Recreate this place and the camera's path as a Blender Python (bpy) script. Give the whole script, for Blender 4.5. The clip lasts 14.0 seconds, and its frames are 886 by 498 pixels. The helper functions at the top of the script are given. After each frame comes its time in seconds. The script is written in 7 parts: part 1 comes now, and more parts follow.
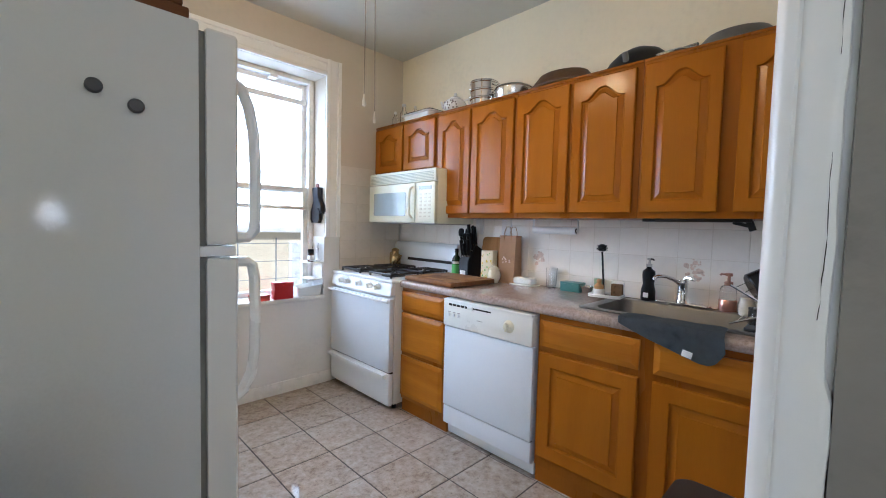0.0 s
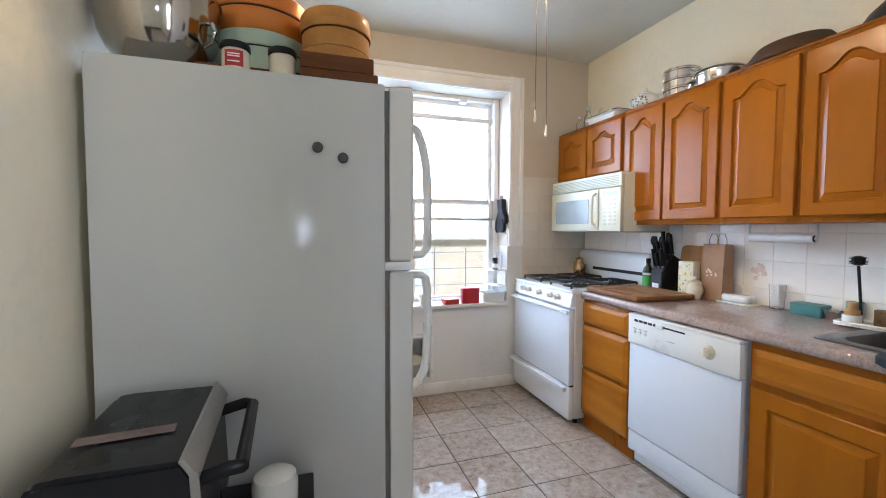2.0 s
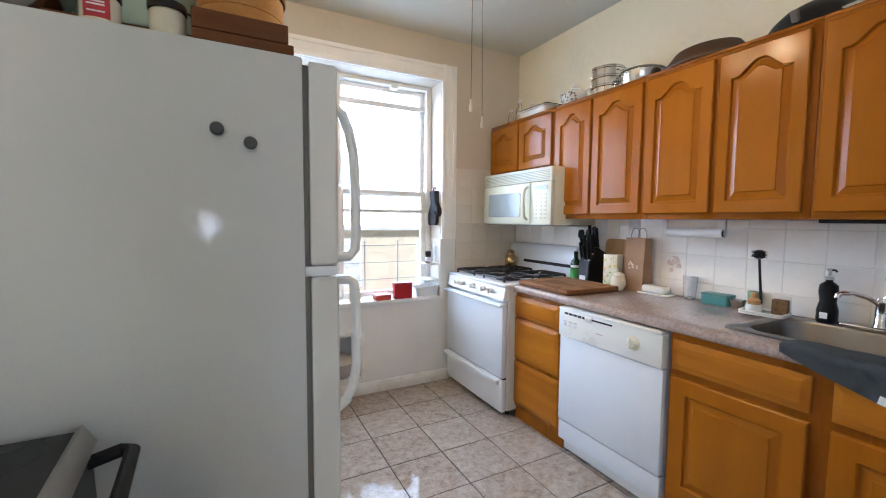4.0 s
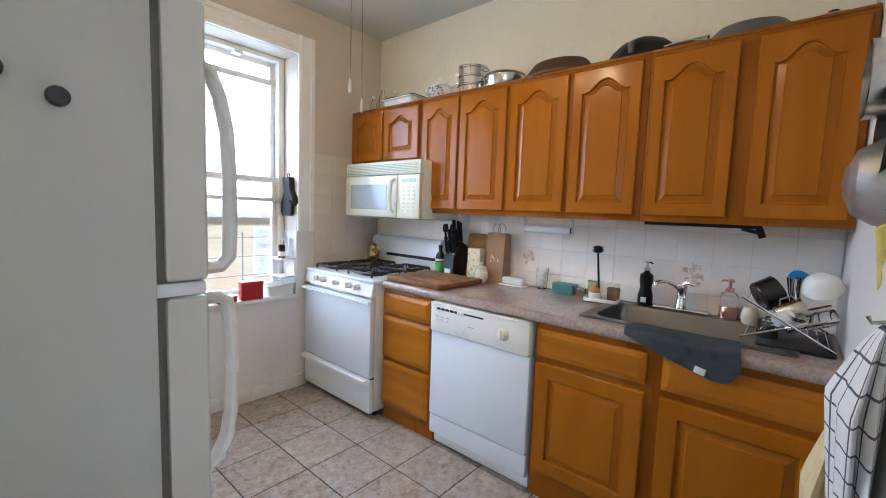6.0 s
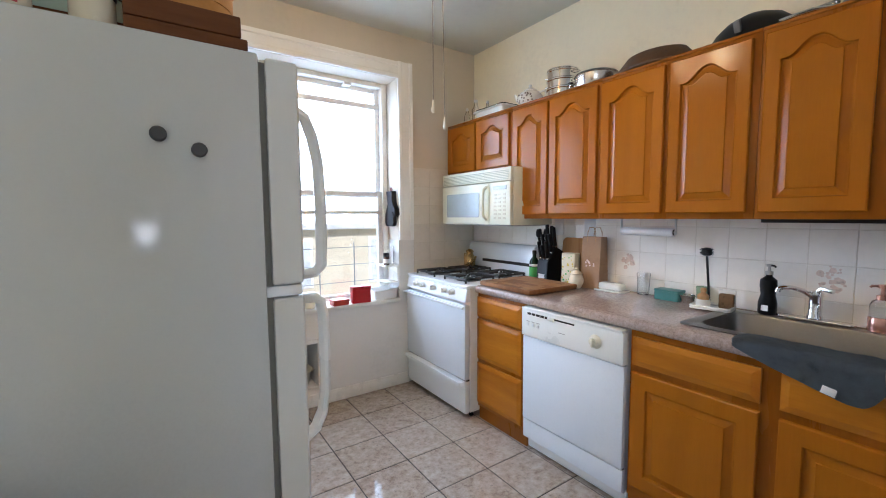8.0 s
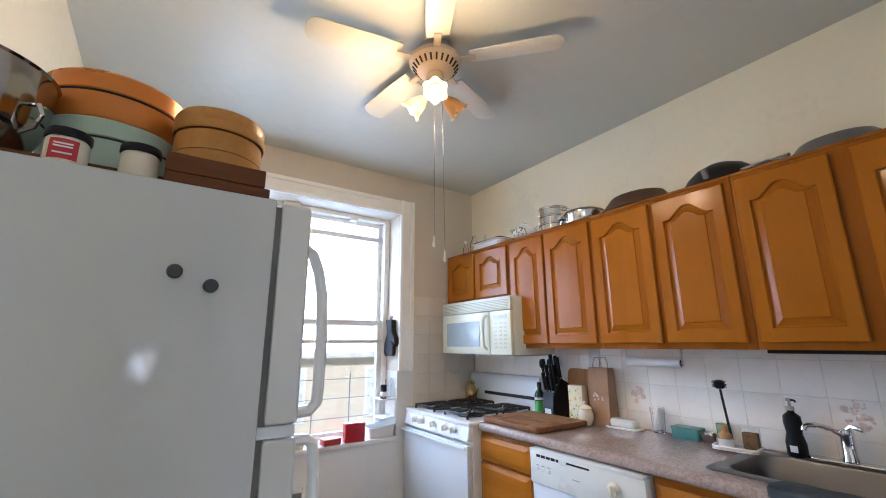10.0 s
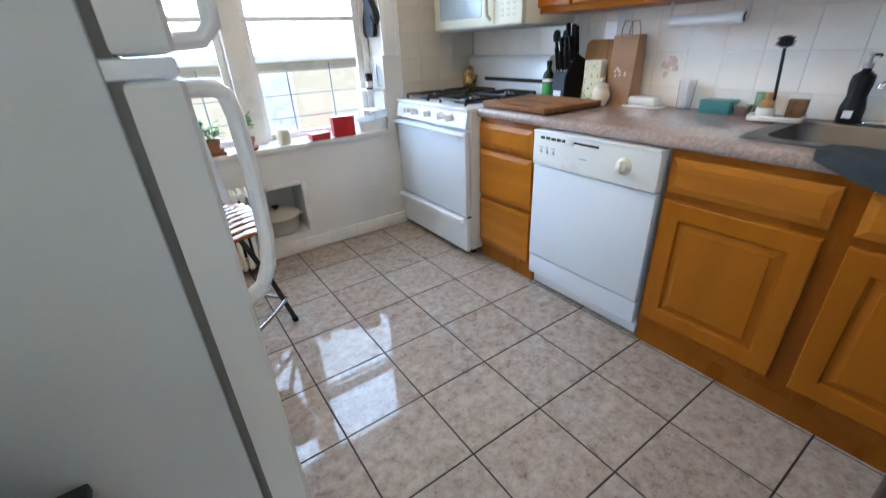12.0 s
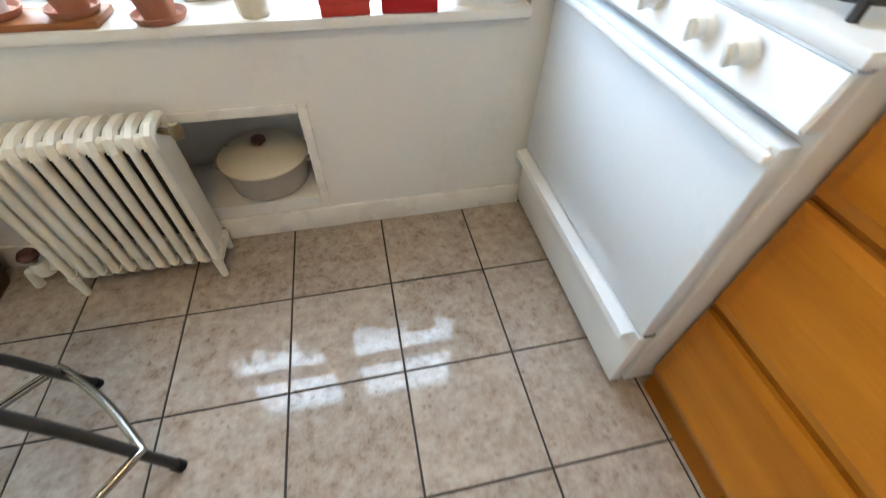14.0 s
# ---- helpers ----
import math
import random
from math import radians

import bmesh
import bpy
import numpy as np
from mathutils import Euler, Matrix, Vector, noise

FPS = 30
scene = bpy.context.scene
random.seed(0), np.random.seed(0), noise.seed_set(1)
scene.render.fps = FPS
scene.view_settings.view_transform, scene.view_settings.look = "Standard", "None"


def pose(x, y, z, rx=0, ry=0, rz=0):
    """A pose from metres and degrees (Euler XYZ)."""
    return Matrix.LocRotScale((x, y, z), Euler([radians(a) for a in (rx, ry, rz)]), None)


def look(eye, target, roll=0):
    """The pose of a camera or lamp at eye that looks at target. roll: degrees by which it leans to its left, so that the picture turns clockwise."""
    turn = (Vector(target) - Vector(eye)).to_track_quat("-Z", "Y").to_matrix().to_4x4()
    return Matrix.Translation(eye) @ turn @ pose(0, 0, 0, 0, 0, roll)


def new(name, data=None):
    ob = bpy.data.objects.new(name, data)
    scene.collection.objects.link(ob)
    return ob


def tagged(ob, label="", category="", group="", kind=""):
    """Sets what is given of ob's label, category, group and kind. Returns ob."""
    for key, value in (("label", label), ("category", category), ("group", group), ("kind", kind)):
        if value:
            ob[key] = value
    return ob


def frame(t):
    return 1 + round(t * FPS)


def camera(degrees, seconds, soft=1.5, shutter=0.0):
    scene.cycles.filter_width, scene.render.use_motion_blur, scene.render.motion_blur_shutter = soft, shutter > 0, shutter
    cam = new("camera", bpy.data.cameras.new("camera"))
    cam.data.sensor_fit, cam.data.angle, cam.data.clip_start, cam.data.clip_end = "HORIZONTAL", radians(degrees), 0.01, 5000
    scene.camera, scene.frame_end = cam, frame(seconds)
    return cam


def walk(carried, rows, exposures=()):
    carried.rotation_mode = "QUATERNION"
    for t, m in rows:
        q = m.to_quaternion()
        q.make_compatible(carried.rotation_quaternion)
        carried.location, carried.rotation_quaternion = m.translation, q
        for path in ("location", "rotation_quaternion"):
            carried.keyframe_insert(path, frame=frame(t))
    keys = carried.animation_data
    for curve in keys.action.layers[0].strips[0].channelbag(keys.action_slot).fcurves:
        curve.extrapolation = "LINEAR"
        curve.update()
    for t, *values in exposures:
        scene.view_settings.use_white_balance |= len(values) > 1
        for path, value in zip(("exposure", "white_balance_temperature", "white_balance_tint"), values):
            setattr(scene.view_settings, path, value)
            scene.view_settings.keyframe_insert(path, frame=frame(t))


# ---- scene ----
cam = camera(94.7, 14.0, soft=1.0, shutter=0.2)
PATH = [
    (0, (0.282, 0.334, 1.224), (1.692, 1.749, 1.116), 1.5),
    (0.5, (0.287, 0.311, 1.229), (1.599, 1.817, 1.126), 1.6),
    (1, (0.304, 0.281, 1.239), (1.389, 1.957, 1.132), 1.5),
    (1.5, (0.322, 0.254, 1.243), (1.155, 2.069, 1.148), 1.0),
    (2, (0.332, 0.242, 1.254), (0.953, 2.14, 1.159), 0.2),
    (4.3, (0.367, 0.386, 1.283), (1.416, 2.081, 1.126), 0.9),
    (4.5, (0.366, 0.417, 1.29), (1.506, 2.052, 1.13), 1.2),
    (5, (0.349, 0.481, 1.302), (1.689, 1.956, 1.133), 1.7),
    (5.5, (0.334, 0.516, 1.299), (1.805, 1.86, 1.123), 2.0),
    (6, (0.33, 0.531, 1.296), (1.843, 1.826, 1.116), 2.1),
    (6.5, (0.329, 0.518, 1.297), (1.797, 1.863, 1.112), 1.8),
    (7, (0.334, 0.491, 1.3), (1.707, 1.934, 1.115), 1.1),
    (7.5, (0.341, 0.455, 1.305), (1.596, 2.003, 1.134), 0.4),
    (8, (0.351, 0.416, 1.306), (1.478, 2.061, 1.146), -0.3),
    (8.5, (0.36, 0.403, 1.307), (1.443, 2.083, 1.244), -0.5),
    (8.7, (0.362, 0.4, 1.313), (1.447, 2.079, 1.327), -0.5),
    (9.75, (0.340, 0.405, 1.316), (1.444, 2.011, 1.772), -0.3),
    (10.8, (0.344, 0.415, 1.323), (1.495, 2.024, 1.614), -0.5),
    (11, (0.347, 0.447, 1.311), (1.522, 2.057, 1.473), -0.3),
    (11.5, (0.407, 0.528, 1.257), (1.605, 2.096, 0.933), -0.2),
    (12, (0.531, 0.667, 1.173), (1.531, 2.15, 0.277), -2.6),
    (12.5, (0.696, 0.932, 1.106), (1.524, 2.218, -0.183), -2.5),
    (13, (0.937, 1.277, 1.067), (1.568, 2.455, -0.421), 1.8),
    (13.5, (1.162, 1.685, 1.03), (1.666, 2.835, -0.526), 4.0),
    (14, (1.355, 2.071, 1.044), (1.662, 3.366, -0.448), 1.8),
]
EXPOSURES = [(0.0, -0.28, 5260, 12), (1.0, -0.17, 5290, 12), (2.2, -0.12, 5310, 12), (4.5, -0.2, 5350, 12), (6.0, -0.29, 5350, 12), (8.7, -0.22, 5300, 12), (11.0, -0.39, 5120, 15), (11.5, -0.24, 5090, 13), (12.0, -0.16, 5080, 8), (12.5, -0.1, 5150, 8), (13.0, 0.04, 5300, 6), (13.5, -0.04, 5700, 9), (14.0, 0.09, 5710, 5)]
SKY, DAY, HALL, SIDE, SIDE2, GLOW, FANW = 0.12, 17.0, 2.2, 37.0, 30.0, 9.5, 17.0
walk(cam, [(t, look(eye, target, roll)) for t, eye, target, roll in PATH], EXPOSURES)

# ---- world, sun, large lights ----
world = bpy.data.worlds.new("world")
scene.world = world
world.use_nodes = True
wn = world.node_tree.nodes
sky = wn.new("ShaderNodeTexSky")
sky.sky_type = 'NISHITA'
sky.sun_disc = False
sky.sun_elevation, sky.sun_rotation = radians(48), radians(200)
world.node_tree.links.new(sky.outputs[0], wn["Background"].inputs[0])
wn["Background"].inputs[1].default_value = SKY


def lamp(name, kind, m, energy, color=(1, 1, 1), **settings):
    data = bpy.data.lights.new(name, kind)
    data.energy, data.color = energy, color
    for key, value in settings.items():
        if key == "angle":
            data.angle = value
        if key == "size":
            data.shape, data.size, data.size_y = 'RECTANGLE', value[0], value[1]
        if key == "soft":
            data.shadow_soft_size = value
    ob = new(name, data)
    ob.matrix_world = m
    return ob


# the sun stands behind the house and lights the yard opposite
lamp("sun", 'SUN', look((0.5, -6, 7), (1.2, 2, 0)), 5.0, (1, 0.95, 0.87), angle=radians(0.5))
# daylight in the upper openings of the two kitchen windows
for wx0, wx1 in ((0.40, 0.96), (1.10, 1.76)):
    lamp("window_daylight", 'AREA', look(((wx0 + wx1) / 2, 3.47, 1.82), ((wx0 + wx1) / 2, 0, 1.82)), DAY * (wx1 - wx0),
         (0.68, 0.84, 1.0), size=(wx1 - wx0, 0.92))
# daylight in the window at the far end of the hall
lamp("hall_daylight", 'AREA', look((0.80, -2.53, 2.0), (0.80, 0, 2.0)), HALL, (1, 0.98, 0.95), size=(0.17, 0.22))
# unseen side fills, added to brighten the fridge, left wall and jamb
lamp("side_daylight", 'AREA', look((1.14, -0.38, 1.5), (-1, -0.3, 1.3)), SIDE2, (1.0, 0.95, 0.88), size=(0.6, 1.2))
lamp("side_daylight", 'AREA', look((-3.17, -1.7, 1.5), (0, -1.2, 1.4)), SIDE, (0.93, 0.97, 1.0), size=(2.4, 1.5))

# ---- materials ----


def material(name, col, rough=0.5, metal=0.0, var=0.10, scale=6.0, fine=90.0, bump=0.05, coat=0.0, glow=None, trans=0.0, alpha=1.0, stretch=(1, 1, 1), rvar=0.1, spec=0.5, per_piece=0.0, tint=None):
    """Colour with broad stains and fine grain, uneven gloss and a fine relief."""
    m = bpy.data.materials.new(name)
    m.use_nodes = True
    nt = m.node_tree
    n, l = nt.nodes, nt.links
    b = n["Principled BSDF"]
    tc = n.new("ShaderNodeTexCoord")
    mp = n.new("ShaderNodeMapping")
    mp.inputs["Scale"].default_value = stretch
    l.new(tc.outputs["Object"], mp.inputs[0])
    broad, grain = n.new("ShaderNodeTexNoise"), n.new("ShaderNodeTexNoise")
    broad.inputs["Scale"].default_value, broad.inputs["Detail"].default_value = scale, 4
    grain.inputs["Scale"].default_value, grain.inputs["Detail"].default_value = fine, 3
    l.new(mp.outputs[0], broad.inputs[0])
    l.new(mp.outputs[0], grain.inputs[0])
    mixf = n.new("ShaderNodeMath")
    mixf.operation = 'MULTIPLY_ADD'
    l.new(grain.outputs[0], mixf.inputs[0])
    mixf.inputs[1].default_value = 0.4
    l.new(broad.outputs[0], mixf.inputs[2])
    last = mixf.outputs[0]
    if per_piece:
        info = n.new("ShaderNodeObjectInfo")
        add = n.new("ShaderNodeMath")
        add.operation = 'MULTIPLY_ADD'
        l.new(info.outputs["Random"], add.inputs[0])
        add.inputs[1].default_value = per_piece
        l.new(last, add.inputs[2])
        last = add.outputs[0]
    ramp = n.new("ShaderNodeValToRGB")
    lo = tint or tuple(c * (1 - 2.2 * var) for c in col)
    hi = tuple(min(1, c * (1 + var)) for c in col)
    ramp.color_ramp.elements[0].position, ramp.color_ramp.elements[1].position = 0.38, 0.95
    ramp.color_ramp.elements[0].color, ramp.color_ramp.elements[1].color = (*lo, 1), (*hi, 1)
    mid = ramp.color_ramp.elements.new(0.62)
    mid.color = (*col, 1)
    l.new(last, ramp.inputs[0])
    l.new(ramp.outputs[0], b.inputs["Base Color"])
    rr = n.new("ShaderNodeMapRange")
    rr.inputs["To Min"].default_value, rr.inputs["To Max"].default_value = max(0.02, rough - rvar), min(1, rough + rvar)
    l.new(broad.outputs[0], rr.inputs[0])
    l.new(rr.outputs[0], b.inputs["Roughness"])
    b.inputs["Metallic"].default_value = metal
    b.inputs["Specular IOR Level"].default_value = spec
    b.inputs["Coat Weight"].default_value = coat
    b.inputs["Coat Roughness"].default_value = 0.12
    b.inputs["Transmission Weight"].default_value = trans
    b.inputs["Alpha"].default_value = alpha
    if bump:
        bp = n.new("ShaderNodeBump")
        bp.inputs["Strength"].default_value, bp.inputs["Distance"].default_value = bump, 0.004
        l.new(mixf.outputs[0], bp.inputs["Height"])
        l.new(bp.outputs[0], b.inputs["Normal"])
    if glow:
        b.inputs["Emission Color"].default_value, b.inputs["Emission Strength"].default_value = (*glow[0], 1), glow[1]
    return m


def speckled(name, colours, scale, rough, coat=0.0, per_piece=0.0, bump=0.02, blotch=5.0, bw=0.35, flecks=0.0):
    """Stone-like speckle: three colours by cell noise over soft clouds."""
    m = bpy.data.materials.new(name)
    m.use_nodes = True
    nt = m.node_tree
    n, l = nt.nodes, nt.links
    b = n["Principled BSDF"]
    tc, mp = n.new("ShaderNodeTexCoord"), n.new("ShaderNodeMapping")
    info = n.new("ShaderNodeObjectInfo")
    shift = n.new("ShaderNodeVectorMath")
    shift.operation = 'SCALE'
    shift.inputs[0].default_value = (7.3, 4.1, 2.7)
    l.new(info.outputs["Random"], shift.inputs["Scale"])
    l.new(tc.outputs["Object"], mp.inputs[0])
    l.new(shift.outputs[0], mp.inputs["Location"])
    a, c, d = n.new("ShaderNodeTexNoise"), n.new("ShaderNodeTexNoise"), n.new("ShaderNodeTexVoronoi")
    a.inputs["Scale"].default_value, a.inputs["Detail"].default_value, a.inputs["Roughness"].default_value = scale, 6, 0.75
    c.inputs["Scale"].default_value, c.inputs["Detail"].default_value = blotch, 5
    d.inputs["Scale"].default_value = scale * 0.9
    for tex in (a, c, d):
        l.new(mp.outputs[0], tex.inputs[0])
    s = n.new("ShaderNodeMath")
    s.operation = 'MULTIPLY_ADD'
    l.new(c.outputs[0], s.inputs[0])
    s.inputs[1].default_value = bw
    l.new(a.outputs[0], s.inputs[2])
    s2 = n.new("ShaderNodeMath")
    s2.operation = 'MULTIPLY_ADD'
    l.new(info.outputs["Random"], s2.inputs[0])
    s2.inputs[1].default_value = per_piece
    l.new(s.outputs[0], s2.inputs[2])
    ramp = n.new("ShaderNodeValToRGB")
    e = ramp.color_ramp.elements
    e[0].position, e[1].position = 0.46, 0.86
    e[0].color, e[1].color = (*colours[0], 1), (*colours[2], 1)
    e.new(0.64).color = (*colours[1], 1)
    l.new(s2.outputs[0], ramp.inputs[0])
    dark = n.new("ShaderNodeMapRange")
    dark.inputs["From Min"].default_value, dark.inputs["From Max"].default_value = 0.05, 0.22
    dark.inputs["To Min"].default_value, dark.inputs["To Max"].default_value = 0.62, 1.0
    l.new(d.outputs["Distance"], dark.inputs[0])
    mul = n.new("ShaderNodeMix")
    mul.data_type, mul.blend_type = 'RGBA', 'MULTIPLY'
    mul.inputs[0].default_value = 0.7
    l.new(ramp.outputs[0], mul.inputs[6])
    l.new(dark.outputs[0], mul.inputs[7])
    last = mul.outputs[2]
    if flecks:
        # sparse dark chips
        chip = n.new("ShaderNodeTexVoronoi")
        chip.inputs["Scale"].default_value = 55
        bend = n.new("ShaderNodeVectorMath")
        bend.operation = 'MULTIPLY_ADD'
        bend.inputs[1].default_value = (0.05, 0.05, 0.05)
        l.new(a.outputs["Color"], bend.inputs[0])
        l.new(mp.outputs[0], bend.inputs[2])
        l.new(bend.outputs[0], chip.inputs[0])
        few, near, both = n.new("ShaderNodeMath"), n.new("ShaderNodeMath"), n.new("ShaderNodeMath")
        few.operation, near.operation, both.operation = 'GREATER_THAN', 'LESS_THAN', 'MULTIPLY'
        few.inputs[1].default_value, near.inputs[1].default_value = flecks, 0.34
        l.new(chip.outputs["Color"], few.inputs[0])
        l.new(chip.outputs["Distance"], near.inputs[0])
        l.new(few.outputs[0], both.inputs[0])
        l.new(near.outputs[0], both.inputs[1])
        weak = n.new("ShaderNodeMath")
        weak.operation = 'MULTIPLY'
        weak.inputs[1].default_value = 0.34
        l.new(both.outputs[0], weak.inputs[0])
        spot = n.new("ShaderNodeMix")
        spot.data_type = 'RGBA'
        l.new(weak.outputs[0], spot.inputs[0])
        l.new(last, spot.inputs[6])
        spot.inputs[7].default_value = (0.07, 0.055, 0.045, 1)
        last = spot.outputs[2]
    l.new(last, b.inputs["Base Color"])
    rr = n.new("ShaderNodeMapRange")
    rr.inputs["To Min"].default_value, rr.inputs["To Max"].default_value = max(0.02, rough - 0.03), rough + 0.03
    l.new(c.outputs[0], rr.inputs[0])
    l.new(rr.outputs[0], b.inputs["Roughness"])
    b.inputs["Coat Weight"].default_value = coat
    b.inputs["Specular IOR Level"].default_value = 0.34
    bp = n.new("ShaderNodeBump")
    bp.inputs["Strength"].default_value, bp.inputs["Distance"].default_value = bump, 0.002
    l.new(c.outputs[0], bp.inputs["Height"])
    l.new(bp.outputs[0], b.inputs["Normal"])
    return m


def timber(name, light, dark, rough=0.35, coat=0.3, along='Z', rings=9.0, contrast=1.0):
    """Varnished wood with stretched grain and pores along one axis."""
    m = bpy.data.materials.new(name)
    m.use_nodes = True
    nt = m.node_tree
    n, l = nt.nodes, nt.links
    b = n["Principled BSDF"]
    tc, mp = n.new("ShaderNodeTexCoord"), n.new("ShaderNodeMapping")
    info = n.new("ShaderNodeObjectInfo")
    shift = n.new("ShaderNodeVectorMath")
    shift.operation = 'SCALE'
    shift.inputs[0].default_value = (3.3, 5.1, 4.7)
    l.new(info.outputs["Random"], shift.inputs["Scale"])
    l.new(shift.outputs[0], mp.inputs["Location"])
    mp.inputs["Scale"].default_value = {'Z': (1, 1, 0.10), 'Y': (1, 0.10, 1), 'X': (0.10, 1, 1)}[along]
    l.new(tc.outputs["Object"], mp.inputs[0])
    broad, grain = n.new("ShaderNodeTexNoise"), n.new("ShaderNodeTexNoise")
    broad.inputs["Scale"].default_value, broad.inputs["Detail"].default_value, broad.inputs["Distortion"].default_value = rings, 5, 1.2
    grain.inputs["Scale"].default_value, grain.inputs["Detail"].default_value = 160, 2
    l.new(mp.outputs[0], broad.inputs[0])
    l.new(mp.outputs[0], grain.inputs[0])
    s = n.new("ShaderNodeMath")
    s.operation = 'MULTIPLY_ADD'
    l.new(grain.outputs[0], s.inputs[0])
    s.inputs[1].default_value = 0.25
    l.new(broad.outputs[0], s.inputs[2])
    ramp = n.new("ShaderNodeValToRGB")
    e = ramp.color_ramp.elements
    e[0].position, e[1].position = 0.60 - 0.22 * contrast, 0.60 + 0.2 * contrast
    e[0].color, e[1].color = (*dark, 1), (*light, 1)
    l.new(s.outputs[0], ramp.inputs[0])
    l.new(ramp.outputs[0], b.inputs["Base Color"])
    rr = n.new("ShaderNodeMapRange")
    rr.inputs["To Min"].default_value, rr.inputs["To Max"].default_value = rough - 0.06, rough + 0.12
    l.new(broad.outputs[0], rr.inputs[0])
    l.new(rr.outputs[0], b.inputs["Roughness"])
    b.inputs["Coat Weight"].default_value, b.inputs["Coat Roughness"].default_value = coat, 0.15
    b.inputs["Specular IOR Level"].default_value = 0.17
    bp = n.new("ShaderNodeBump")
    bp.inputs["Strength"].default_value, bp.inputs["Distance"].default_value = 0.10, 0.002
    l.new(s.outputs[0], bp.inputs["Height"])
    l.new(bp.outputs[0], b.inputs["Normal"])
    return m


def glass(name, col=(1, 1, 1), rough=0.02):
    m = bpy.data.materials.new(name)
    m.use_nodes = True
    b = m.node_tree.nodes["Principled BSDF"]
    b.inputs["Base Color"].default_value = (*col, 1)
    b.inputs["Transmission Weight"].default_value, b.inputs["Roughness"].default_value = 1.0, rough
    return m


def clear_pane(name):
    m = bpy.data.materials.new(name)
    m.use_nodes = True
    n, l = m.node_tree.nodes, m.node_tree.links
    t, g, mix = n.new("ShaderNodeBsdfTransparent"), n.new("ShaderNodeBsdfGlossy"), n.new("ShaderNodeMixShader")
    g.inputs["Roughness"].default_value = 0.02
    mix.inputs[0].default_value = 0.06
    l.new(t.outputs[0], mix.inputs[1])
    l.new(g.outputs[0], mix.inputs[2])
    l.new(mix.outputs[0], n["Material Output"].inputs[0])
    return m


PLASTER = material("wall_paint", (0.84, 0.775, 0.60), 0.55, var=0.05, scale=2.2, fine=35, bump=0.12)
# window wall has a darker base colour than the other walls
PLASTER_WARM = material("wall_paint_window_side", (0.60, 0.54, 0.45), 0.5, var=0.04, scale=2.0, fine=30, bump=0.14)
PANEL_WHITE = material("white_wall_paint_below_sill", (0.77, 0.762, 0.74), 0.42, var=0.04, scale=3.0, fine=40, bump=0.16)
CASING = material("casing_paint", (0.87, 0.86, 0.835), 0.34, var=0.03, scale=9, fine=45, bump=0.12)
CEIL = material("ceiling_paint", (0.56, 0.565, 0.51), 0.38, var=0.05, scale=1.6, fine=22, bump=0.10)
TRIM = material("trim_paint", (0.82, 0.80, 0.76), 0.28, var=0.04, scale=9, fine=45, bump=0.22)
# the jamb's grey carries the shade of its near side
JAMB_GREY = material("shaded_jamb_paint", (0.27, 0.25, 0.23), 0.22, var=0.08, scale=14, fine=60, bump=0.55)
SILL_WHITE = material("sill_paint", (0.80, 0.79, 0.76), 0.32, var=0.05, scale=8, bump=0.15)
FLOOR_TILE = speckled("floor_tile", ((0.19, 0.143, 0.106), (0.345, 0.28, 0.228), (0.465, 0.40, 0.34)), 30, 0.04, per_piece=0.08, blotch=13, bw=0.34, flecks=0.88)
GROUT = material("grout", (0.035, 0.028, 0.024), 0.8, var=0.2, scale=12, bump=0.3)
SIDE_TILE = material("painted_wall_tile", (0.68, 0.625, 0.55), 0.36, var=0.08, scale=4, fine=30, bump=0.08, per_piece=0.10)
WALL_TILE = material("wall_tile", (0.90, 0.86, 0.80), 0.16, var=0.05, scale=5, fine=30, bump=0.04, per_piece=0.08)
WALL_GROUT = material("wall_grout", (0.74, 0.69, 0.62), 0.8, var=0.1)
ROSE = material("faded_flower_print", (0.70, 0.57, 0.50), 0.2, var=0.25, scale=60)
OAK = timber("oak_door_varnish", (0.40, 0.138, 0.005), (0.30, 0.094, 0.0035), 0.18, 0.05, 'Z', 5, 1.5)
OAK_H = timber("oak_drawer_varnish", (0.46, 0.172, 0.010), (0.31, 0.100, 0.005), 0.28, 0.14, 'Y', 7, 1.2)
OAK_DARK = timber("oak_frame_varnish", (0.33, 0.108, 0.005), (0.22, 0.066, 0.003), 0.26, 0.05, 'Z', 6, 1.4)
COUNTER = speckled("laminate_counter", ((0.28, 0.21, 0.18), (0.40, 0.32, 0.285), (0.48, 0.405, 0.365)), 70, 0.05, blotch=14, bw=0.2)
APPLIANCE = material("white_enamel", (0.80, 0.82, 0.84), 0.20, var=0.03, scale=2, fine=200, bump=0.01, coat=0.2)
APPLIANCE_IVORY = material("ivory_plastic", (0.74, 0.75, 0.62), 0.32, var=0.04, scale=3, bump=0.01)
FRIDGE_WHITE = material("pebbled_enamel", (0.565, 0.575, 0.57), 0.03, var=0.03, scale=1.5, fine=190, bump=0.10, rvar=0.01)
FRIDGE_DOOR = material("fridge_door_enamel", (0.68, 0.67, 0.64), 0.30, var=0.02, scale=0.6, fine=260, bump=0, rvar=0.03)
DOOR_SEAL = material("door_seal", (0.20, 0.195, 0.18), 0.6, var=0.1)
GASKET = material("grey_gasket", (0.42, 0.41, 0.39), 0.6, var=0.1)
CHROME = material("chrome", (0.80, 0.80, 0.80), 0.08, 1.0, var=0.03, bump=0)
STEEL = material("brushed_steel", (0.56, 0.55, 0.53), 0.22, 1.0, var=0.07, scale=4, fine=120, bump=0.02, stretch=(1, 8, 1))
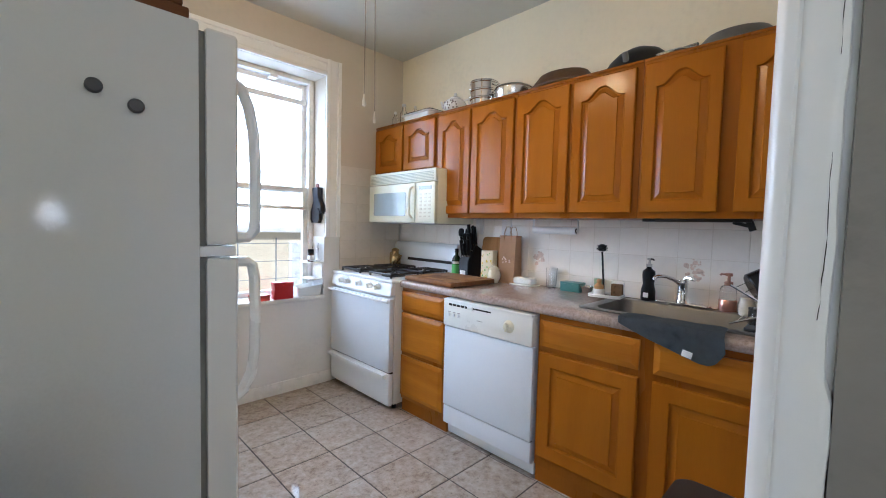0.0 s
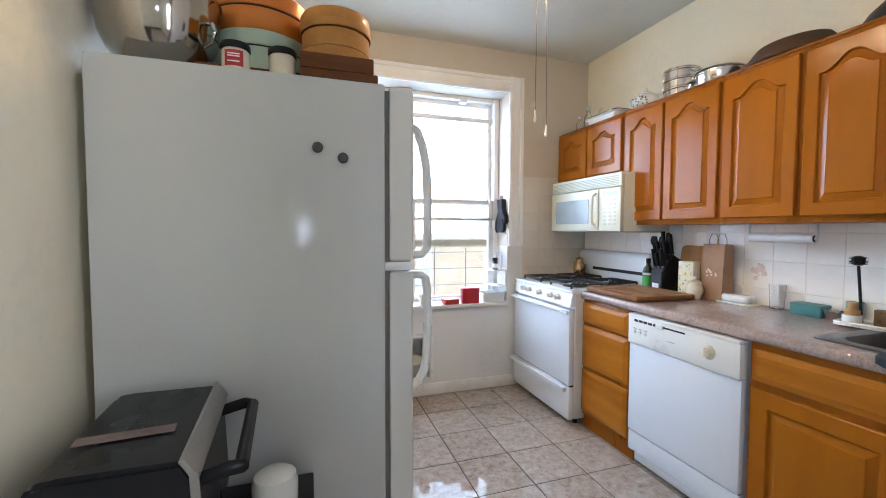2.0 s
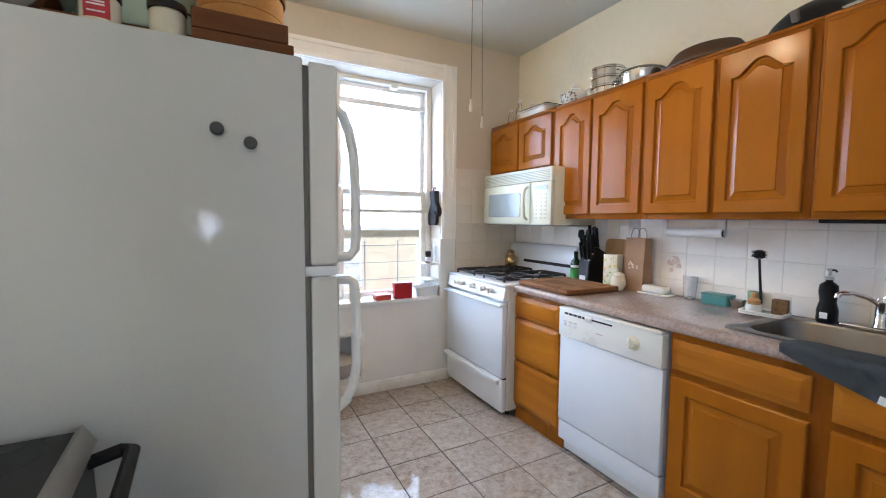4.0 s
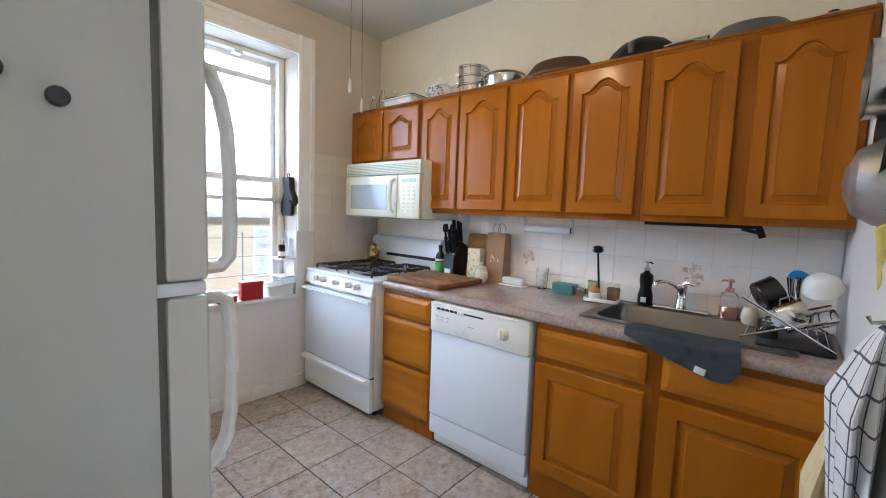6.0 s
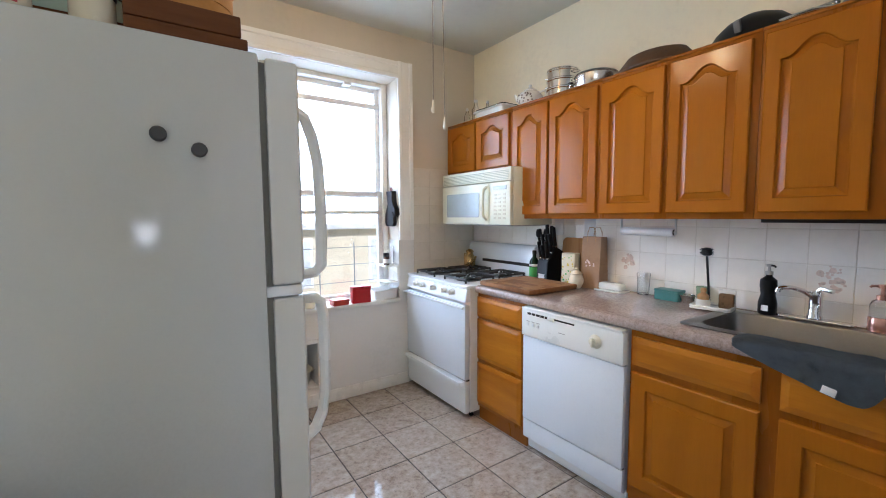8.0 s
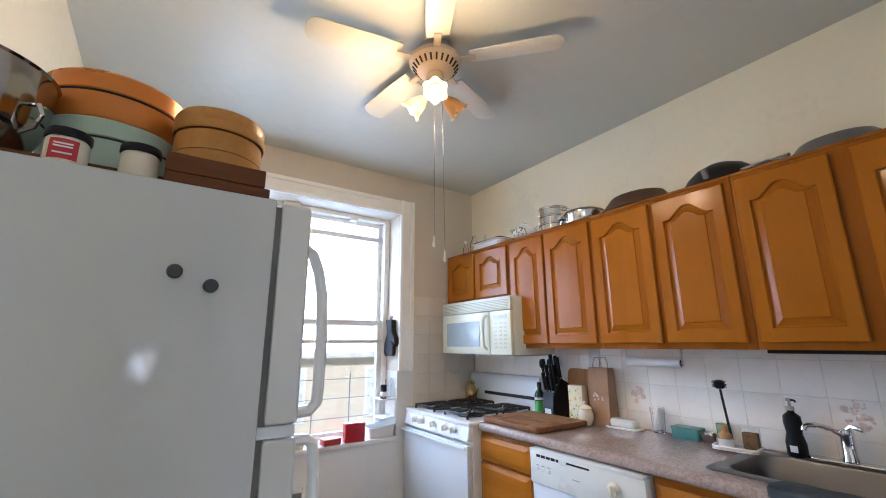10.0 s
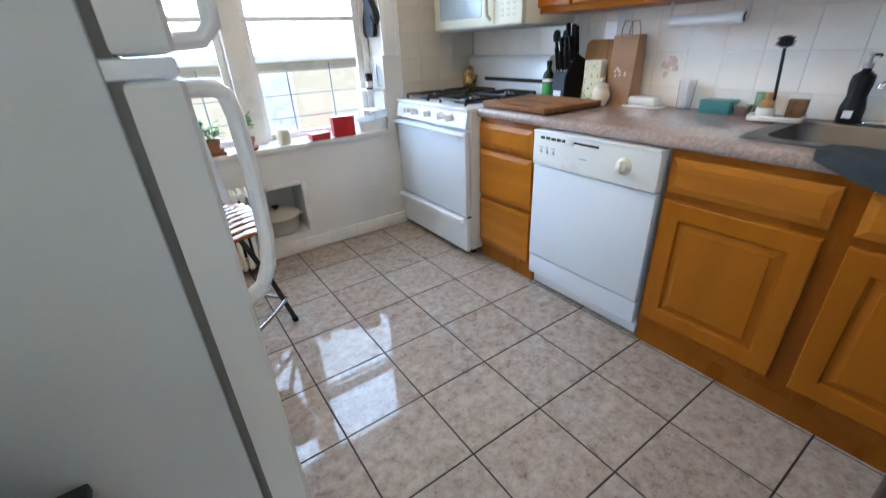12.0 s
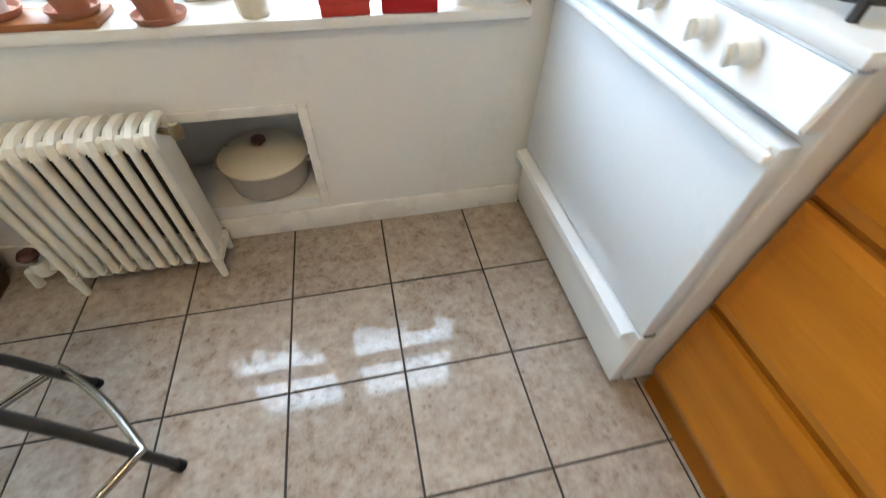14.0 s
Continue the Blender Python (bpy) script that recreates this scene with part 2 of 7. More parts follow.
SINK_STEEL = material("worn_steel", (0.215, 0.205, 0.195), 0.34, 1.0, var=0.10, scale=5, fine=140, bump=0.03, stretch=(6, 1, 1))
BLACK = material("black_plastic", (0.010, 0.010, 0.011), 0.32, var=0.2, bump=0.02, spec=0.22)
BLACK_IRON = material("black_iron", (0.02, 0.018, 0.017), 0.5, var=0.3, scale=20, bump=0.2)
DARK_GAP = material("dark_recess", (0.02, 0.017, 0.014), 0.8, var=0.2)
PANE = clear_pane("window_glass")
CLEAR = glass("clear_glass")

# ---- shaping helpers ----


def placed(ob):
    m = ob.matrix_basis.copy()
    while ob.parent:
        ob = ob.parent
        m = ob.matrix_basis @ m
    return m


def mesh_of(name, bm, mat, smooth=None):
    bmesh.ops.recalc_face_normals(bm, faces=bm.faces)
    me = bpy.data.meshes.new(name)
    bm.to_mesh(me)
    bm.free()
    if mat:
        for one in (mat if isinstance(mat, (list, tuple)) else (mat,)):
            me.materials.append(one)
    if smooth is not None:
        me.shade_smooth()
        me.set_sharp_from_angle(angle=radians(smooth))
    return me


def thing(name, label, category, loc=(0, 0, 0), rz=0.0, group="", kind=""):
    ob = new(name)
    ob.matrix_basis = pose(*loc, 0, 0, rz)
    return tagged(ob, label, category, group, kind)


def part(name, bm, mat, parent, label="", smooth=40):
    """One mesh under a thing or a part; the bmesh is given in the thing's own frame."""
    ob = new(name, mesh_of(name, bm, mat, smooth))
    ob.parent = parent
    return tagged(ob, label)


def wpart(name, bm, mat, parent, label="", smooth=40):
    """The same with the bmesh given in the room's frame."""
    bm.transform(placed(parent).inverted())
    return part(name, bm, mat, parent, label, smooth)


def solo(name, bm, mat, label, category, group="", kind="", smooth=40, loc=(0, 0, 0), rz=0.0):
    ob = new(name, mesh_of(name, bm, mat, smooth))
    ob.matrix_basis = pose(*loc, 0, 0, rz)
    return tagged(ob, label, category, group, kind)


def box(x0, x1, y0, y1, z0, z1, bevel=0.0, bm=None, seg=2):
    own = bmesh.new()
    bmesh.ops.create_cube(own, size=1)
    bmesh.ops.scale(own, vec=(abs(x1 - x0), abs(y1 - y0), abs(z1 - z0)), verts=own.verts)
    bmesh.ops.translate(own, vec=((x0 + x1) / 2, (y0 + y1) / 2, (z0 + z1) / 2), verts=own.verts)
    if bevel:
        bmesh.ops.bevel(own, geom=own.edges[:], offset=bevel, segments=seg, profile=0.5, affect='EDGES')
    if bm is None:
        return own
    return merge(bm, own)


def merge(bm, own):
    me = bpy.data.meshes.new("tmp")
    own.to_mesh(me)
    own.free()
    bm.from_mesh(me)
    bpy.data.meshes.remove(me)
    return bm


def turned(bm, m):
    bm.transform(m)
    return bm


def lathe(profile, at=(0, 0, 0), seg=32, bm=None, sx=1.0, sy=1.0, m=None):
    """A body of revolution from (radius, height) pairs; radius 0 closes it."""
    own = bmesh.new()
    rings = []
    for r, z in profile:
        if r <= 1e-6:
            rings.append([own.verts.new((0, 0, z))])
        else:
            rings.append([own.verts.new((sx * r * math.cos(2 * math.pi * k / seg), sy * r * math.sin(2 * math.pi * k / seg), z)) for k in range(seg)])
    for a, b in zip(rings, rings[1:]):
        for k in range(seg):
            j = (k + 1) % seg
            if len(a) == 1 and len(b) == 1:
                continue
            if len(a) == 1:
                own.faces.new((a[0], b[j], b[k]))
            elif len(b) == 1:
                own.faces.new((a[k], a[j], b[0]))
            else:
                own.faces.new((a[k], a[j], b[j], b[k]))
    if m is not None:
        own.transform(m)
    bmesh.ops.translate(own, vec=at, verts=own.verts)
    return own if bm is None else merge(bm, own)


def tube(points, r, seg=10, bm=None, closed=False, r_end=None):
    """A round bar through the points."""
    own = bmesh.new()
    pts = [Vector(p) for p in points]
    n = len(pts)
    rings, up = [], None
    for i, p in enumerate(pts):
        if closed:
            d = (pts[(i + 1) % n] - pts[i - 1]).normalized()
        else:
            d = (pts[min(i + 1, n - 1)] - pts[max(i - 1, 0)]).normalized()
        if up is None:
            up = d.orthogonal().normalized()
        up = (up - d * up.dot(d)).normalized()
        side = d.cross(up)
        rad = r if r_end is None else r + (r_end - r) * i / (n - 1)
        rings.append([own.verts.new(p + rad * (math.cos(2 * math.pi * k / seg) * up + math.sin(2 * math.pi * k / seg) * side)) for k in range(seg)])
    for a, b in list(zip(rings, rings[1:])) + ([(rings[-1], rings[0])] if closed else []):
        for k in range(seg):
            j = (k + 1) % seg
            own.faces.new((a[k], a[j], b[j], b[k]))
    if not closed:
        own.faces.new(rings[0][::-1])
        own.faces.new(rings[-1])
    return own if bm is None else merge(bm, own)


def arc(cx, cy, r, a0, a1, n):
    return [(cx + r * math.cos(radians(a0 + (a1 - a0) * k / n)), cy + r * math.sin(radians(a0 + (a1 - a0) * k / n))) for k in range(n + 1)]


def slab(outline, z0, z1, bm=None, bevel=0.0, m=None):
    """A plate with the given outline in x and y."""
    own = bmesh.new()
    low = [own.verts.new((x, y, z0)) for x, y in outline]
    own.faces.new(low)
    got = bmesh.ops.extrude_face_region(own, geom=own.faces[:])
    bmesh.ops.translate(own, vec=(0, 0, z1 - z0), verts=[v for v in got["geom"] if isinstance(v, bmesh.types.BMVert)])
    if bevel:
        bmesh.ops.bevel(own, geom=[e for e in own.edges if abs(e.verts[0].co.z - e.verts[1].co.z) < 1e-6], offset=bevel, segments=2, profile=0.5, affect='EDGES')
    if m is not None:
        own.transform(m)
    return own if bm is None else merge(bm, own)


def rounded(w, h, r, n=5, cx=0.0, cy=0.0):
    out = []
    for sx, sy, a in ((1, 1, 0), (-1, 1, 90), (-1, -1, 180), (1, -1, 270)):
        out += [(cx + sx * (w / 2 - r) + px, cy + sy * (h / 2 - r) + py) for px, py in arc(0, 0, r, a, a + 90, n)]
    return out


# ---- the room ----
XR, YB, XL, ZC = 2.565, 3.172, -0.115, 2.642
YO = 3.52
TRIM_Y = 3.15
SILL_Z = 0.685
WIN = ((0.37, 0.97), (1.085, 1.785))
WIN_TOP = 2.32


def wall(name, pieces, mat, label):
    bm = bmesh.new()
    for p in pieces:
        box(*p, bm=bm)
    return solo(name, bm, mat, label, "wall", kind="structure", smooth=None)


wall("wall_right", [(XR, XR + 0.15, 0.16, YO, 0, ZC)], PLASTER, "cream painted plaster wall behind the cabinets")
# window wall: thick masonry with a window recess above the sill and a radiator niche below it
RX0, RX1 = 0.28, 1.83
NX0, NX1, NZ0, NZ1 = 0.56, 1.188, 0.130, 0.440
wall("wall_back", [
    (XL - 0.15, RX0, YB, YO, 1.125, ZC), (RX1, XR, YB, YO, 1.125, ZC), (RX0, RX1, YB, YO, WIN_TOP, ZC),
], PLASTER_WARM, "beige plaster wall round the windows, darker than the other walls")
wall("wall_back_lower", [
    (XL - 0.15, RX0, YB, YO, 0, 1.125), (RX1, XR, YB, YO, 0, 1.125),
    (RX0, RX1, 3.455, YO, NZ1, SILL_Z - 0.03), (RX0, RX1, YB, 3.455, NZ1, SILL_Z - 0.03), (RX0, RX1, YB, YO, 0, NZ0),
    (RX0, NX0, YB, YO, NZ0, NZ1), (NX1, RX1, YB, YO, NZ0, NZ1), (NX0, NX1, 3.42, YO, NZ0, NZ1),
], PANEL_WHITE, "white painted lower window wall with a recessed niche")
wall("wall_left", [(XL - 0.15, XL, 0.78, YB, 0, ZC)], PLASTER, "cream painted plaster wall beside the fridge")
wall("wall_front", [(0.765, XR, 0.16, 0.372, 0, ZC)], PANEL_WHITE, "painted wall stub at the kitchen entrance")
# large unseen room beyond the entrance: far window, side openings added for the fills
HX, HY0, HY1 = -3.2, -2.5, -0.5
wall("wall_hall", [(1.15, 1.30, -2.9, -0.68, 0, ZC), (1.15, 1.30, -0.08, 0.16, 0, ZC), (1.15, 1.30, -0.68, -0.08, 2.10, ZC), (1.15, 1.30, -0.68, -0.08, 0, 0.90), (HX, 0.66, -2.75, -2.6, 0, ZC), (1.06, 1.15, -2.75, -2.6, 0, ZC),
                   (0.66, 1.06, -2.75, -2.6, 0, 1.86), (0.66, 1.06, -2.75, -2.6, 2.14, ZC),
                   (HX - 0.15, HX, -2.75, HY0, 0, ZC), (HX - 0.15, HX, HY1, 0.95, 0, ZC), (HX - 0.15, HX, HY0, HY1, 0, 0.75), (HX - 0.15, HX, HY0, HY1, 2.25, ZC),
                   (HX, XL - 0.15, 0.80, 0.95, 0, ZC)], PLASTER, "painted walls of the room beyond the entrance")
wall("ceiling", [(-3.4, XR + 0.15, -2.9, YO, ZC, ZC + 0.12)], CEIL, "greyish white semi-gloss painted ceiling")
bpy.data.objects["ceiling"]["category"] = "ceiling"

# jamb and casing of the entrance: thick layers of white paint with a cracked edge
jamb = thing("door_1", "cased kitchen doorway with cracked layered white paint", "doorway", (0.75, 0.36, 0), kind="structure")
bm = bmesh.new()
random.seed(4)
N = 150
prev = None
for k in range(N + 1):
    z = 0.0 + (ZC - 0.02) * k / N
    w = 0.0016 * noise.noise((3.1, 0.2, z * 9)) + 0.0014 * noise.noise((8.1, 1.2, z * 34))
    step = 0.005 if z < 1.10 else 0.0
    cut = 0.344 + w - step
    row = [bm.verts.new(p) for p in ((0.800, 0.396, z), (0.768, 0.395, z), (0.760, 0.392, z), (0.7545, 0.386 + 0.3 * w, z), (0.7525, 0.378, z), (0.7545, 0.3755, z), (0.7520, 0.373, z), (0.7470, cut + 0.010, z), (0.7470, cut + 0.005, z), (0.750 + 0.5 * w, cut + 0.001, z), (0.758, cut, z), (0.800, cut, z))]
    if prev:
        for a in range(len(row) - 1):
            bm.faces.new((prev[a], prev[a + 1], row[a + 1], row[a]))
    prev = row
wpart("casing", bm, CASING, jamb, "glossy white casing with ridged paint")
bm = bmesh.new()
prev = None
for k in range(2 * N + 1):
    z = (ZC - 0.02) * k / (2 * N)
    w = 0.0016 * noise.noise((3.1, 0.2, z * 9)) + 0.0014 * noise.noise((8.1, 1.2, z * 34))
    gap = max(0.0, -0.0002 + 0.0022 * noise.noise((2.2, 6.1, z * 7)) + 0.0008 * noise.noise((9.2, 1.1, z * 60)))
    mid = 0.344 + w - (0.005 if z < 1.10 else 0.0) + 0.0060 + 0.002 * noise.noise((4.4, 2.1, z * 45))
    row = [bm.verts.new((0.7464, mid + d * gap, z)) for d in (-0.5, 0.5)] if gap > 0 else None
    if prev and row:
        bm.faces.new((prev[0], prev[1], row[1], row[0]))
    prev = row
wpart("paint_crack", bm, DARK_GAP, jamb, "dark crack in the layered paint", smooth=None)
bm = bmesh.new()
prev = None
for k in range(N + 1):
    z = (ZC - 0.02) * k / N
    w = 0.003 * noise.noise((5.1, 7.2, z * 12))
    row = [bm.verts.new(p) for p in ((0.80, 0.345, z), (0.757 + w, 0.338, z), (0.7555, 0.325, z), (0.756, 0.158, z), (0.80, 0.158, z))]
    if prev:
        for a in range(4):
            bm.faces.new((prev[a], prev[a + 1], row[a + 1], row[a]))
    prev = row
wpart("jamb_board", bm, JAMB_GREY, jamb, "glossy jamb with lumpy paint, shade put into its grey")

# window casing on the kitchen side
trim = thing("window_casing", "white painted moulded window casing on the wall", "window casing", (1.05, YB, SILL_Z), kind="structure")


def casing_strip(x0, x1, z0, z1, upright):
    bm = bmesh.new()
    w = (x1 - x0) if upright else (z1 - z0)
    prof = [(0, 0.002), (0, 0.020), (0.10 * w, 0.026), (0.22 * w, 0.026), (0.26 * w, 0.019), (0.72 * w, 0.017), (0.76 * w, 0.024), (0.97 * w, 0.024), (w, 0.014), (w, 0.002)]
    ends = []
    for e in (0, 1):
        ends.append([bm.verts.new((x0 + s, YB - d, (z0, z1)[e]) if upright else ((x0, x1)[e], YB - d, z0 + s)) for s, d in prof])
    for a in range(len(prof) - 1):
        bm.faces.new((ends[0][a], ends[0][a + 1], ends[1][a + 1], ends[1][a]))
    bm.faces.new(ends[0])
    bm.faces.new(ends[1][::-1])
    return bm


wpart("side_casing", casing_strip(1.832, 1.956, 1.125, 2.444, True), CASING, trim, smooth=30)
bm = casing_strip(0.155, 0.279, 1.125, 2.444, True)
wpart("side_casing", bm, CASING, trim, smooth=30)
wpart("head_casing", casing_strip(0.279, 1.832, 2.322, 2.442, False), CASING, trim, smooth=30)
solo("window_sill", box(RX0 + 0.003, RX1 - 0.003, 3.145, 3.45, SILL_Z - 0.027, SILL_Z, 0.006), SILL_WHITE, "white painted deep window sill", "window sill", kind="structure")


def sash(parent, x0, x1, z0, z1, y, w=0.035, d=0.03, name="sash"):
    bm = bmesh.new()
    box(x0, x0 + w, y, y + d, z0, z1, 0.003, bm)
    box(x1 - w, x1, y, y + d, z0, z1, 0.003, bm)
    box(x0 + w, x1 - w, y, y + d, z0, z0 + w, 0.003, bm)
    box(x0 + w, x1 - w, y, y + d, z1 - w, z1, 0.003, bm)
    s = wpart(name, bm, TRIM, parent, smooth=30)
    p = wpart("pane", box(x0 + w, x1 - w, y + d / 2 - 0.002, y + d / 2 + 0.002, z0 + w, z1 - w), PANE, s)
    p.visible_shadow = False
    return s


for k, (x0, x1) in enumerate(WIN):
    win = thing(f"window_{k + 1}", "white painted double-hung sash window", "window", ((x0 + x1) / 2, 3.40, SILL_Z), kind="structure")
    bm = bmesh.new()
    a, b = (RX0 + 0.002, x0) if k == 0 else (x1, RX1 - 0.002)
    box(a, b, 3.34, 3.46, SILL_Z, WIN_TOP, 0.004, bm)
    box(x0, x1, 3.34, 3.46, WIN_TOP - 0.032, WIN_TOP, 0.004, bm)
    wpart("window_frame", bm, TRIM, win)
    sash(win, x0 + 0.002, x1 - 0.002, 1.455, WIN_TOP - 0.035, 3.395, 0.032)
    sash(win, x0 + 0.002, x1 - 0.002, SILL_Z + 0.002, 1.498, 3.355, 0.036)
    bm = bmesh.new()
    box(x0 + 0.004, x1 - 0.004, 3.374, 3.392, 2.128, 2.165, 0.003, bm)
    wpart("storm_rail", bm, TRIM, win, "white storm window rail")
    wpart("storm_rail", box(x0 + 0.004, x1 - 0.004, 3.336, 3.353, 1.325, 1.352, 0.003), TRIM, win, "white storm window rail")
    wpart("shade_bracket", box(x1 - 0.30, x1 - 0.245, 3.33, 3.39, WIN_TOP - 0.055, WIN_TOP - 0.034, 0.004), TRIM, win, "small white bracket")
solo("window_mullion", box(0.97, 1.085, 3.30, 3.46, SILL_Z, WIN_TOP, 0.006), TRIM, "white painted mullion between the two windows", "mullion", kind="structure")

# baseboard under the niche
base = thing("baseboard", "white painted baseboard along the window wall", "baseboard", (1.5, YB, 0), kind="structure")
wpart("board", box(XL + 0.003, 1.90, YB - 0.014, YB - 0.001, 0.0, 0.088, 0.004), TRIM, base)
bm = bmesh.new()
box(NX1 + 0.001, NX1 + 0.028, YB - 0.011, YB - 0.001, NZ0 - 0.02, NZ1 + 0.03, 0.003, bm)
box(NX0 - 0.03, NX1, YB - 0.011, YB - 0.001, NZ1 + 0.002, NZ1 + 0.03, 0.003, bm)
wpart("niche_frame", bm, TRIM, base, "white painted frame round the niche")
# niche edging shelf
wpart("niche_floor", box(NX0 + 0.002, NX1 - 0.002, YB - 0.004, 3.418, NZ0, NZ0 + 0.006), SILL_WHITE, base)

# yard beyond the windows
GROUND = material("yard_ground", (0.30, 0.28, 0.24), 0.9, var=0.2, scale=1.5)
FACADE = material("pale_siding", (0.74, 0.64, 0.46), 0.7, var=0.06, scale=0.8, fine=8)
FACADE_TRIM = material("siding_trim", (0.86, 0.84, 0.80), 0.6, var=0.05)
FAR_GLASS = material("far_window_glass", (0.70, 0.71, 0.70), 0.1, var=0.2, bump=0)
ROOF = material("grey_roof", (0.74, 0.71, 0.68), 0.85, var=0.2, scale=3)
solo("ground", box(-250, 250, 3.6, 500, -3.4, -3.2), GROUND, "pale yard ground behind the house", "ground", kind="structure")
HAZE = material("bright_hazy_sky", (0.9, 0.93, 1.0), 1.0, var=0.02, bump=0, glow=((0.80, 0.90, 1.0), GLOW))
solo("backdrop", box(-300, 300, 120, 121, -3.2, 420), HAZE, "bright hazy white sky beyond the yard", "sky", kind="structure")
house = thing("apartment_building", "pale sided neighbouring building across the yard", "building", (1.5, 12, -3.2))
bm = box(-9, 11, 12, 20, -3.2, 0.95)
wpart("wall", bm, FACADE, house)
for k in range(23):
    wpart("siding_board", turned(box(-9, 11, -0.012, 0.0, 0, 0.165), pose(0, 11.985, -3.1 + k * 0.17, 4, 0, 0)), FACADE, house, smooth=None)
wpart("roof", box(-9.3, 11.3, 11.7, 20, 0.95, 1.12, 0.03), ROOF, house)
for k in range(7):
    x = -8 + 2.7 * k
    for z in (-2.5, -0.7):
        w = wpart("window", box(x, x + 1.0, 11.93, 11.98, z, z + 1.4, 0.01), FACADE_TRIM, house)
        wpart("pane", box(x + 0.08, x + 0.92, 11.915, 11.929, z + 0.08, z + 1.32), FAR_GLASS, w)

# iron guard outside the right window
GUARD = material("guard_iron", (0.22, 0.23, 0.23), 0.55, 0.3, var=0.2)
guard = thing("window_guard", "dark iron window guard outside the pane", "window guard", (1.1, 3.56, SILL_Z))
for z in (0.78, 0.92, 1.06):
    wpart("rail", tube([(0.36, 3.56, z), (1.80, 3.56, z)], 0.0028, 6), GUARD, guard)
for x in (0.55, 0.83, 1.342, 1.628):
    wpart("bar", tube([(x, 3.565, SILL_Z - 0.02), (x, 3.565, 1.10)], 0.0045, 6), GUARD, guard)
wpart("bracket", box(0.34, 1.82, 3.521, 3.57, SILL_Z - 0.03, SILL_Z - 0.01), GUARD, guard)

# ---- base units ----
CT = 0.868          # worktop height
XF = 1.982          # face of the base doors
Y0C = 0.376


def panel_outline(w, h, arch, n=14):
    """Outline of a raised panel about its centre; arch > 0 gives the curved cathedral head."""
    pts = [(-w / 2 + w * k / n, -h / 2) for k in range(n)]
    pts += [(w / 2, -h / 2 + (h - arch) * k / n) for k in range(n)]
    for k in range(2 * n):
        u = 1 - k / n
        a = abs(u)
        s = min(1.0, max(0.0, (a - 0.06) / 0.78))
        rise = 1 - s * s * (3 - 2 * s)
        pts.append((u * w / 2, h / 2 - arch + arch * rise))
    pts += [(-w / 2, h / 2 - arch - (h - arch) * k / n) for k in range(n)]
    return pts


def raised_door(w, h, arch=0.0, stile=0.055, rail=0.055, t=0.019):
    """A door lying in the y-z plane about its centre, facing -x, back at x = 0."""
    bm = bmesh.new()
    inner = panel_outline(w - 2 * stile, h - 2 * rail, arch)
    n = len(inner)
    q = n // 5
    out = []
    for i, (y, z) in enumerate(inner):
        if i < q:
            out.append((-w / 2 + w * i / q, -h / 2))
        elif i < 2 * q:
            out.append((w / 2, -h / 2 + h * (i - q) / q))
        elif i < 4 * q:
            out.append((w / 2 - w * (i - 2 * q) / (2 * q), h / 2))
        else:
            out.append((-w / 2, h / 2 - h * (i - 4 * q) / q))
    def ring(d):
        return panel_outline(w - 2 * stile - 2 * d, h - 2 * rail - 2 * d, arch * (1 - 0.4 * d / 0.035))

    rings = [(out, 0.0), (out, t - 0.004), ([(y * (1 - 0.008 / w), z * (1 - 0.008 / h)) for y, z in out], t), (inner, t), (ring(0.0025), t - 0.0035), (ring(0.004), t - 0.0115), (ring(0.010), t - 0.0120),
             (ring(0.034), t - 0.0040), (ring(0.0365), t)]
    loops = [[bm.verts.new((-d, y, z)) for y, z in pts] for pts, d in rings]
    for a, b in zip(loops, loops[1:]):
        for i in range(n):
            j = (i + 1) % n
            bm.faces.new((a[i], a[j], b[j], b[i]))
    hub = bm.verts.new((-t, 0, 0))
    for i in range(n):
        bm.faces.new((loops[-1][i], loops[-1][(i + 1) % n], hub))
    back = bm.verts.new((0, 0, 0))
    for i in range(n):
        bm.faces.new((loops[0][(i + 1) % n], loops[0][i], back))
    return bm


def slab_front(w, h, t=0.019):
    """A drawer front with a routed edge."""
    bm = bmesh.new()
    lo = []
    for s, d in ((1, 0), (1, t - 0.007), (1 - 0.010 / min(w, h), t - 0.005), (1 - 0.024 / min(w, h), t)):
        k = (1 - s) * min(w, h)
        lo.append([bm.verts.new((-d, y, z)) for y, z in ((-w / 2 + k, -h / 2 + k), (w / 2 - k, -h / 2 + k), (w / 2 - k, h / 2 - k), (-w / 2 + k, h / 2 - k))])
    for a, b in zip(lo, lo[1:]):
        for i in range(4):
            bm.faces.new((a[i], a[(i + 1) % 4], b[(i + 1) % 4], b[i]))
    bm.faces.new(lo[-1])
    bm.faces.new(lo[0][::-1])
    return bm


def at(bm, x, y, z):
    bmesh.ops.translate(bm, vec=(x, y, z), verts=bm.verts)
    return bm


def front(bm, name, y0, y1, z0, z1, x, parent, mat):
    return wpart(name, at(bm, x, (y0 + y1) / 2, (z0 + z1) / 2), mat, parent, smooth=14)


# drawer unit beside the stove
unit = thing("drawer_cabinet", "honey oak drawer cabinet between stove and dishwasher", "cabinet", (2.3, 2.22, 0))
bm = bmesh.new()
box(XF, XR - 0.002, 1.984, 2.402, 0.085, 0.822, 0.001, bm)
box(XF + 0.012, XR - 0.002, 1.984, 2.402, 0.0, 0.085, 0, bm)
wpart("body", bm, OAK_DARK, unit, "oak face frame with a toe board")
for z0, z1 in ((0.676, 0.800), (0.404, 0.660), (0.114, 0.378)):
    front(slab_front(0.386, z1 - z0), "drawer", 2.010, 2.396, z0, z1, XF - 0.0005, unit, OAK_H)

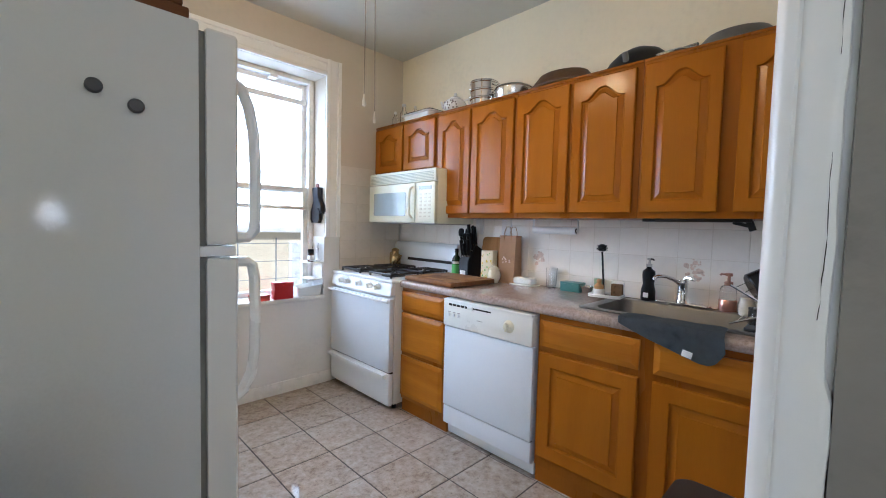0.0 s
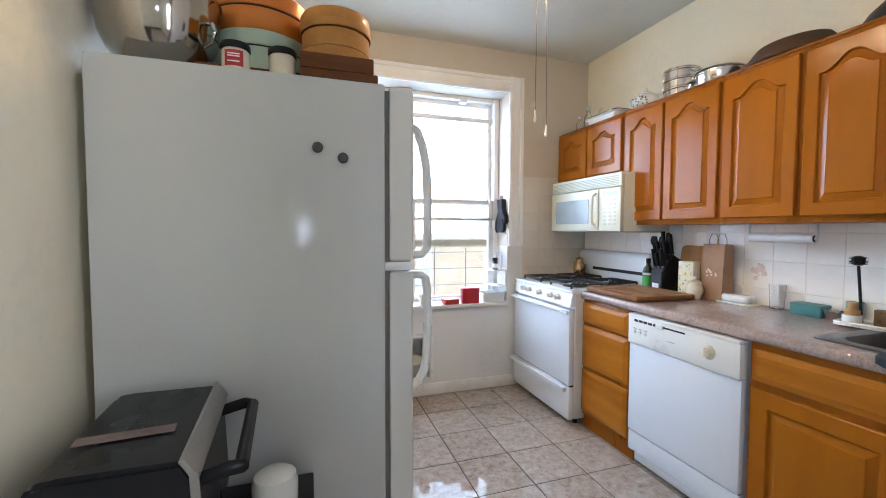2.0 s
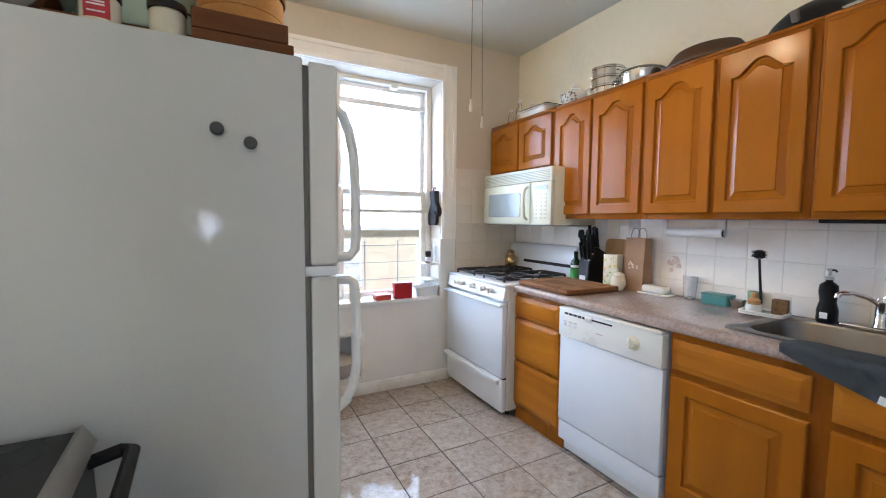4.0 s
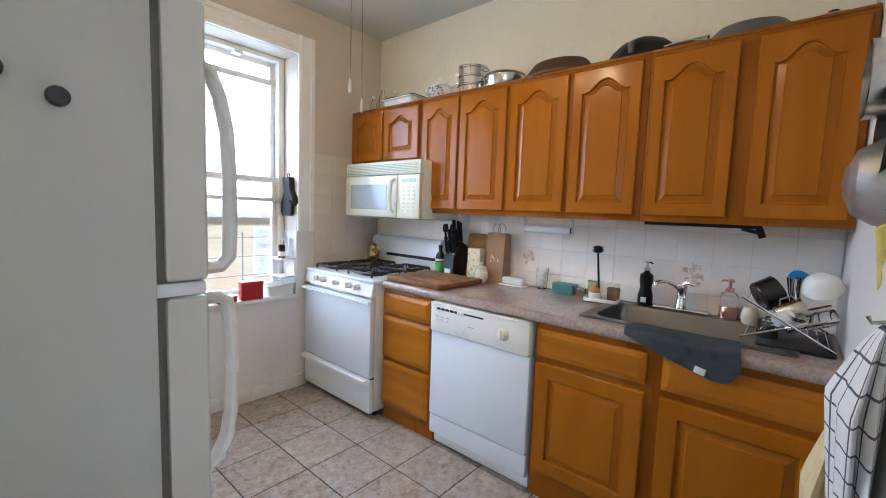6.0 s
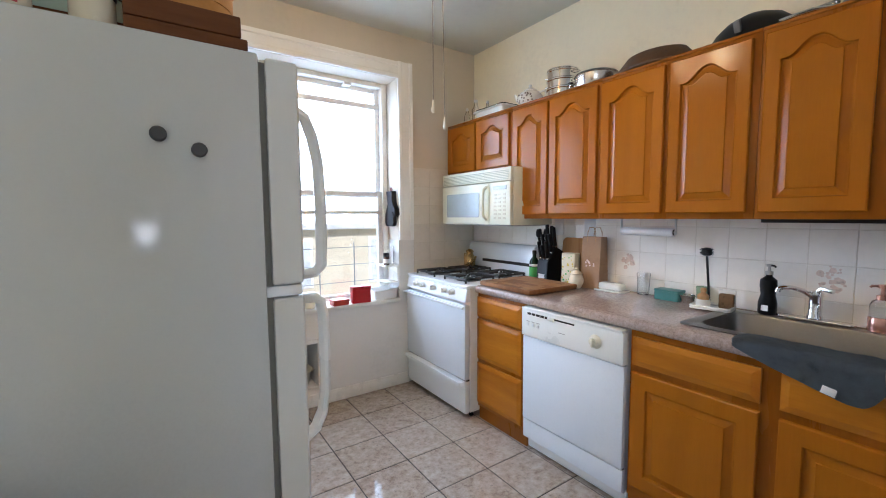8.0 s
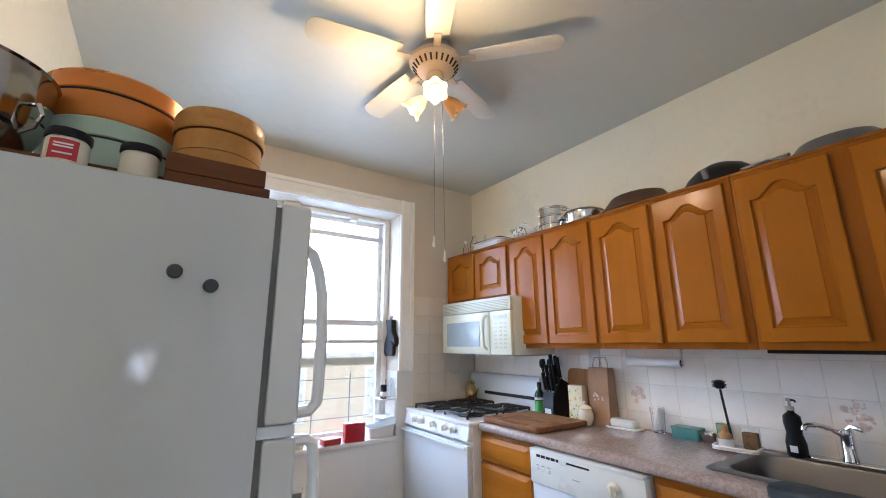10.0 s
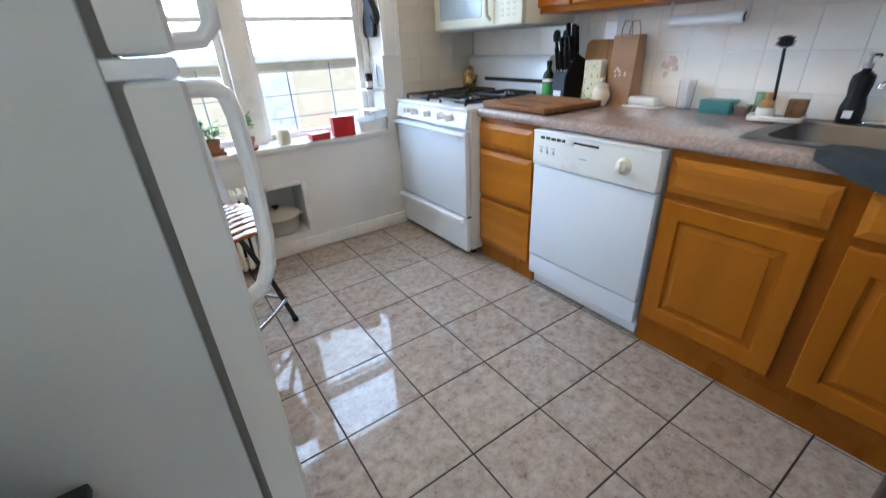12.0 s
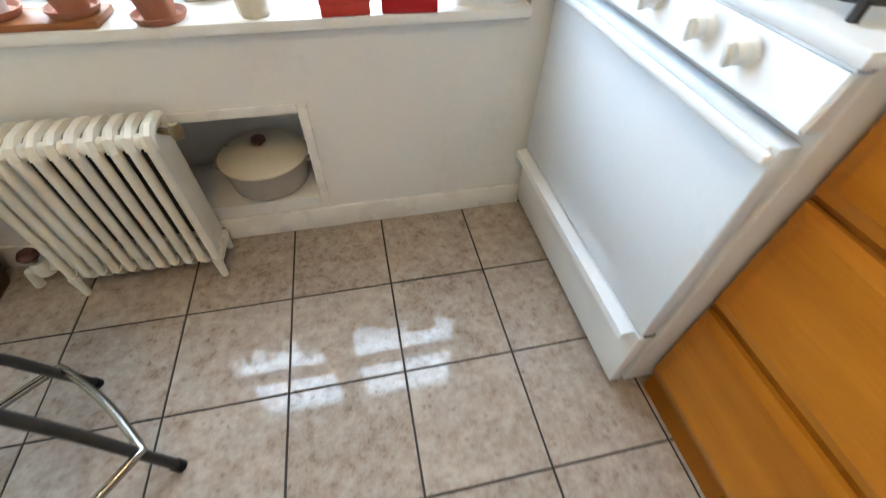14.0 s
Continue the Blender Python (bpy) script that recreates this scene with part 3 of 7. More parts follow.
# sink unit
unit = thing("sink_cabinet", "honey oak sink base cabinet with two panelled doors", "cabinet", (2.3, 0.88, 0))
wpart("face_frame", box(XF, XF + 0.02, Y0C, 1.372, 0.085, 0.822), OAK_DARK, unit, "oak face frame")
wpart("side_panel", box(XF + 0.021, XR - 0.002, Y0C, 0.396, 0.085, 0.640), OAK_DARK, unit)
wpart("side_panel", box(XF + 0.021, XR - 0.002, 1.352, 1.372, 0.085, 0.822), OAK_DARK, unit)
wpart("bottom_panel", box(XF + 0.021, XR - 0.002, 0.397, 1.351, 0.085, 0.10), OAK_DARK, unit)
wpart("toe_board", box(XF + 0.012, XF + 0.03, Y0C, 1.372, 0.0, 0.0845), OAK_DARK, unit)
for y0, y1 in ((0.908, 1.358), (0.392, 0.854)):
    front(slab_front(y1 - y0, 0.122), "false_drawer_front", y0, y1, 0.674, 0.796, XF - 0.0005, unit, OAK_H)
    front(raised_door(y1 - y0, 0.504, 0.0, 0.062, 0.062), "door", y0, y1, 0.140, 0.644, XF - 0.0005, unit, OAK)

# worktop with a hole for the sink
SX0, SX1, SY0, SY1 = 2.075, 2.470, 0.515, 1.185
top = thing("worktop", "pinkish brown speckled laminate worktop with rounded edge", "worktop", (2.3, 1.4, CT))
bm = bmesh.new()


def top_profile(x0):
    return [(XR - 0.002, CT), (x0 + 0.018, CT), (x0 + 0.006, CT - 0.004), (x0, CT - 0.014), (x0, CT - 0.032), (x0 + 0.006, CT - 0.042), (x0 + 0.02, CT - 0.045), (XR - 0.002, CT - 0.045)]


def top_piece(y0, y1, prof):
    own = bmesh.new()
    ends = [[own.verts.new((x, y, z)) for x, z in prof] for y in (y0, y1)]
    for i in range(len(prof)):
        j = (i + 1) % len(prof)
        own.faces.new((ends[0][i], ends[0][j], ends[1][j], ends[1][i]))
    own.faces.new(ends[0])
    own.faces.new(ends[1][::-1])
    return own


full = top_profile(1.955)
XN = 2.012
flat = [(XR - 0.002, CT), (XN, CT), (XN, CT - 0.045), (XR - 0.002, CT - 0.045)]
merge(bm, top_piece(SY1, 2.402, flat))
merge(bm, top_piece(Y0C, SY0, flat))
merge(bm, top_piece(SY0, SY1, [(SX0, CT), (XN, CT), (XN, CT - 0.045), (SX0, CT - 0.045)]))
wpart("front_edge", top_piece(Y0C, 2.402, [(XN, CT)] + full[1:-1] + [(XN, CT - 0.045)]), COUNTER, top, "rounded laminate front edge", smooth=50)
merge(bm, top_piece(SY0, SY1, [(XR - 0.002, CT), (SX1, CT), (SX1, CT - 0.045), (XR - 0.002, CT - 0.045)]))
wpart("slab", bm, COUNTER, top, smooth=50)

# sink
sink = thing("kitchen_sink", "stainless steel drop-in kitchen sink in the worktop", "sink", (2.27, 0.85, CT))
bm = bmesh.new()
loops = []
for w, h, z, r in ((0.455, 0.735, 0.001, 0.03), (0.455, 0.735, 0.006, 0.03), (0.43, 0.71, 0.008, 0.03), (0.355, 0.640, 0.005, 0.07), (0.345, 0.630, -0.004, 0.07), (0.325, 0.610, -0.13, 0.07), (0.295, 0.58, -0.160, 0.06), (0.06, 0.06, -0.164, 0.029)):
    loops.append([bm.verts.new((2.275 + x, 0.850 + y, CT + z)) for x, y in rounded(w, h, r, 8)])
for a, b in zip(loops, loops[1:]):
    for i in range(len(a)):
        bm.faces.new((a[i], a[(i + 1) % len(a)], b[(i + 1) % len(a)], b[i]))
bm.faces.new(loops[-1])
wpart("basin", bm, SINK_STEEL, sink, smooth=50)
wpart("drain", lathe([(0, 0.003), (0.02, 0.003), (0.028, 0.006), (0.038, 0.004), (0.040, 0.0)], (2.275, 0.85, CT - 0.165)), CHROME, sink, "chrome drain strainer")

# ---- dishwasher ----
dish = thing("dishwasher", "white built-in dishwasher under the worktop", "dishwasher", (2.2, 1.70, 0))
DY0, DY1, DX = 1.381, 1.976, 1.948
DW_WHITE = material("dishwasher_enamel", (0.74, 0.79, 0.86), 0.22, var=0.02, scale=2, bump=0.01)
DW_PANEL = material("dishwasher_panel", (0.78, 0.79, 0.76), 0.3, var=0.03, scale=4, bump=0.01)
wpart("body", box(DX + 0.03, 2.50, DY0 + 0.006, DY1 - 0.006, 0.07, 0.818), APPLIANCE, dish)
door = wpart("door", box(DX, DX + 0.035, DY0, DY1, 0.194, 0.658, 0.005), DW_WHITE, dish)
panel = wpart("control_panel", box(DX - 0.012, DX + 0.035, DY0, DY1, 0.662, 0.808, 0.006), DW_PANEL, dish, "white control panel")
wpart("top_lip", box(DX - 0.016, DX + 0.03, DY0 + 0.004, DY1 - 0.004, 0.806, 0.818, 0.003), DW_PANEL, panel)
for k in range(5):
    wpart("vent_slot", box(DX - 0.0135, DX - 0.011, 1.932 - k * 0.030 - 0.024, 1.932 - k * 0.030, 0.782, 0.794), DARK_GAP, panel)
wpart("door_grip", box(DX - 0.0135, DX - 0.011, 1.632, 1.777, 0.784, 0.792), DARK_GAP, panel)
wpart("latch", box(DX - 0.020, DX - 0.008, 1.752, 1.792, 0.776, 0.797, 0.003), DW_PANEL, panel)
for k in range(3):
    wpart("push_button", box(DX - 0.017, DX - 0.01, 1.922 - k * 0.035, 1.935 - k * 0.035, 0.722, 0.738, 0.002), APPLIANCE, panel)
    wpart("legend", box(DX - 0.0128, DX - 0.0118, 1.917 - k * 0.035, 1.939 - k * 0.035, 0.744, 0.748), GASKET, panel)
wpart("maker_mark", box(DX - 0.0128, DX - 0.0118, 1.685, 1.725, 0.727, 0.731), GASKET, panel)
DIAL = material("yellowed_dial", (0.72, 0.70, 0.56), 0.3, var=0.1, scale=30)
knob = lathe([(0, 0.026), (0.012, 0.026), (0.020, 0.022), (0.023, 0.012), (0.031, 0.004), (0.033, 0.0), (0, 0)], seg=28, m=pose(0, 0, 0, 0, -90, 0), at=(DX - 0.011, 1.517, 0.738))
dial = wpart("dial", knob, DIAL, panel, "yellowed cycle dial")
wpart("pointer", box(DX - 0.042, DX - 0.030, 1.514, 1.521, 0.716, 0.760, 0.002), DIAL, dial)
wpart("kick_panel", box(DX + 0.006, DX + 0.04, DY0, DY1, 0.084, 0.188, 0.004), DW_WHITE, dish)
# dark strip stands in for the shade inside this seam
wpart("door_seam", box(DX + 0.012, DX + 0.0295, DY0 + 0.004, DY1 - 0.004, 0.1885, 0.1935), DARK_GAP, dish, "dark strip for the shade in the gap above the kick panel")
wpart("kick_base", box(DX + 0.050, DX + 0.08, DY0 + 0.002, DY1, 0.012, 0.083, 0.003), APPLIANCE, dish)
for y in (DY0 + 0.03, DY1 - 0.03):
    wpart("foot", lathe([(0, 0), (0.012, 0), (0.012, 0.04), (0, 0.04)], (DX + 0.08, y, 0), 12), BLACK, dish)

# ---- stove ----
stove = thing("gas_stove", "white four-burner gas range with oven against the wall", "stove", (2.2, 2.78, 0))
GX, GY0, GY1, GT = 1.888, 2.408, 3.155, 0.872
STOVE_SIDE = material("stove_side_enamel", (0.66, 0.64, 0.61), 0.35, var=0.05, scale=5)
bm = bmesh.new()
box(GX + 0.035, 2.535, GY0, GY1, 0.045, GT - 0.02, 0.003, bm)
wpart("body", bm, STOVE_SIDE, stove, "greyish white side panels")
cook = wpart("cooktop", box(GX + 0.004, 2.53, GY0 - 0.004, GY1 - 0.002, GT - 0.022, GT, 0.006), APPLIANCE, stove)
ctl = bmesh.new()
vs = [[ctl.verts.new((x, y, z)) for x, z in ((GX + 0.05, GT - 0.024), (GX + 0.012, GT - 0.024), (GX - 0.004, GT - 0.105), (GX + 0.05, GT - 0.105))] for y in (GY0 + 0.002, GY1 - 0.004)]
for i in range(4):
    ctl.faces.new((vs[0][i], vs[0][(i + 1) % 4], vs[1][(i + 1) % 4], vs[1][i]))
ctl.faces.new(vs[0])
ctl.faces.new(vs[1][::-1])
bmesh.ops.bevel(ctl, geom=ctl.edges[:], offset=0.004, segments=2, affect='EDGES')
ctl = wpart("control_panel", ctl, APPLIANCE, stove)
KNOB = material("white_knob", (0.86, 0.86, 0.84), 0.3, var=0.05)
for y in (3.000, 2.915, 2.776, 2.640, 2.550):
    k = lathe([(0, 0.026), (0.010, 0.026), (0.016, 0.024), (0.018, 0.008), (0.024, 0.004), (0.025, 0), (0, 0)], seg=24, m=pose(0, 0, 0, 0, -101, 0), at=(GX + 0.002, y, GT - 0.055))
    kn = wpart("knob", k, KNOB, ctl)
    wpart("grip", turned(box(-0.034, -0.014, -0.0045, 0.0045, -0.017, 0.017, 0.002), pose(GX + 0.002, y, GT - 0.055, 0, -11, 0)), KNOB, kn)
door = wpart("oven_door", box(GX - 0.006, GX + 0.03, GY0 + 0.006, GY1 - 0.006, 0.262, GT - 0.125, 0.006), DW_WHITE, stove)
bm = box(GX - 0.032, GX - 0.014, GY0 + 0.002, GY1 - 0.002, GT - 0.148, GT - 0.130, 0.006)
box(GX - 0.02, GX - 0.002, GY0 + 0.02, GY0 + 0.05, GT - 0.150, GT - 0.131, 0.003, bm)
box(GX - 0.02, GX - 0.002, GY1 - 0.05, GY1 - 0.02, GT - 0.150, GT - 0.131, 0.003, bm)
wpart("handle", bm, APPLIANCE, door, "white bar handle")
# shade between door and drawer, made as a dark strip
wpart("drawer_seam", box(GX + 0.010, GX + 0.0345, GY0 + 0.008, GY1 - 0.008, 0.2525, 0.2615), DARK_GAP, stove, "dark strip for the shade in the gap below the oven door")
dr = wpart("broiler_drawer", box(GX - 0.002, GX + 0.03, GY0 + 0.006, GY1 - 0.004, 0.040, 0.252, 0.005), APPLIANCE, stove)
bm = bmesh.new()
vs = [[bm.verts.new((x, y, z)) for x, z in ((GX - 0.001, 0.250), (GX - 0.030, 0.246), (GX - 0.032, 0.226), (GX - 0.012, 0.218), (GX - 0.001, 0.214))] for y in (GY0 + 0.03, GY1 - 0.004)]
for i in range(5):
    bm.faces.new((vs[0][i], vs[0][(i + 1) % 5], vs[1][(i + 1) % 5], vs[1][i]))
bm.faces.new(vs[0])
bm.faces.new(vs[1][::-1])
wpart("drawer_grip", bm, APPLIANCE, dr, "full-width white pull")
for x in (GX + 0.08, 2.48):
    for y in (GY0 + 0.05, GY1 - 0.05):
        wpart("foot", lathe([(0, 0), (0.016, 0), (0.014, 0.05), (0, 0.05)], (x, y, 0), 12), BLACK, stove)
# back guard leaning a little, with a black band
bm = bmesh.new()
prof = [(2.555, GT), (2.492, GT), (2.485, GT + 0.02), (2.500, GT + 0.185), (2.512, GT + 0.212), (2.535, GT + 0.222), (2.555, GT + 0.222)]
vs = [[bm.verts.new((x, y, z)) for x, z in prof] for y in (GY0 + 0.012, GY1 - 0.004)]
for i in range(len(prof)):
    bm.faces.new((vs[0][i], vs[0][(i + 1) % len(prof)], vs[1][(i + 1) % len(prof)], vs[1][i]))
bm.faces.new(vs[0])
bm.faces.new(vs[1][::-1])
guard_back = wpart("back_guard", bm, APPLIANCE, stove, smooth=50)
wpart("vent_band", turned(box(-0.003, 0.002, GY0 + 0.02, GY1 - 0.19, 0.0, 0.022), pose(2.489, 0, GT + 0.072, 0, 5, 0)), DARK_GAP, guard_back, "black vent slot")
# burners and grates
for cx in (2.06, 2.35):
    for cy in (2.60, 2.965):
        b = wpart("burner", lathe([(0, 0.016), (0.030, 0.016), (0.036, 0.012), (0.036, 0.005), (0.075, 0.004), (0.085, 0.001), (0.085, 0)], (cx, cy, GT), 28), BLACK_IRON, stove)
        g = bmesh.new()
        r = 0.118
        tube([(cx + sx * r, cy + sy * r, GT + 0.024) for sx, sy in ((-1, -1), (1, -1), (1, 1), (-1, 1))], 0.0075, 6, g, closed=True)
        for a in range(8):
            an = radians(45 * a)
            rr = r if a % 2 == 0 else r * 1.38
            tube([(cx + rr * math.cos(an), cy + rr * math.sin(an), GT + 0.024), (cx + 0.055 * math.cos(an), cy + 0.055 * math.sin(an), GT + 0.032), (cx + 0.028 * math.cos(an), cy + 0.028 * math.sin(an), GT + 0.031)], 0.0078, 6, g)
        for sx, sy in ((-1, -1), (1, -1), (1, 1), (-1, 1)):
            tube([(cx + sx * r, cy + sy * r, GT), (cx + sx * r, cy + sy * r, GT + 0.024)], 0.0075, 6, g)
        wpart("grate", g, BLACK_IRON, stove, "black cast iron grate")

# ---- wall units ----
UX, UZ0, UZ1 = 2.292, 1.288, 2.022


def wall_unit(label, y0, y1, z0, doors, dz0):
    u = thing("wall_cabinet", label, "cabinet", (2.43, (y0 + y1) / 2, z0), group="oak wall cabinets")
    bm = box(UX, XR - 0.001, y0, y1, z0, UZ1 - 0.012, 0.001)
    wpart("body", bm, OAK_DARK, u)
    wpart("top_edge", box(UX - 0.004, XR - 0.001, y0, y1, UZ1 - 0.0118, UZ1, 0.002), OAK_DARK, u)
    for a, b in doors:
        h = 1.990 - dz0
        front(raised_door(b - a, h, 0.056 if h > 0.5 else 0.042, 0.047 if h > 0.5 else 0.056, 0.052), "door", a, b, dz0, 1.990, UX - 0.0005, u, OAK)
    return u


wall_unit("glossy honey oak wall cabinet with two arched doors", 1.762, 2.428, UZ0, ((1.776, 2.100), (2.116, 2.412)), 1.315)
wall_unit("glossy honey oak wall cabinet with two arched doors", 1.062, 1.760, UZ0, ((1.088, 1.402), (1.426, 1.752)), 1.315)
wall_unit("glossy honey oak wall cabinet with two arched doors", 0.376, 1.060, UZ0, ((0.398, 0.684), (0.742, 1.046)), 1.315)
wall_unit("short honey oak cabinet above the microwave", 2.430, 3.168, 1.622, ((2.446, 2.788), (2.806, 3.150)), 1.645)

# ---- microwave ----
micro = thing("microwave_oven", "ivory over-the-range microwave under the short cabinet", "microwave", (2.35, 2.75, 1.24))
MX, MY0, MY1, MZ0, MZ1 = 2.165, 2.312, 3.068, 1.246, 1.608
wpart("body", box(MX + 0.03, XR - 0.002, MY0, MY1, MZ0, MZ1 + 0.012, 0.006), APPLIANCE_IVORY, micro)
MICRO_WINDOW = material("microwave_window", (0.36, 0.42, 0.45), 0.15, var=0.1, scale=12)
doorm = wpart("door", box(MX, MX + 0.028, 2.518, MY1, MZ0 + 0.003, 1.527, 0.006), APPLIANCE_IVORY, micro)
wpart("window", slab(rounded(0.385, 0.170, 0.012, 3), 0, 0.004, m=pose(MX - 0.003, 2.810, 1.382) @ Matrix(((0, 0, 1, 0), (1, 0, 0, 0), (0, 1, 0, 0), (0, 0, 0, 1)))), MICRO_WINDOW, doorm, "grey meshed glass window")
wpart("handle", tube([(MX, 2.545, 1.500), (MX - 0.026, 2.545, 1.480), (MX - 0.034, 2.545, 1.39), (MX - 0.026, 2.545, 1.300), (MX, 2.545, 1.280)], 0.010, 10), APPLIANCE_IVORY, doorm, "curved ivory handle")
pad = wpart("control_panel", box(MX, MX + 0.028, MY0, 2.514, MZ0 + 0.003, 1.527, 0.005), APPLIANCE_IVORY, micro)
wpart("display", box(MX - 0.002, MX + 0.001, 2.345, 2.470, 1.478, 1.500), MICRO_WINDOW, pad)
KEY = material("grey_key_print", (0.60, 0.58, 0.46), 0.5, var=0.1)
for r in range(7):
    for c in range(3):
        wpart("key", box(MX - 0.0015, MX + 0.001, 2.352 + 0.045 * c, 2.376 + 0.045 * c, 1.288 + 0.0255 * r, 1.298 + 0.0255 * r), KEY, pad)
grille = wpart("vent_grille", box(MX + 0.004, MX + 0.03, MY0, MY1, 1.531, MZ1 + 0.01, 0.004), APPLIANCE_IVORY, micro)
# darker strips paint the shadow between the grille's slats
GRILLE_DARK = material("grille_shadow", (0.40, 0.42, 0.33), 0.5, var=0.1)
for k in range(6):
    wpart("louvre", box(MX + 0.0015, MX + 0.0055, MY0 + 0.02, MY1 - 0.02, 1.541 + 0.0105 * k, 1.5455 + 0.0105 * k), GRILLE_DARK, grille)
wpart("underside", box(MX + 0.02, XR - 0.02, MY0 + 0.01, MY1 - 0.01, MZ0 - 0.006, MZ0 + 0.001), GASKET, micro, "grey underside")

# ---- refrigerator ----
fridge = thing("refrigerator", "white top-freezer refrigerator with pebbled side panels", "refrigerator", (0.2, 1.6, 0))
FY0, FY1, FXB, FXF, FT = 1.225, 1.985, -0.085, 0.507, 1.600
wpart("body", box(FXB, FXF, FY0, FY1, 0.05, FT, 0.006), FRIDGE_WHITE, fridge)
wpart("gasket", box(FXF - 0.001, 0.521, FY0 + 0.014, FY1 - 0.01, 0.09, FT - 0.012), DOOR_SEAL, fridge, "grey door gasket")


def fridge_door(z0, z1):
    own = bmesh.new()
    outline = [(0.519, FY0 + 0.004), (0.519, FY1), (0.572, FY1)]
    for k in range(25):
        u = k / 24
        outline.append((0.578 + 0.014 * math.sin(math.pi * u), FY1 - 0.008 - u * (FY1 - FY0 - 0.020)))
    outline.append((0.572, FY0 + 0.004))
    return slab(outline, z0, z1, own, 0.006)


fz = wpart("freezer_door", fridge_door(1.176, FT - 0.004), FRIDGE_DOOR, fridge, smooth=None)
fd = wpart("fridge_door", fridge_door(0.085, 1.150), FRIDGE_DOOR, fridge, smooth=None)


def bow(zs):
    hy = FY0 + 0.048
    return [(x, hy, z) for x, z in zs]


HANDLE = material("handle_plastic", (0.82, 0.82, 0.80), 0.28, var=0.02, bump=0)


def handle_bar(points, parent):
    bm = tube(points, 0.011, 10)
    for v in bm.verts:
        v.co.y = (v.co.y - (FY0 + 0.048)) * 1.5 + FY0 + 0.048
    wpart("handle", bm, HANDLE, parent, "curved white handle")


handle_bar(bow([(0.575, 1.520), (0.598, 1.505), (0.612, 1.470), (0.622, 1.42), (0.626, 1.34), (0.626, 1.24), (0.624, 1.205), (0.610, 1.190), (0.575, 1.188)]), fz)
handle_bar(bow([(0.575, 1.138), (0.608, 1.137), (0.620, 1.128), (0.625, 1.10), (0.627, 1.02), (0.625, 0.93), (0.618, 0.885), (0.602, 0.852), (0.575, 0.835)]), fd)
wpart("hinge_cap", box(0.40, 0.575, FY0 + 0.01, FY0 + 0.06, 1.152, 1.174, 0.004), APPLIANCE, fridge, "white centre hinge cover")
wpart("base_grille", box(0.46, 0.515, FY0 + 0.02, FY1 - 0.02, 0.012, 0.078, 0.004), GASKET, fridge, "grey base grille")
for x in (0.0, 0.45):
    for y in (FY0 + 0.06, FY1 - 0.06):
        wpart("foot", lathe([(0, 0), (0.018, 0), (0.018, 0.052), (0, 0.052)], (x, y, 0), 12), BLACK, fridge)

# ---- radiator ----
RAD = material("radiator_paint", (0.74, 0.71, 0.62), 0.42, var=0.08, scale=12, fine=60, bump=0.2)
rad = thing("radiator", "cream painted cast iron column radiator in front of the niche", "radiator", (0.68, 3.06, 0))
NS = 11
for k in range(NS):
    x = 0.468 + 0.0395 * k
    bm = bmesh.new()
    tube([(x, 3.012, 0.075), (x, 3.012, 0.115), (x, 3.012, 0.44), (x, 3.012, 0.475)], 0.0130, 10, bm)
    top_loop = [(x, 3.012, 0.465), (x, 3.020, 0.492), (x, 3.045, 0.500), (x, 3.092, 0.500), (x, 3.117, 0.492), (x, 3.125, 0.465)]
    tube(top_loop, 0.0165, 8, bm)
    tube([(x, 3.012, 0.085), (x, 3.025, 0.062), (x, 3.112, 0.062), (x, 3.125, 0.085)], 0.0165, 8, bm)
    if k == NS - 1:
        box(x - 0.004, x + 0.005, 3.008, 3.130, 0.07, 0.475, 0.002, bm)
    if k in (0, NS - 1):
        for y in (3.008, 3.128):
            tube([(x, y, 0.075), (x, y - 0.004, 0.0)], 0.0155, 8, bm, r_end=0.011)
    wpart("section", bm, RAD, rad)
for y, z, r in ((3.026, 0.482, 0.019), (3.068, 0.075, 0.017), (3.110, 0.482, 0.019)):
    wpart("header_pipe", tube([(0.445, y, z), (0.468 + 0.0395 * (NS - 1) + 0.014, y, z)], r, 10), RAD, rad)
# added dark plate that keeps the gaps between the columns dark
RAD_BACK = material("dark_ribbed_back", (0.030, 0.022, 0.015), 0.7, var=0.3, scale=30, fine=140, bump=0.6, stretch=(2.5, 1, 0.1))
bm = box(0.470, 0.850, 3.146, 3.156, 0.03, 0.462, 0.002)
wpart("back_plate", bm, RAD_BACK, rad, "dark ribbed plate added behind the columns to darken the gaps")
BRASS_OLD = material("tarnished_brass", (0.30, 0.24, 0.14), 0.4, 0.9, var=0.2)
bm = tube([(0.875, 3.068, 0.480), (0.915, 3.05, 0.482)], 0.009, 8)
lathe([(0, 0), (0.014, 0), (0.016, 0.02), (0.010, 0.034), (0, 0.036)], (0.918, 3.048, 0.472), 14, bm)
wpart("air_valve", bm, BRASS_OLD, rad, "tarnished brass air valve")
bm = tube([(0.455, 3.068, 0.075), (0.36, 3.068, 0.075), (0.325, 3.068, 0.06), (0.315, 3.068, 0.0)], 0.015, 10)
lathe([(0, 0), (0.026, 0), (0.028, 0.03), (0.022, 0.05), (0, 0.052)], (0.37, 3.068, 0.055), 16, bm)
wpart("valve", bm, RAD, rad, "cream painted supply valve")
WOODK = material("dark_valve_knob", (0.07, 0.025, 0.018), 0.4, var=0.2)
wpart("valve_knob", lathe([(0, 0), (0.024, 0.002), (0.028, 0.012), (0.020, 0.024), (0, 0.026)], (0.37, 3.06, 0.125), 18), WOODK, rad, "dark red valve knob")
wpart("valve_stem", tube([(0.37, 3.064, 0.100), (0.37, 3.061, 0.128)], 0.008, 8), BRASS_OLD, rad)

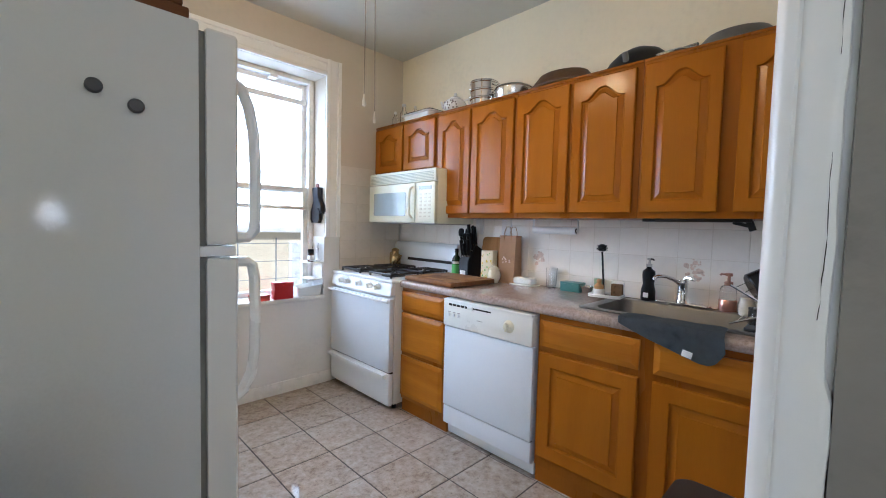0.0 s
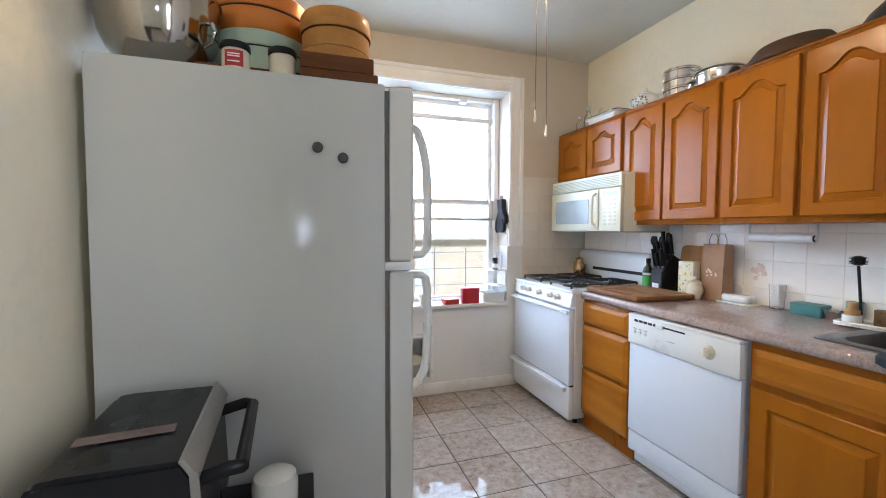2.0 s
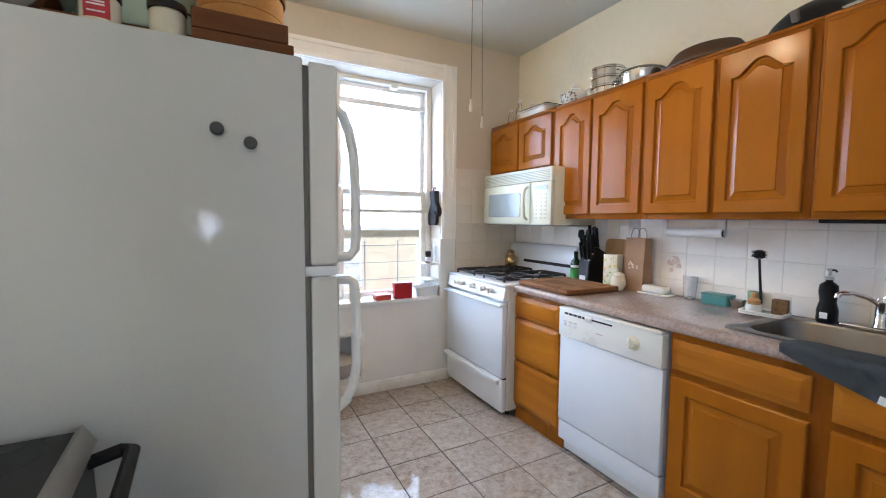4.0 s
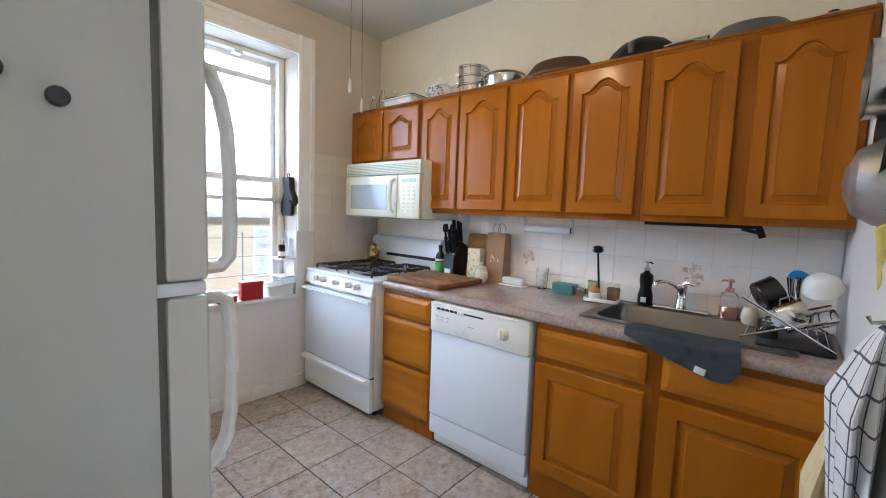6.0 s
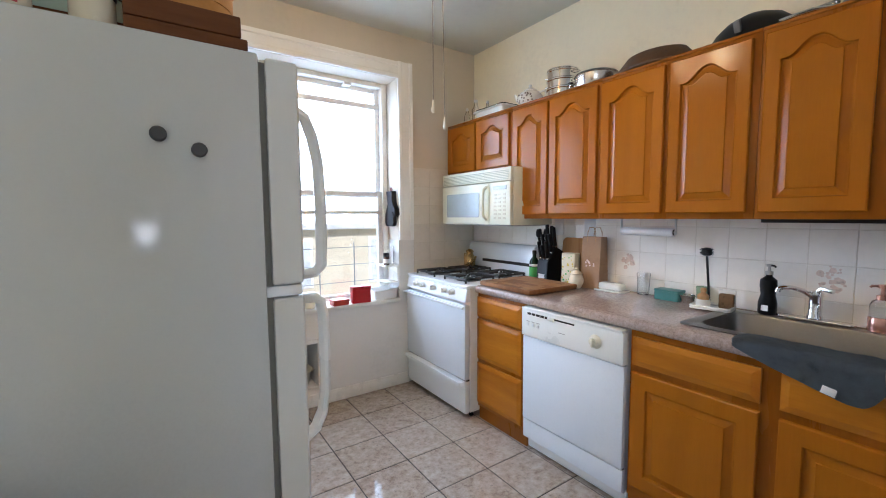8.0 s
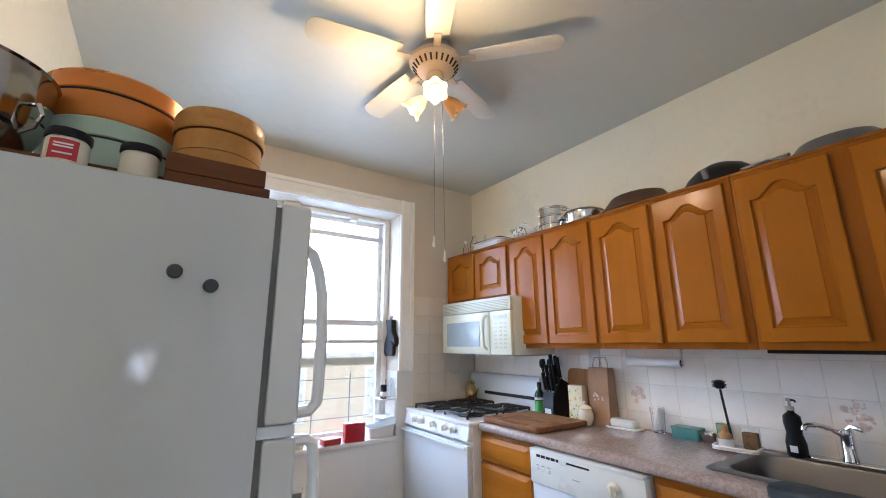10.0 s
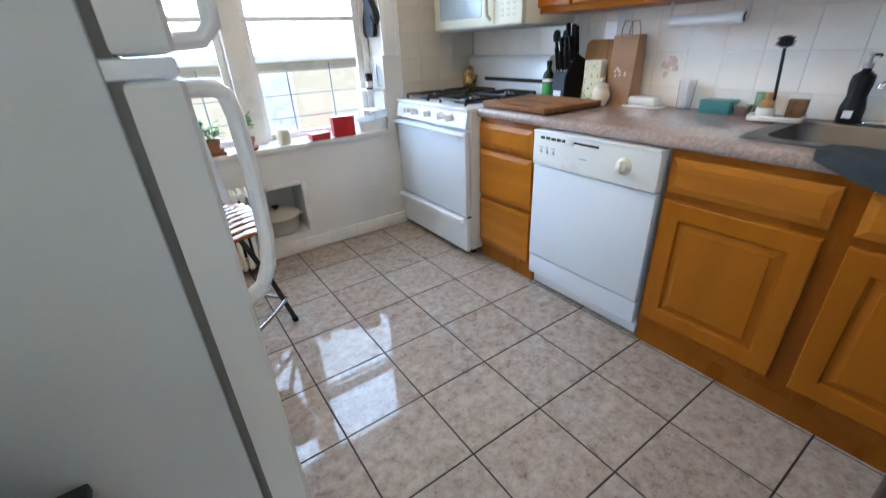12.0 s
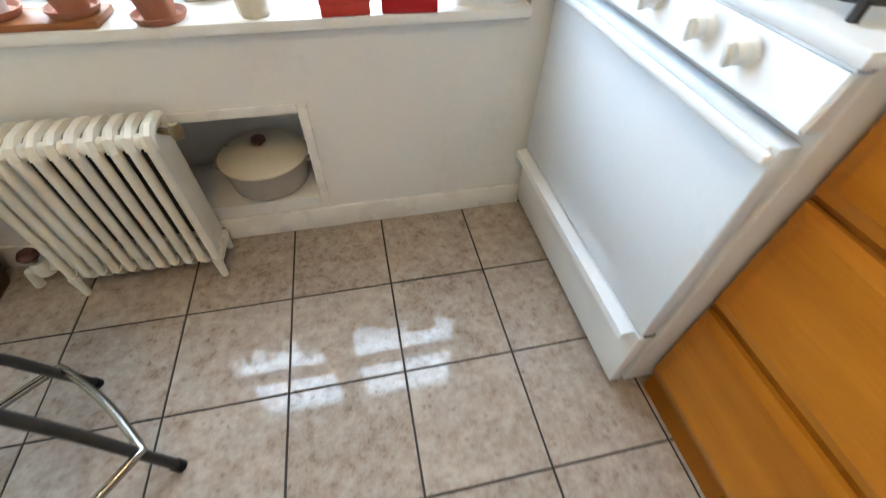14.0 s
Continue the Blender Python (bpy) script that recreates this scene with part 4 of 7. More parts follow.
# ---- things on the worktop and stove ----
WHITE_CERAMIC = material("white_ceramic", (0.82, 0.81, 0.78), 0.18, var=0.03, scale=10, bump=0.01)
CREAM_CERAMIC = material("cream_ceramic", (0.76, 0.69, 0.55), 0.22, var=0.06, scale=14, bump=0.01)
BOARD = timber("end_grain_board", (0.40, 0.215, 0.095), (0.22, 0.105, 0.042), 0.5, 0.05, 'X', 26, 1.6)
BOARD_DARK = timber("end_grain_walnut", (0.27, 0.125, 0.05), (0.14, 0.06, 0.024), 0.5, 0.05, 'Z', 26, 1.6)
PALE_WOOD = timber("pale_beech", (0.52, 0.31, 0.14), (0.36, 0.19, 0.075), 0.5, 0.05, 'Z', 12, 1.2)
KRAFT = material("kraft_paper", (0.36, 0.22, 0.125), 0.75, var=0.10, scale=8, fine=70, bump=0.25)
TEAL = material("teal_enamel", (0.07, 0.215, 0.215), 0.35, var=0.10, scale=10)
GREEN_GLASS = material("dark_green_glass", (0.010, 0.028, 0.012), 0.06, var=0.1, bump=0)
GREEN_LABEL = material("green_label", (0.10, 0.42, 0.10), 0.5, var=0.12, scale=40)
COPPER = material("rose_copper", (0.62, 0.33, 0.26), 0.22, 0.7, var=0.08)
BRUSH_GOLD = material("gold_metal", (0.55, 0.40, 0.19), 0.25, 0.9, var=0.1)
YELLOW_PRINT = material("yellow_print", (0.62, 0.47, 0.06), 0.5, var=0.2, scale=40)
TIN_CREAM = material("printed_tin", (0.72, 0.67, 0.50), 0.35, var=0.08, scale=30)
GREY_CLOTH = material("grey_microfibre", (0.100, 0.122, 0.145), 0.95, var=0.20, scale=30, fine=400, bump=0.5)
LABEL_WHITE = material("white_tag", (0.80, 0.80, 0.80), 0.6, var=0.03)
FROSTED = material("frosted_plastic", (0.70, 0.74, 0.72), 0.3, var=0.05, trans=0.6)
PALE_GREEN = material("pale_green_soap", (0.42, 0.58, 0.36), 0.25, var=0.06, trans=0.3)

o = thing("cutting_board", "thick brown end-grain wooden cutting board on the worktop", "cutting board", (2.19, 2.17, CT), rz=-2)
part("slab", box(-0.205, 0.185, -0.215, 0.222, 0.004, 0.030, 0.004), BOARD_DARK, o)
random.seed(15)
for i in range(9):
    cut = [-0.211] + sorted(random.uniform(-0.19, 0.20) for _ in range(6)) + [0.218]
    for y0, y1 in zip(cut, cut[1:]):
        if y1 - y0 > 0.008:
            part("end_grain_block", box(-0.201 + 0.0427 * i, -0.1592 + 0.0427 * i, y0, y1 - 0.0008, 0.028, 0.0306), random.choice((BOARD, BOARD, BOARD_DARK)), o, smooth=None)
for sx in (-1, 1):
    for sy in (-1, 1):
        part("foot", lathe([(0, 0), (0.010, 0), (0.011, 0.005), (0, 0.005)], (sx * 0.16, sy * 0.19, 0), 12), BLACK, o)

o = thing("oil_bottle", "dark green olive oil bottle with bright green label", "bottle", (2.455, 2.372, CT))
part("body", lathe([(0, 0), (0.030, 0), (0.033, 0.006), (0.033, 0.115), (0.028, 0.135), (0.013, 0.155), (0.012, 0.185), (0, 0.186)], seg=24), GREEN_GLASS, o)
part("label", lathe([(0.0336, 0.020), (0.0339, 0.022), (0.0339, 0.085), (0.0336, 0.087)], seg=24), GREEN_LABEL, o, "bright green label")
part("neck_label", lathe([(0.0336, 0.092), (0.0337, 0.108)], seg=24), LABEL_WHITE, o, "white band")
part("cap", lathe([(0.0135, 0.172), (0.0145, 0.175), (0.0145, 0.200), (0, 0.202)], seg=18), BLACK, o, "black cap")

o = thing("knife_block", "black knife block full of dark-handled knives", "knife block", (2.455, 2.245, CT), rz=-8)
bm = bmesh.new()
vs = [[bm.verts.new((x, y, z)) for x, z in ((-0.06, 0.0), (0.075, 0.0), (0.085, 0.20), (0.02, 0.235), (-0.055, 0.13))] for y in (-0.05, 0.05)]
for i in range(5):
    bm.faces.new((vs[0][i], vs[0][(i + 1) % 5], vs[1][(i + 1) % 5], vs[1][i]))
bm.faces.new(vs[0])
bm.faces.new(vs[1][::-1])
bmesh.ops.bevel(bm, geom=bm.edges[:], offset=0.004, segments=2, affect='EDGES')
part("block", bm, BLACK, o)
random.seed(2)
for r in range(3):
    for c in range(3):
        u = r / 2
        x, z = -0.035 + 0.062 * u, 0.150 + 0.075 * u
        y = -0.032 + 0.032 * c
        ln = 0.085 + 0.03 * random.random() + 0.03 * u
        k = part("knife", turned(box(-0.011, 0.011, -0.008, 0.008, 0.012, ln + 0.012, 0.004), pose(x, y, z, random.uniform(-5, 5), -13 + 6 * u, 0)), BLACK, o, "black knife handle")
        part("bolster", turned(box(-0.009, 0.009, -0.0085, 0.0085, 0.002, 0.013, 0.001), pose(x, y, z, 0, -13 + 6 * u, 0)), STEEL, k)
part("maker_label", box(-0.0615, -0.0595, -0.028, 0.028, 0.015, 0.055), LABEL_WHITE, o, "white sticker")
o = thing("utensil_crock", "black crock with dark cooking utensils", "utensil crock", (2.52, 2.33, CT))
part("crock", lathe([(0, 0), (0.036, 0), (0.038, 0.006), (0.038, 0.14), (0.035, 0.142), (0.034, 0.01), (0, 0.008)], seg=24), BLACK, o)
for k in range(5):
    a = radians(72 * k + 20)
    tx, ty = -0.05 * abs(math.cos(a)) - 0.01, 0.045 * math.sin(a)
    u = part("utensil", tube([(0.012 * math.cos(a), 0.012 * math.sin(a), 0.012), (tx * 0.6, ty * 0.7, 0.2), (tx, ty, 0.29)], 0.005, 8), BLACK, o)
    part("utensil_head", lathe([(0, 0), (0.018, 0.012), (0.022, 0.035), (0.015, 0.06), (0, 0.065)], (tx, ty, 0.285), 14, sx=0.4), BLACK, u)

o = thing("paddle_board", "pale wooden board with rounded corners leaning on the tiles", "cutting board", (2.515, 2.120, CT))
part("board", slab(rounded(0.165, 0.295, 0.03, 5, 0, 0.148), -0.008, 0.008, bevel=0.003, m=Matrix.Translation((0, 0, 0.0015)) @ pose(0, 0, 0, 0, 8, 0) @ Matrix(((0, 0, 1, 0), (1, 0, 0, 0), (0, 1, 0, 0), (0, 0, 0, 1)))), PALE_WOOD, o)
o = thing("floral_carton", "cream and yellow floral printed carton", "carton", (2.448, 2.062, CT), rz=6)
part("box", box(-0.03, 0.03, -0.046, 0.046, 0, 0.205, 0.003), TIN_CREAM, o)
random.seed(8)
for k in range(26):
    y, z = random.uniform(-0.04, 0.04), random.uniform(0.012, 0.195)
    s = random.uniform(0.003, 0.008)
    part("printed_flower", slab(arc(0, 0, s, 0, 300, 5), 0, 0.0006, m=Matrix.Translation((-0.0302, y, z)) @ pose(0, 0, 0, 0, -90, 0)), YELLOW_PRINT if k % 3 else GREEN_LABEL, o)
o = thing("sugar_jar", "cream ceramic sugar jar with a knobbed lid", "jar", (2.405, 1.985, CT))
part("body", lathe([(0, 0), (0.022, 0), (0.026, 0.006), (0.036, 0.028), (0.037, 0.045), (0.031, 0.064), (0.027, 0.070), (0, 0.070)]), CREAM_CERAMIC, o)
part("lid", lathe([(0.030, 0.070), (0.031, 0.074), (0.022, 0.084), (0.007, 0.089), (0.006, 0.093), (0.010, 0.099), (0.007, 0.106), (0, 0.107)]), CREAM_CERAMIC, o)
for c in o.children:
    c.data.transform(Matrix.Scale(1.2, 4))
o = thing("paper_bag", "brown kraft paper bag with twisted handles", "paper bag", (2.495, 1.925, CT), rz=-3)
bm = box(-0.045, 0.045, -0.066, 0.066, 0, 0.310)
bmesh.ops.delete(bm, geom=[f for f in bm.faces if f.normal.z > 0.9], context='FACES')
for v in bm.verts:
    if v.co.z > 0.2:
        v.co.x *= 0.62
part("bag", bm, KRAFT, o, smooth=None)
for sx in (-1, 1):
    part("handle", tube([(sx * 0.029, -0.03, 0.280), (sx * 0.029, -0.028, 0.335), (sx * 0.029, -0.015, 0.367), (sx * 0.029, 0.015, 0.367), (sx * 0.029, 0.028, 0.335), (sx * 0.029, 0.03, 0.280)], 0.0022, 6), PALE_WOOD, o, "tan twisted handle")
random.seed(5)
for k in range(9):
    part("print_mark", turned(box(-0.0012, 0.0004, -0.006, 0.006, -0.004, 0.004), pose(-0.0425, random.uniform(-0.03, 0.03), random.uniform(0.13, 0.17), 25 * k, 0, 0)), ROSE, o)
o = thing("butter_dish", "white ceramic covered butter dish", "butter dish", (2.488, 1.800, CT), rz=4)
part("plate", slab(rounded(0.105, 0.190, 0.03, 5), 0, 0.008, bevel=0.003), WHITE_CERAMIC, o)
part("cover", slab(rounded(0.072, 0.145, 0.02, 5), 0.008, 0.048, bevel=0.012), WHITE_CERAMIC, o)
o = thing("drinking_glass", "clear empty drinking glass", "glass", (2.525, 1.632, CT))
part("body", lathe([(0, 0), (0.025, 0), (0.029, 0.004), (0.035, 0.122), (0.0335, 0.122), (0.0275, 0.010), (0, 0.009)]), CLEAR, o)
o = thing("teal_tin", "small teal rectangular tin", "tin", (2.505, 1.480, CT))
bm = slab(rounded(0.078, 0.125, 0.010, 4), 0, 0.052, bevel=0.003)
part("tin", bm, TEAL, o)
part("rim", slab(rounded(0.082, 0.129, 0.011, 4), 0.044, 0.0535, bevel=0.002), TEAL, o)
o = thing("steel_bowl", "small dull grey metal bowl", "bowl", (2.495, 1.388, CT))
part("bowl", lathe([(0, 0.002), (0.02, 0), (0.03, 0.012), (0.037, 0.040), (0.035, 0.040), (0.028, 0.014), (0, 0.006)]), STEEL, o)
o = thing("soap_cup", "pale green translucent soap cup", "cup", (2.535, 1.335, CT))
part("cup", lathe([(0, 0), (0.024, 0), (0.026, 0.004), (0.028, 0.085), (0.026, 0.085), (0, 0.07)]), PALE_GREEN, o)
o = thing("sink_caddy", "white plastic sink tray holding brushes and a sponge", "sink caddy", (2.425, 1.245, CT + 0.008), rz=8)
bm = slab(rounded(0.125, 0.165, 0.02, 4), 0, 0.006, bevel=0.002)
for s, w, h in ((0.006, 0.125, 0.165),):
    tube([(x, y, 0.012) for x, y in rounded(w - 0.008, h - 0.008, 0.018, 4)], 0.0055, 6, bm, closed=True)
part("tray", bm, WHITE_CERAMIC, o)
part("back_wall", box(0.045, 0.055, -0.078, -0.01, 0.006, 0.085, 0.004), WHITE_CERAMIC, o)
o = thing("dish_brush", "round wooden dish brush in a white pot", "dish brush", (2.400, 1.275, CT + 0.0145))
part("pot", lathe([(0, 0), (0.028, 0), (0.030, 0.004), (0.030, 0.036), (0.027, 0.036), (0.025, 0.008), (0, 0.008)]), WHITE_CERAMIC, o, "white brush pot")
part("brush_head", lathe([(0, 0.010), (0.022, 0.010), (0.024, 0.052), (0.016, 0.060), (0.010, 0.064), (0.013, 0.076), (0.010, 0.086), (0, 0.088)]), PALE_WOOD, o)
o = solo("sponge", box(-0.015, 0.015, -0.028, 0.028, 0, 0.065, 0.004), material("brown_sponge", (0.17, 0.10, 0.05), 0.9, var=0.25, scale=50, bump=0.5), "brown scouring sponge standing in the tray", "sponge", loc=(2.443, 1.196, CT + 0.0145), rz=8)
o = thing("bottle_brush", "long black bottle brush standing in the sink tray", "brush", (2.455, 1.275, CT + 0.014))
part("stick", tube([(0.0, -0.004, 0.001), (0.0, 0.004, 0.10), (0.002, 0.016, 0.23)], 0.0055, 8), BLACK, o)
bm = lathe([(0, 0.232), (0.012, 0.232), (0.021, 0.238), (0.022, 0.262), (0.012, 0.270), (0, 0.271)], (0.002, 0.017, 0), 16)
random.seed(3)
for k in range(60):
    a, z = random.uniform(0, 6.28), random.uniform(0.236, 0.266)
    tube([(0.002, 0.017, z), (0.002 + 0.029 * math.cos(a), 0.017 + 0.029 * math.sin(a), z + random.uniform(-0.004, 0.004))], 0.0009, 3, bm)
part("bristles", bm, BLACK, o)
o = thing("soap_bottle", "black plastic pump soap bottle behind the sink", "soap bottle", (2.495, 1.060, CT + 0.0085))
part("body", lathe([(0, 0), (0.031, 0), (0.034, 0.004), (0.034, 0.05), (0.026, 0.085), (0.031, 0.125), (0.029, 0.150), (0.012, 0.165), (0.012, 0.175), (0, 0.176)], seg=28), BLACK, o)
p = part("pump", lathe([(0.014, 0.172), (0.014, 0.186), (0.006, 0.188), (0.005, 0.205), (0.011, 0.207), (0.011, 0.216), (0, 0.218)], seg=16), BLACK, o)
part("spout", tube([(0, 0, 0.212), (-0.012, -0.022, 0.212), (-0.015, -0.026, 0.207)], 0.004, 8), BLACK, p)
part("label", box(-0.0352, -0.0335, -0.012, 0.012, 0.018, 0.042), LABEL_WHITE, o, "small print patch")
bpy.data.objects[o.children[-1].name].data.materials[0] = GASKET

# faucet
o = thing("kitchen_faucet", "chrome single-lever faucet with a deck plate", "faucet", (2.500, 0.905, CT + 0.0085))
part("deck_plate", slab(rounded(0.052, 0.250, 0.025, 6), 0, 0.010, bevel=0.003), CHROME, o)
part("column", lathe([(0, 0.010), (0.026, 0.010), (0.026, 0.02), (0.022, 0.028), (0.021, 0.095), (0.024, 0.105), (0.022, 0.120), (0, 0.126)], seg=24), CHROME, o)
part("spout", tube([(-0.005, 0.005, 0.095), (-0.05, 0.030, 0.125), (-0.10, 0.055, 0.140), (-0.135, 0.072, 0.141), (-0.150, 0.080, 0.134), (-0.152, 0.081, 0.124)], 0.0095, 10), CHROME, o)
part("lever", tube([(0.0, -0.004, 0.122), (-0.004, -0.018, 0.134), (-0.014, -0.055, 0.128)], 0.007, 8, r_end=0.010), CHROME, o)
o = thing("lotion_dispenser", "rose copper and glass pump dispenser beside the sink", "soap dispenser", (2.510, 0.722, CT))
part("base", lathe([(0, 0), (0.034, 0), (0.036, 0.004), (0.036, 0.055), (0.033, 0.060), (0, 0.060)]), COPPER, o)
part("glass_body", lathe([(0.032, 0.061), (0.033, 0.064), (0.033, 0.105), (0.028, 0.118), (0.014, 0.126), (0.0, 0.127)]), CLEAR, o, "clear glass body")
p = part("pump", lathe([(0.017, 0.124), (0.017, 0.140), (0.007, 0.143), (0.006, 0.165), (0.014, 0.167), (0.014, 0.180), (0, 0.182)], seg=18), COPPER, o)
part("spout", tube([(0, 0, 0.174), (-0.012, 0.028, 0.174), (-0.013, 0.032, 0.168)], 0.0045, 8), COPPER, p)
o = thing("cream_pitcher", "small cream ceramic pitcher", "pitcher", (2.440, 0.640, CT + 0.0085))
part("body", lathe([(0, 0), (0.024, 0), (0.029, 0.006), (0.032, 0.03), (0.027, 0.058), (0.024, 0.066), (0.027, 0.076), (0.025, 0.076), (0.021, 0.066), (0, 0.05)]), CREAM_CERAMIC, o)
part("handle", tube([(0.0, -0.026, 0.064), (0.0, -0.044, 0.058), (0.0, -0.046, 0.036), (0.0, -0.030, 0.022)], 0.004, 8), CREAM_CERAMIC, o)

# grey towel over the sink's front rim and the worktop edge
bm = bmesh.new()
NU, NV = 34, 26
grid = []
for i in range(NU + 1):
    u = i / NU
    y = 0.985 - 0.345 * u
    drop = 0.004 + 0.098 * min(1, u / 0.80) ** 0.85 - (0.055 * max(0, (u - 0.86) / 0.14) ** 2)
    row = []
    for j in range(NV + 1):
        v = j / NV
        s = v * (0.128 + drop + 0.012)
        fold = 0.0025 * math.sin(9 * u + 2 * v) + 0.002 * noise.noise((u * 6, v * 6, 1))
        if s < 0.115:
            x, z = 2.075 - s * (0.97 - 0.12 * math.sin(math.pi * u)), CT + 0.0115 + abs(fold)
        elif s < 0.135:
            q = (s - 0.115) / 0.020 * math.pi / 2
            x, z = 1.960 - 0.013 * math.sin(q), CT + 0.0115 - 0.013 * (1 - math.cos(q)) + abs(fold) * (1 - q)
        else:
            x, z = 1.947 - abs(fold) * 1.6, CT - 0.0015 - (s - 0.135)
        row.append(bm.verts.new((x, y - 0.02 * v * u + 0.012 * math.sin(3 * v) * (1 - u), z)))
    grid.append(row)
for i in range(NU):
    for j in range(NV):
        bm.faces.new((grid[i][j], grid[i + 1][j], grid[i + 1][j + 1], grid[i][j + 1]))
bmesh.ops.solidify(bm, geom=bm.faces[:], thickness=-0.003)
towel = thing("dish_towel", "dark grey microfibre towel draped over the sink edge", "towel", (2.0, 0.82, CT))
wpart("cloth", bm, GREY_CLOTH, towel, smooth=60)
wpart("tag", turned(box(-0.002, 0.0, -0.017, 0.017, -0.012, 0.012, 0.001), pose(1.941, 0.735, 0.787, 12, 0, 0)), LABEL_WHITE, towel, "white care tag")

# brass creamer on the stove
o = thing("brass_kettle", "small tarnished brass pot with spout on the stove", "kettle", (2.43, 3.06, GT))
part("body", lathe([(0, 0), (0.032, 0), (0.036, 0.006), (0.037, 0.06), (0.030, 0.085), (0.022, 0.095), (0.022, 0.108), (0.026, 0.112), (0.022, 0.120), (0.008, 0.128), (0, 0.129)]), BRUSH_GOLD, o)
part("spout", tube([(-0.005, -0.030, 0.035), (-0.008, -0.058, 0.060), (-0.009, -0.072, 0.085)], 0.009, 8, r_end=0.006), BRUSH_GOLD, o)
part("handle", tube([(0.0, 0.022, 0.10), (0.0, 0.052, 0.095), (0.0, 0.056, 0.05), (0.0, 0.035, 0.025)], 0.004, 8), BRUSH_GOLD, o)
for c in o.children:
    c.data.transform(Matrix.Scale(1.28, 4))

# under-cabinet paper roll, black rail, wall plate
o = thing("paper_roll", "white paper roll on an under-cabinet holder", "paper roll", (2.44, 1.575, 1.22))
part("roll", tube([(0, -0.137, 0), (0, 0.137, 0)], 0.0215, 20), LABEL_WHITE, o)
part("core", tube([(0, -0.1385, 0), (0, -0.136, 0)], 0.015, 16), BLACK, o, "dark core end")
for y in (-0.145, 0.145):
    part("bracket", box(-0.006, 0.006, y - 0.003, y + 0.003, -0.012, UZ0 - 1.22), FROSTED, o)
    part("pin", tube([(0, y * 0.93, 0), (0, y, 0)], 0.006, 8), FROSTED, o)
o = thing("utensil_rail", "black metal hanging rail under the cabinet", "hanging rail", (2.33, 0.83, UZ0))
part("strip", box(-0.012, 0.012, -0.205, 0.215, -0.014, 0.0, 0.002), BLACK, o)
part("arm", turned(box(-0.008, 0.008, -0.012, 0.012, -0.042, -0.002, 0.003), pose(0, -0.195, -0.008, -20, 0, 0)), BLACK, o)
part("arm", turned(box(-0.008, 0.008, -0.05, 0.01, -0.008, 0.006, 0.003), pose(0, -0.150, -0.016, 14, 0, 0)), BLACK, o)
o = thing("wall_plate", "white switch plate on the tiles", "switch plate", (XR - 0.0062, 2.005, 1.235))
part("plate", box(-0.006, 0, -0.04, 0.04, -0.058, 0.05, 0.002), LABEL_WHITE, o)
part("toggle", box(-0.014, -0.004, -0.006, 0.006, -0.012, 0.012, 0.002), LABEL_WHITE, o)
o = thing("wall_plate", "white outlet plate on the tiles", "switch plate", (XR - 0.0062, 2.245, 1.235))
part("plate", box(-0.006, 0, -0.035, 0.035, -0.058, 0.05, 0.002), LABEL_WHITE, o)
part("socket", box(-0.008, -0.004, -0.014, 0.014, -0.03, 0.03, 0.002), LABEL_WHITE, o)

# dish rack with dishes
BLACK_POT = material("black_nonstick", (0.02, 0.02, 0.022), 0.25, 0.2, var=0.2)
BLUE_PLASTIC = material("blue_plastic", (0.03, 0.22, 0.55), 0.4, var=0.1)
tray = solo("drip_tray", slab(rounded(0.36, 0.215, 0.02, 4), 0, 0.012, bevel=0.003), BLACK, "black drip tray under the dish rack", "tray", loc=(2.305, 0.497, CT + 0.0005))
RZ = CT + 0.0125
rack = thing("dish_rack", "folding chrome wire dish rack in an X shape", "dish rack", (2.30, 0.52, RZ))
A0, A1, B0, B1 = (0.133, 0.152), (-0.125, 0.004), (-0.122, 0.115), (0.130, 0.004)


def rack_side(p, q, x0, x1, step):
    for x in (x0, x1):
        part("side_rail", tube([(x, p[0], p[1]), (x, q[0], q[1])], 0.0045, 6), CHROME, rack)
    n = 9
    for k in range(n):
        t = (k + 0.5) / n
        part("rod", tube([(x0, p[0] + (q[0] - p[0]) * t, p[1] + (q[1] - p[1]) * t), (x1, p[0] + (q[0] - p[0]) * t, p[1] + (q[1] - p[1]) * t)], 0.0018, 5), CHROME, rack)


rack_side(A0, A1, -0.155, 0.165, 0.03)
rack_side(B1, B0, -0.150, 0.160, 0.03)


def dish(name, label, cat, bm_list, loc, m=None):
    o = thing(name, label, cat, loc)
    for n, b, mt in bm_list:
        part(n, turned(b, m) if m is not None else b, mt, o)
    return o


dish("saucepan", "black nonstick saucepan drying in the rack", "saucepan",
     [("pan", lathe([(0, 0.0), (0.053, 0.0), (0.058, 0.005), (0.060, 0.070), (0.057, 0.070), (0.055, 0.006), (0, 0.005)]), BLACK_POT),
      ("rim", lathe([(0.0600, 0.066), (0.0612, 0.069), (0.0600, 0.072), (0.057, 0.070)]), BLACK_POT),
      ("handle", tube([(0.0, -0.058, 0.056), (0.0, -0.10, 0.064), (0.0, -0.13, 0.066)], 0.009, 8), BLACK)],
     (2.335, 0.615, RZ + 0.128), pose(0, 0, 0, 62, 10, 20))
dish("steel_mug", "dented steel mug drying in the rack", "mug",
     [("mug", lathe([(0, 0), (0.034, 0), (0.036, 0.003), (0.037, 0.085), (0.035, 0.085), (0.033, 0.006), (0, 0.005)]), STEEL),
      ("handle", tube([(0, 0.036, 0.07), (0, 0.058, 0.065), (0, 0.058, 0.03), (0, 0.036, 0.02)], 0.004, 8), STEEL)],
     (2.245, 0.550, RZ + 0.082), pose(0, 0, 0, 60, -12, 20))
